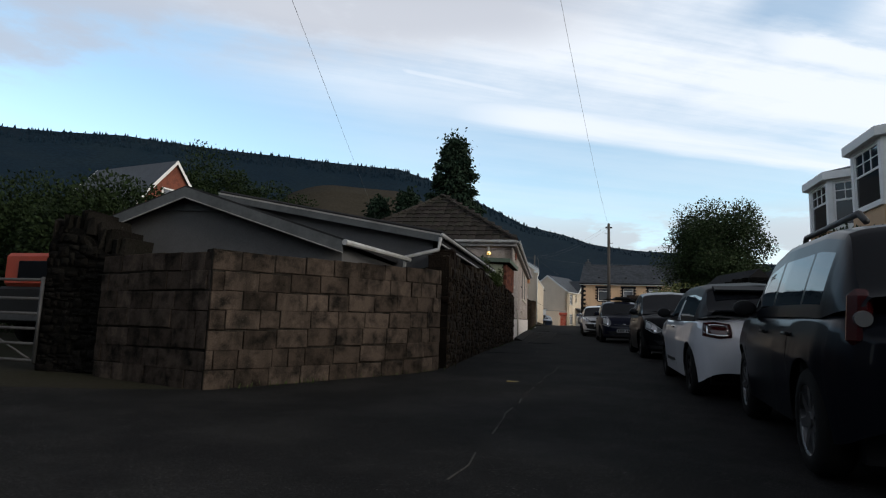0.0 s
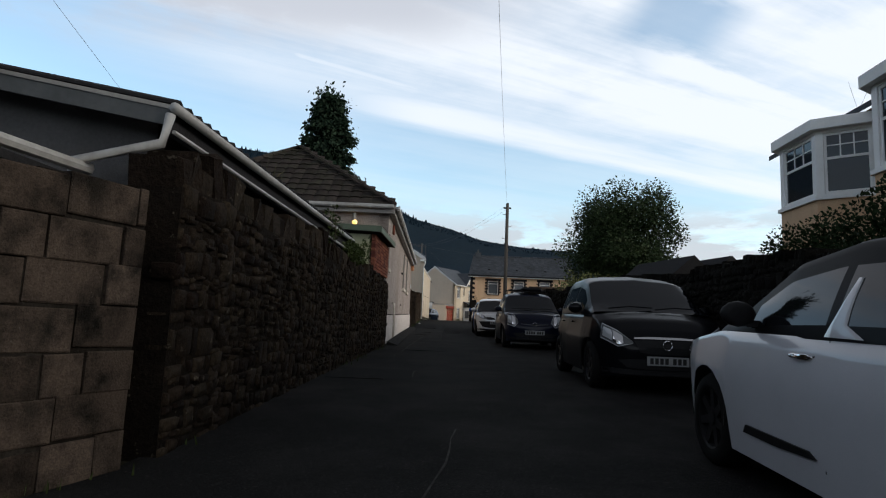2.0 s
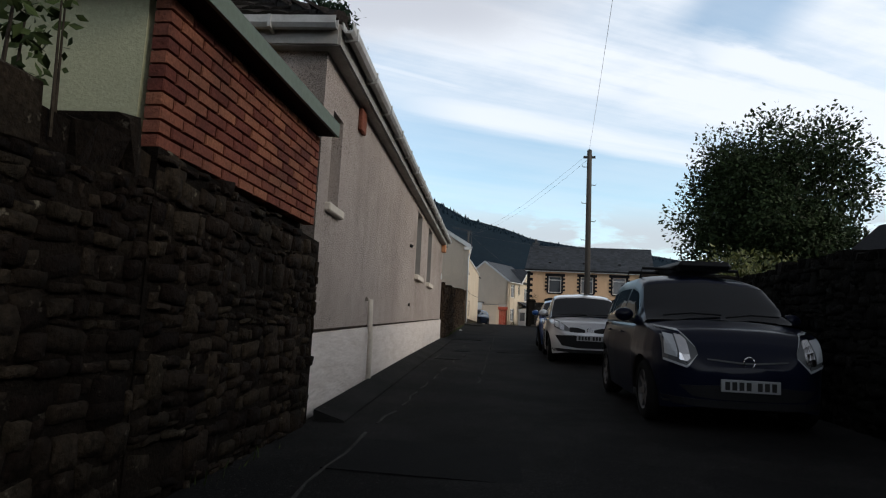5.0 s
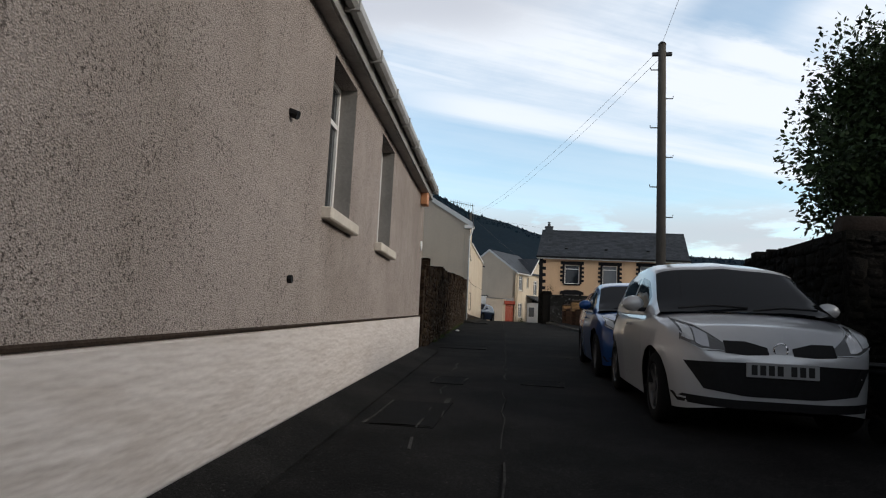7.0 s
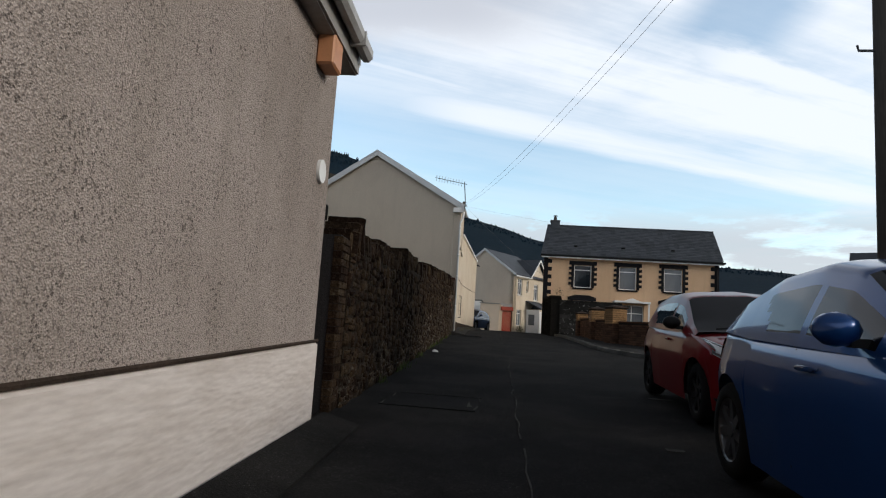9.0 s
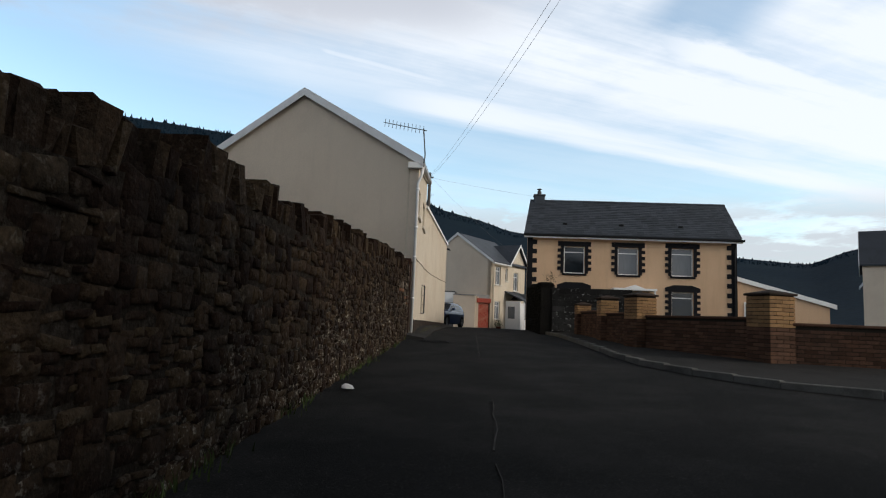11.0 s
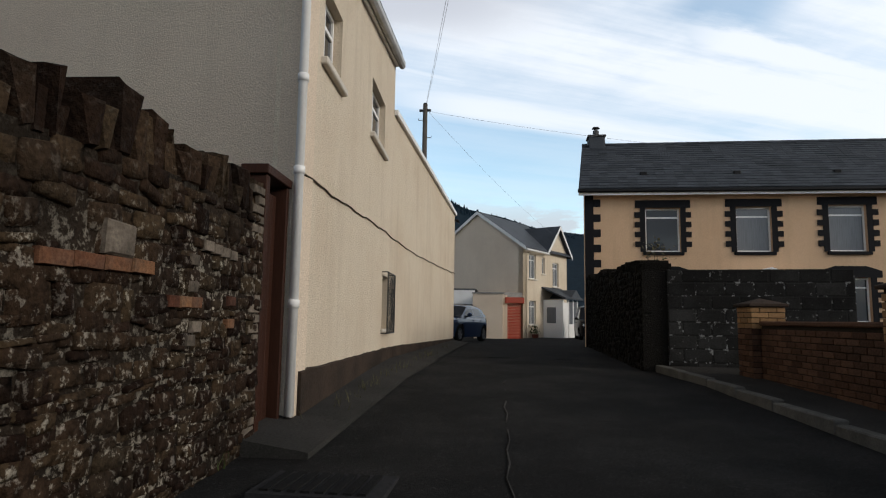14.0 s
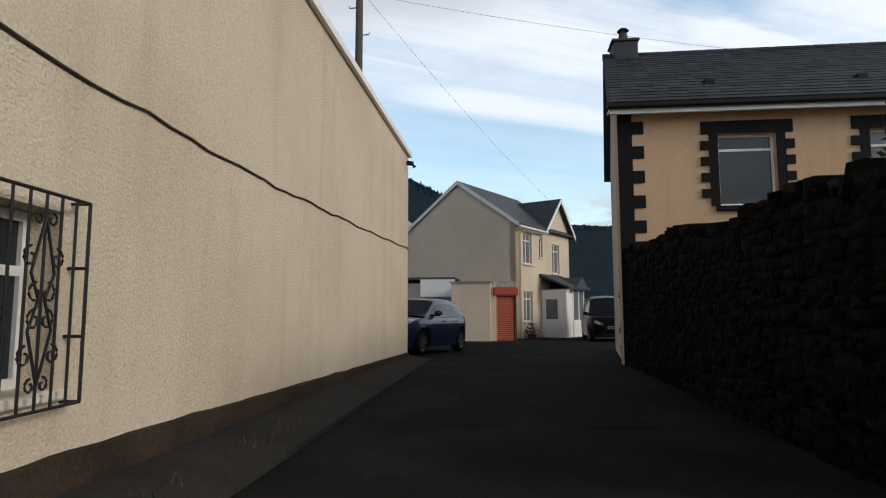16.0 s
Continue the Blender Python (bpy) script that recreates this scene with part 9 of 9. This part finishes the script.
# roof tiles and slates
def tiled(parent, m, name, corners, nu, nv, mat, thick, keep, lap=1.25, wob=0.006, seed=2, curve=0.0):
    """Overlapping tiles on a sloping quad or triangle: corners (eave left, eave right, ridge right, ridge left)."""
    e0, e1, r1, r0 = [Vector(c) for c in corners]
    nrm = (e1 - e0).cross(r0 - e0 if (r0 - e0).length > 0.01 else r1 - e0).normalized()
    if nrm.z < 0:
        nrm = -nrm
    rnd = random.Random(seed)
    cells = []
    for j in range(nv):
        a, b = e0.lerp(r0, j / nv), e1.lerp(r1, j / nv)
        L = (b - a).length
        n = max(1, round(nu * L / (e1 - e0).length))
        for i in range(n):
            off = 0.5 if j % 2 else 0.0
            cells.append((j, i, a, b, n, off))
    up = ((r0 + r1) / 2 - (e0 + e1) / 2)
    step = up.length / nv
    upn = up.normalized()
    un = (e1 - e0).normalized()
    tw = (e1 - e0).length / nu
    vs, fs = [], []
    prof = [(-0.5, 0.0), (-0.2, curve), (0.2, curve), (0.5, 0.0)] if curve else [(-0.5, 0.0), (0.5, 0.0)]
    nseg = len(prof)
    for v0, lift in ((0.0, thick * 1.6), (lap, 0.1 * thick)):
        for u, c in prof:
            vs.append((u * 0.97, v0, lift + c, 1))
        for u, c in prof:
            vs.append((u * 0.97, v0, lift + c - thick, 1))
    k = nseg
    for s in range(nseg - 1):
        fs.append((s, s + 1, 2 * k + s + 1, 2 * k + s))
        fs.append((s, k + s, k + s + 1, s + 1))
    fs.append((0, 2 * k, 3 * k, k))
    fs.append((k - 1, 2 * k - 1, 4 * k - 1, 3 * k - 1))
    me = bpy.data.meshes.new(name)
    me.from_pydata([(u * tw, v * step, w) for u, v, w, _ in vs], [], fs)
    me.materials.append(mat)
    basis = Matrix((un, upn, nrm)).transposed().to_4x4()
    joined_v, joined_f = [], []
    for q, (j, i, a, b, n, off) in enumerate(cells):
        c = a.lerp(b, min(1.0, (i + 0.5) / n)) + nrm * rnd.uniform(0.004, 0.004 + wob)
        mm = Matrix.Translation(c) @ basis @ Matrix.Rotation(rnd.gauss(0, 0.008), 4, "Z")
        if q < keep:
            ob = new(name, me)
            ob.parent = parent
            ob.matrix_basis = m @ mm
        else:
            base = len(joined_v)
            joined_v += [tuple(mm @ v.co) for v in me.vertices]
            joined_f += [tuple(base + x for x in f) for f in fs]
    if joined_v:
        jm = bpy.data.meshes.new(name + "_rest")
        jm.from_pydata(joined_v, [], joined_f)
        jm.materials.append(mat)
        tagged(part(name + "_rest", jm, None, parent, at=m), kind="stuff")


ID = Matrix.Identity(4)
tiled(bung_roof, ID, "tile", (BE[3], BE[0], BR0, BR0), 22, 11, M_TILE, 0.03, 260, curve=0.02)
tiled(bung_roof, ID, "tile", (BE[0], BE[1], BR1, BR0), 46, 11, M_TILE, 0.03, 0, curve=0.02, seed=5)
yb_ = TY + VDEP / 2
tiled(villa_roof, ID, "slate", ((TX0 - 0.18, TY - 0.32, TEZ + 0.05), (TX1 + 0.18, TY - 0.32, TEZ + 0.05), (TX1 + 0.18 + 0.145 * VDEP / 2, yb_, VRZ + 0.09), (TX0 - 0.18 + 0.145 * VDEP / 2, yb_, VRZ + 0.09)), 36, 19, M_SLATE, 0.012, 300, wob=0.004, seed=6)
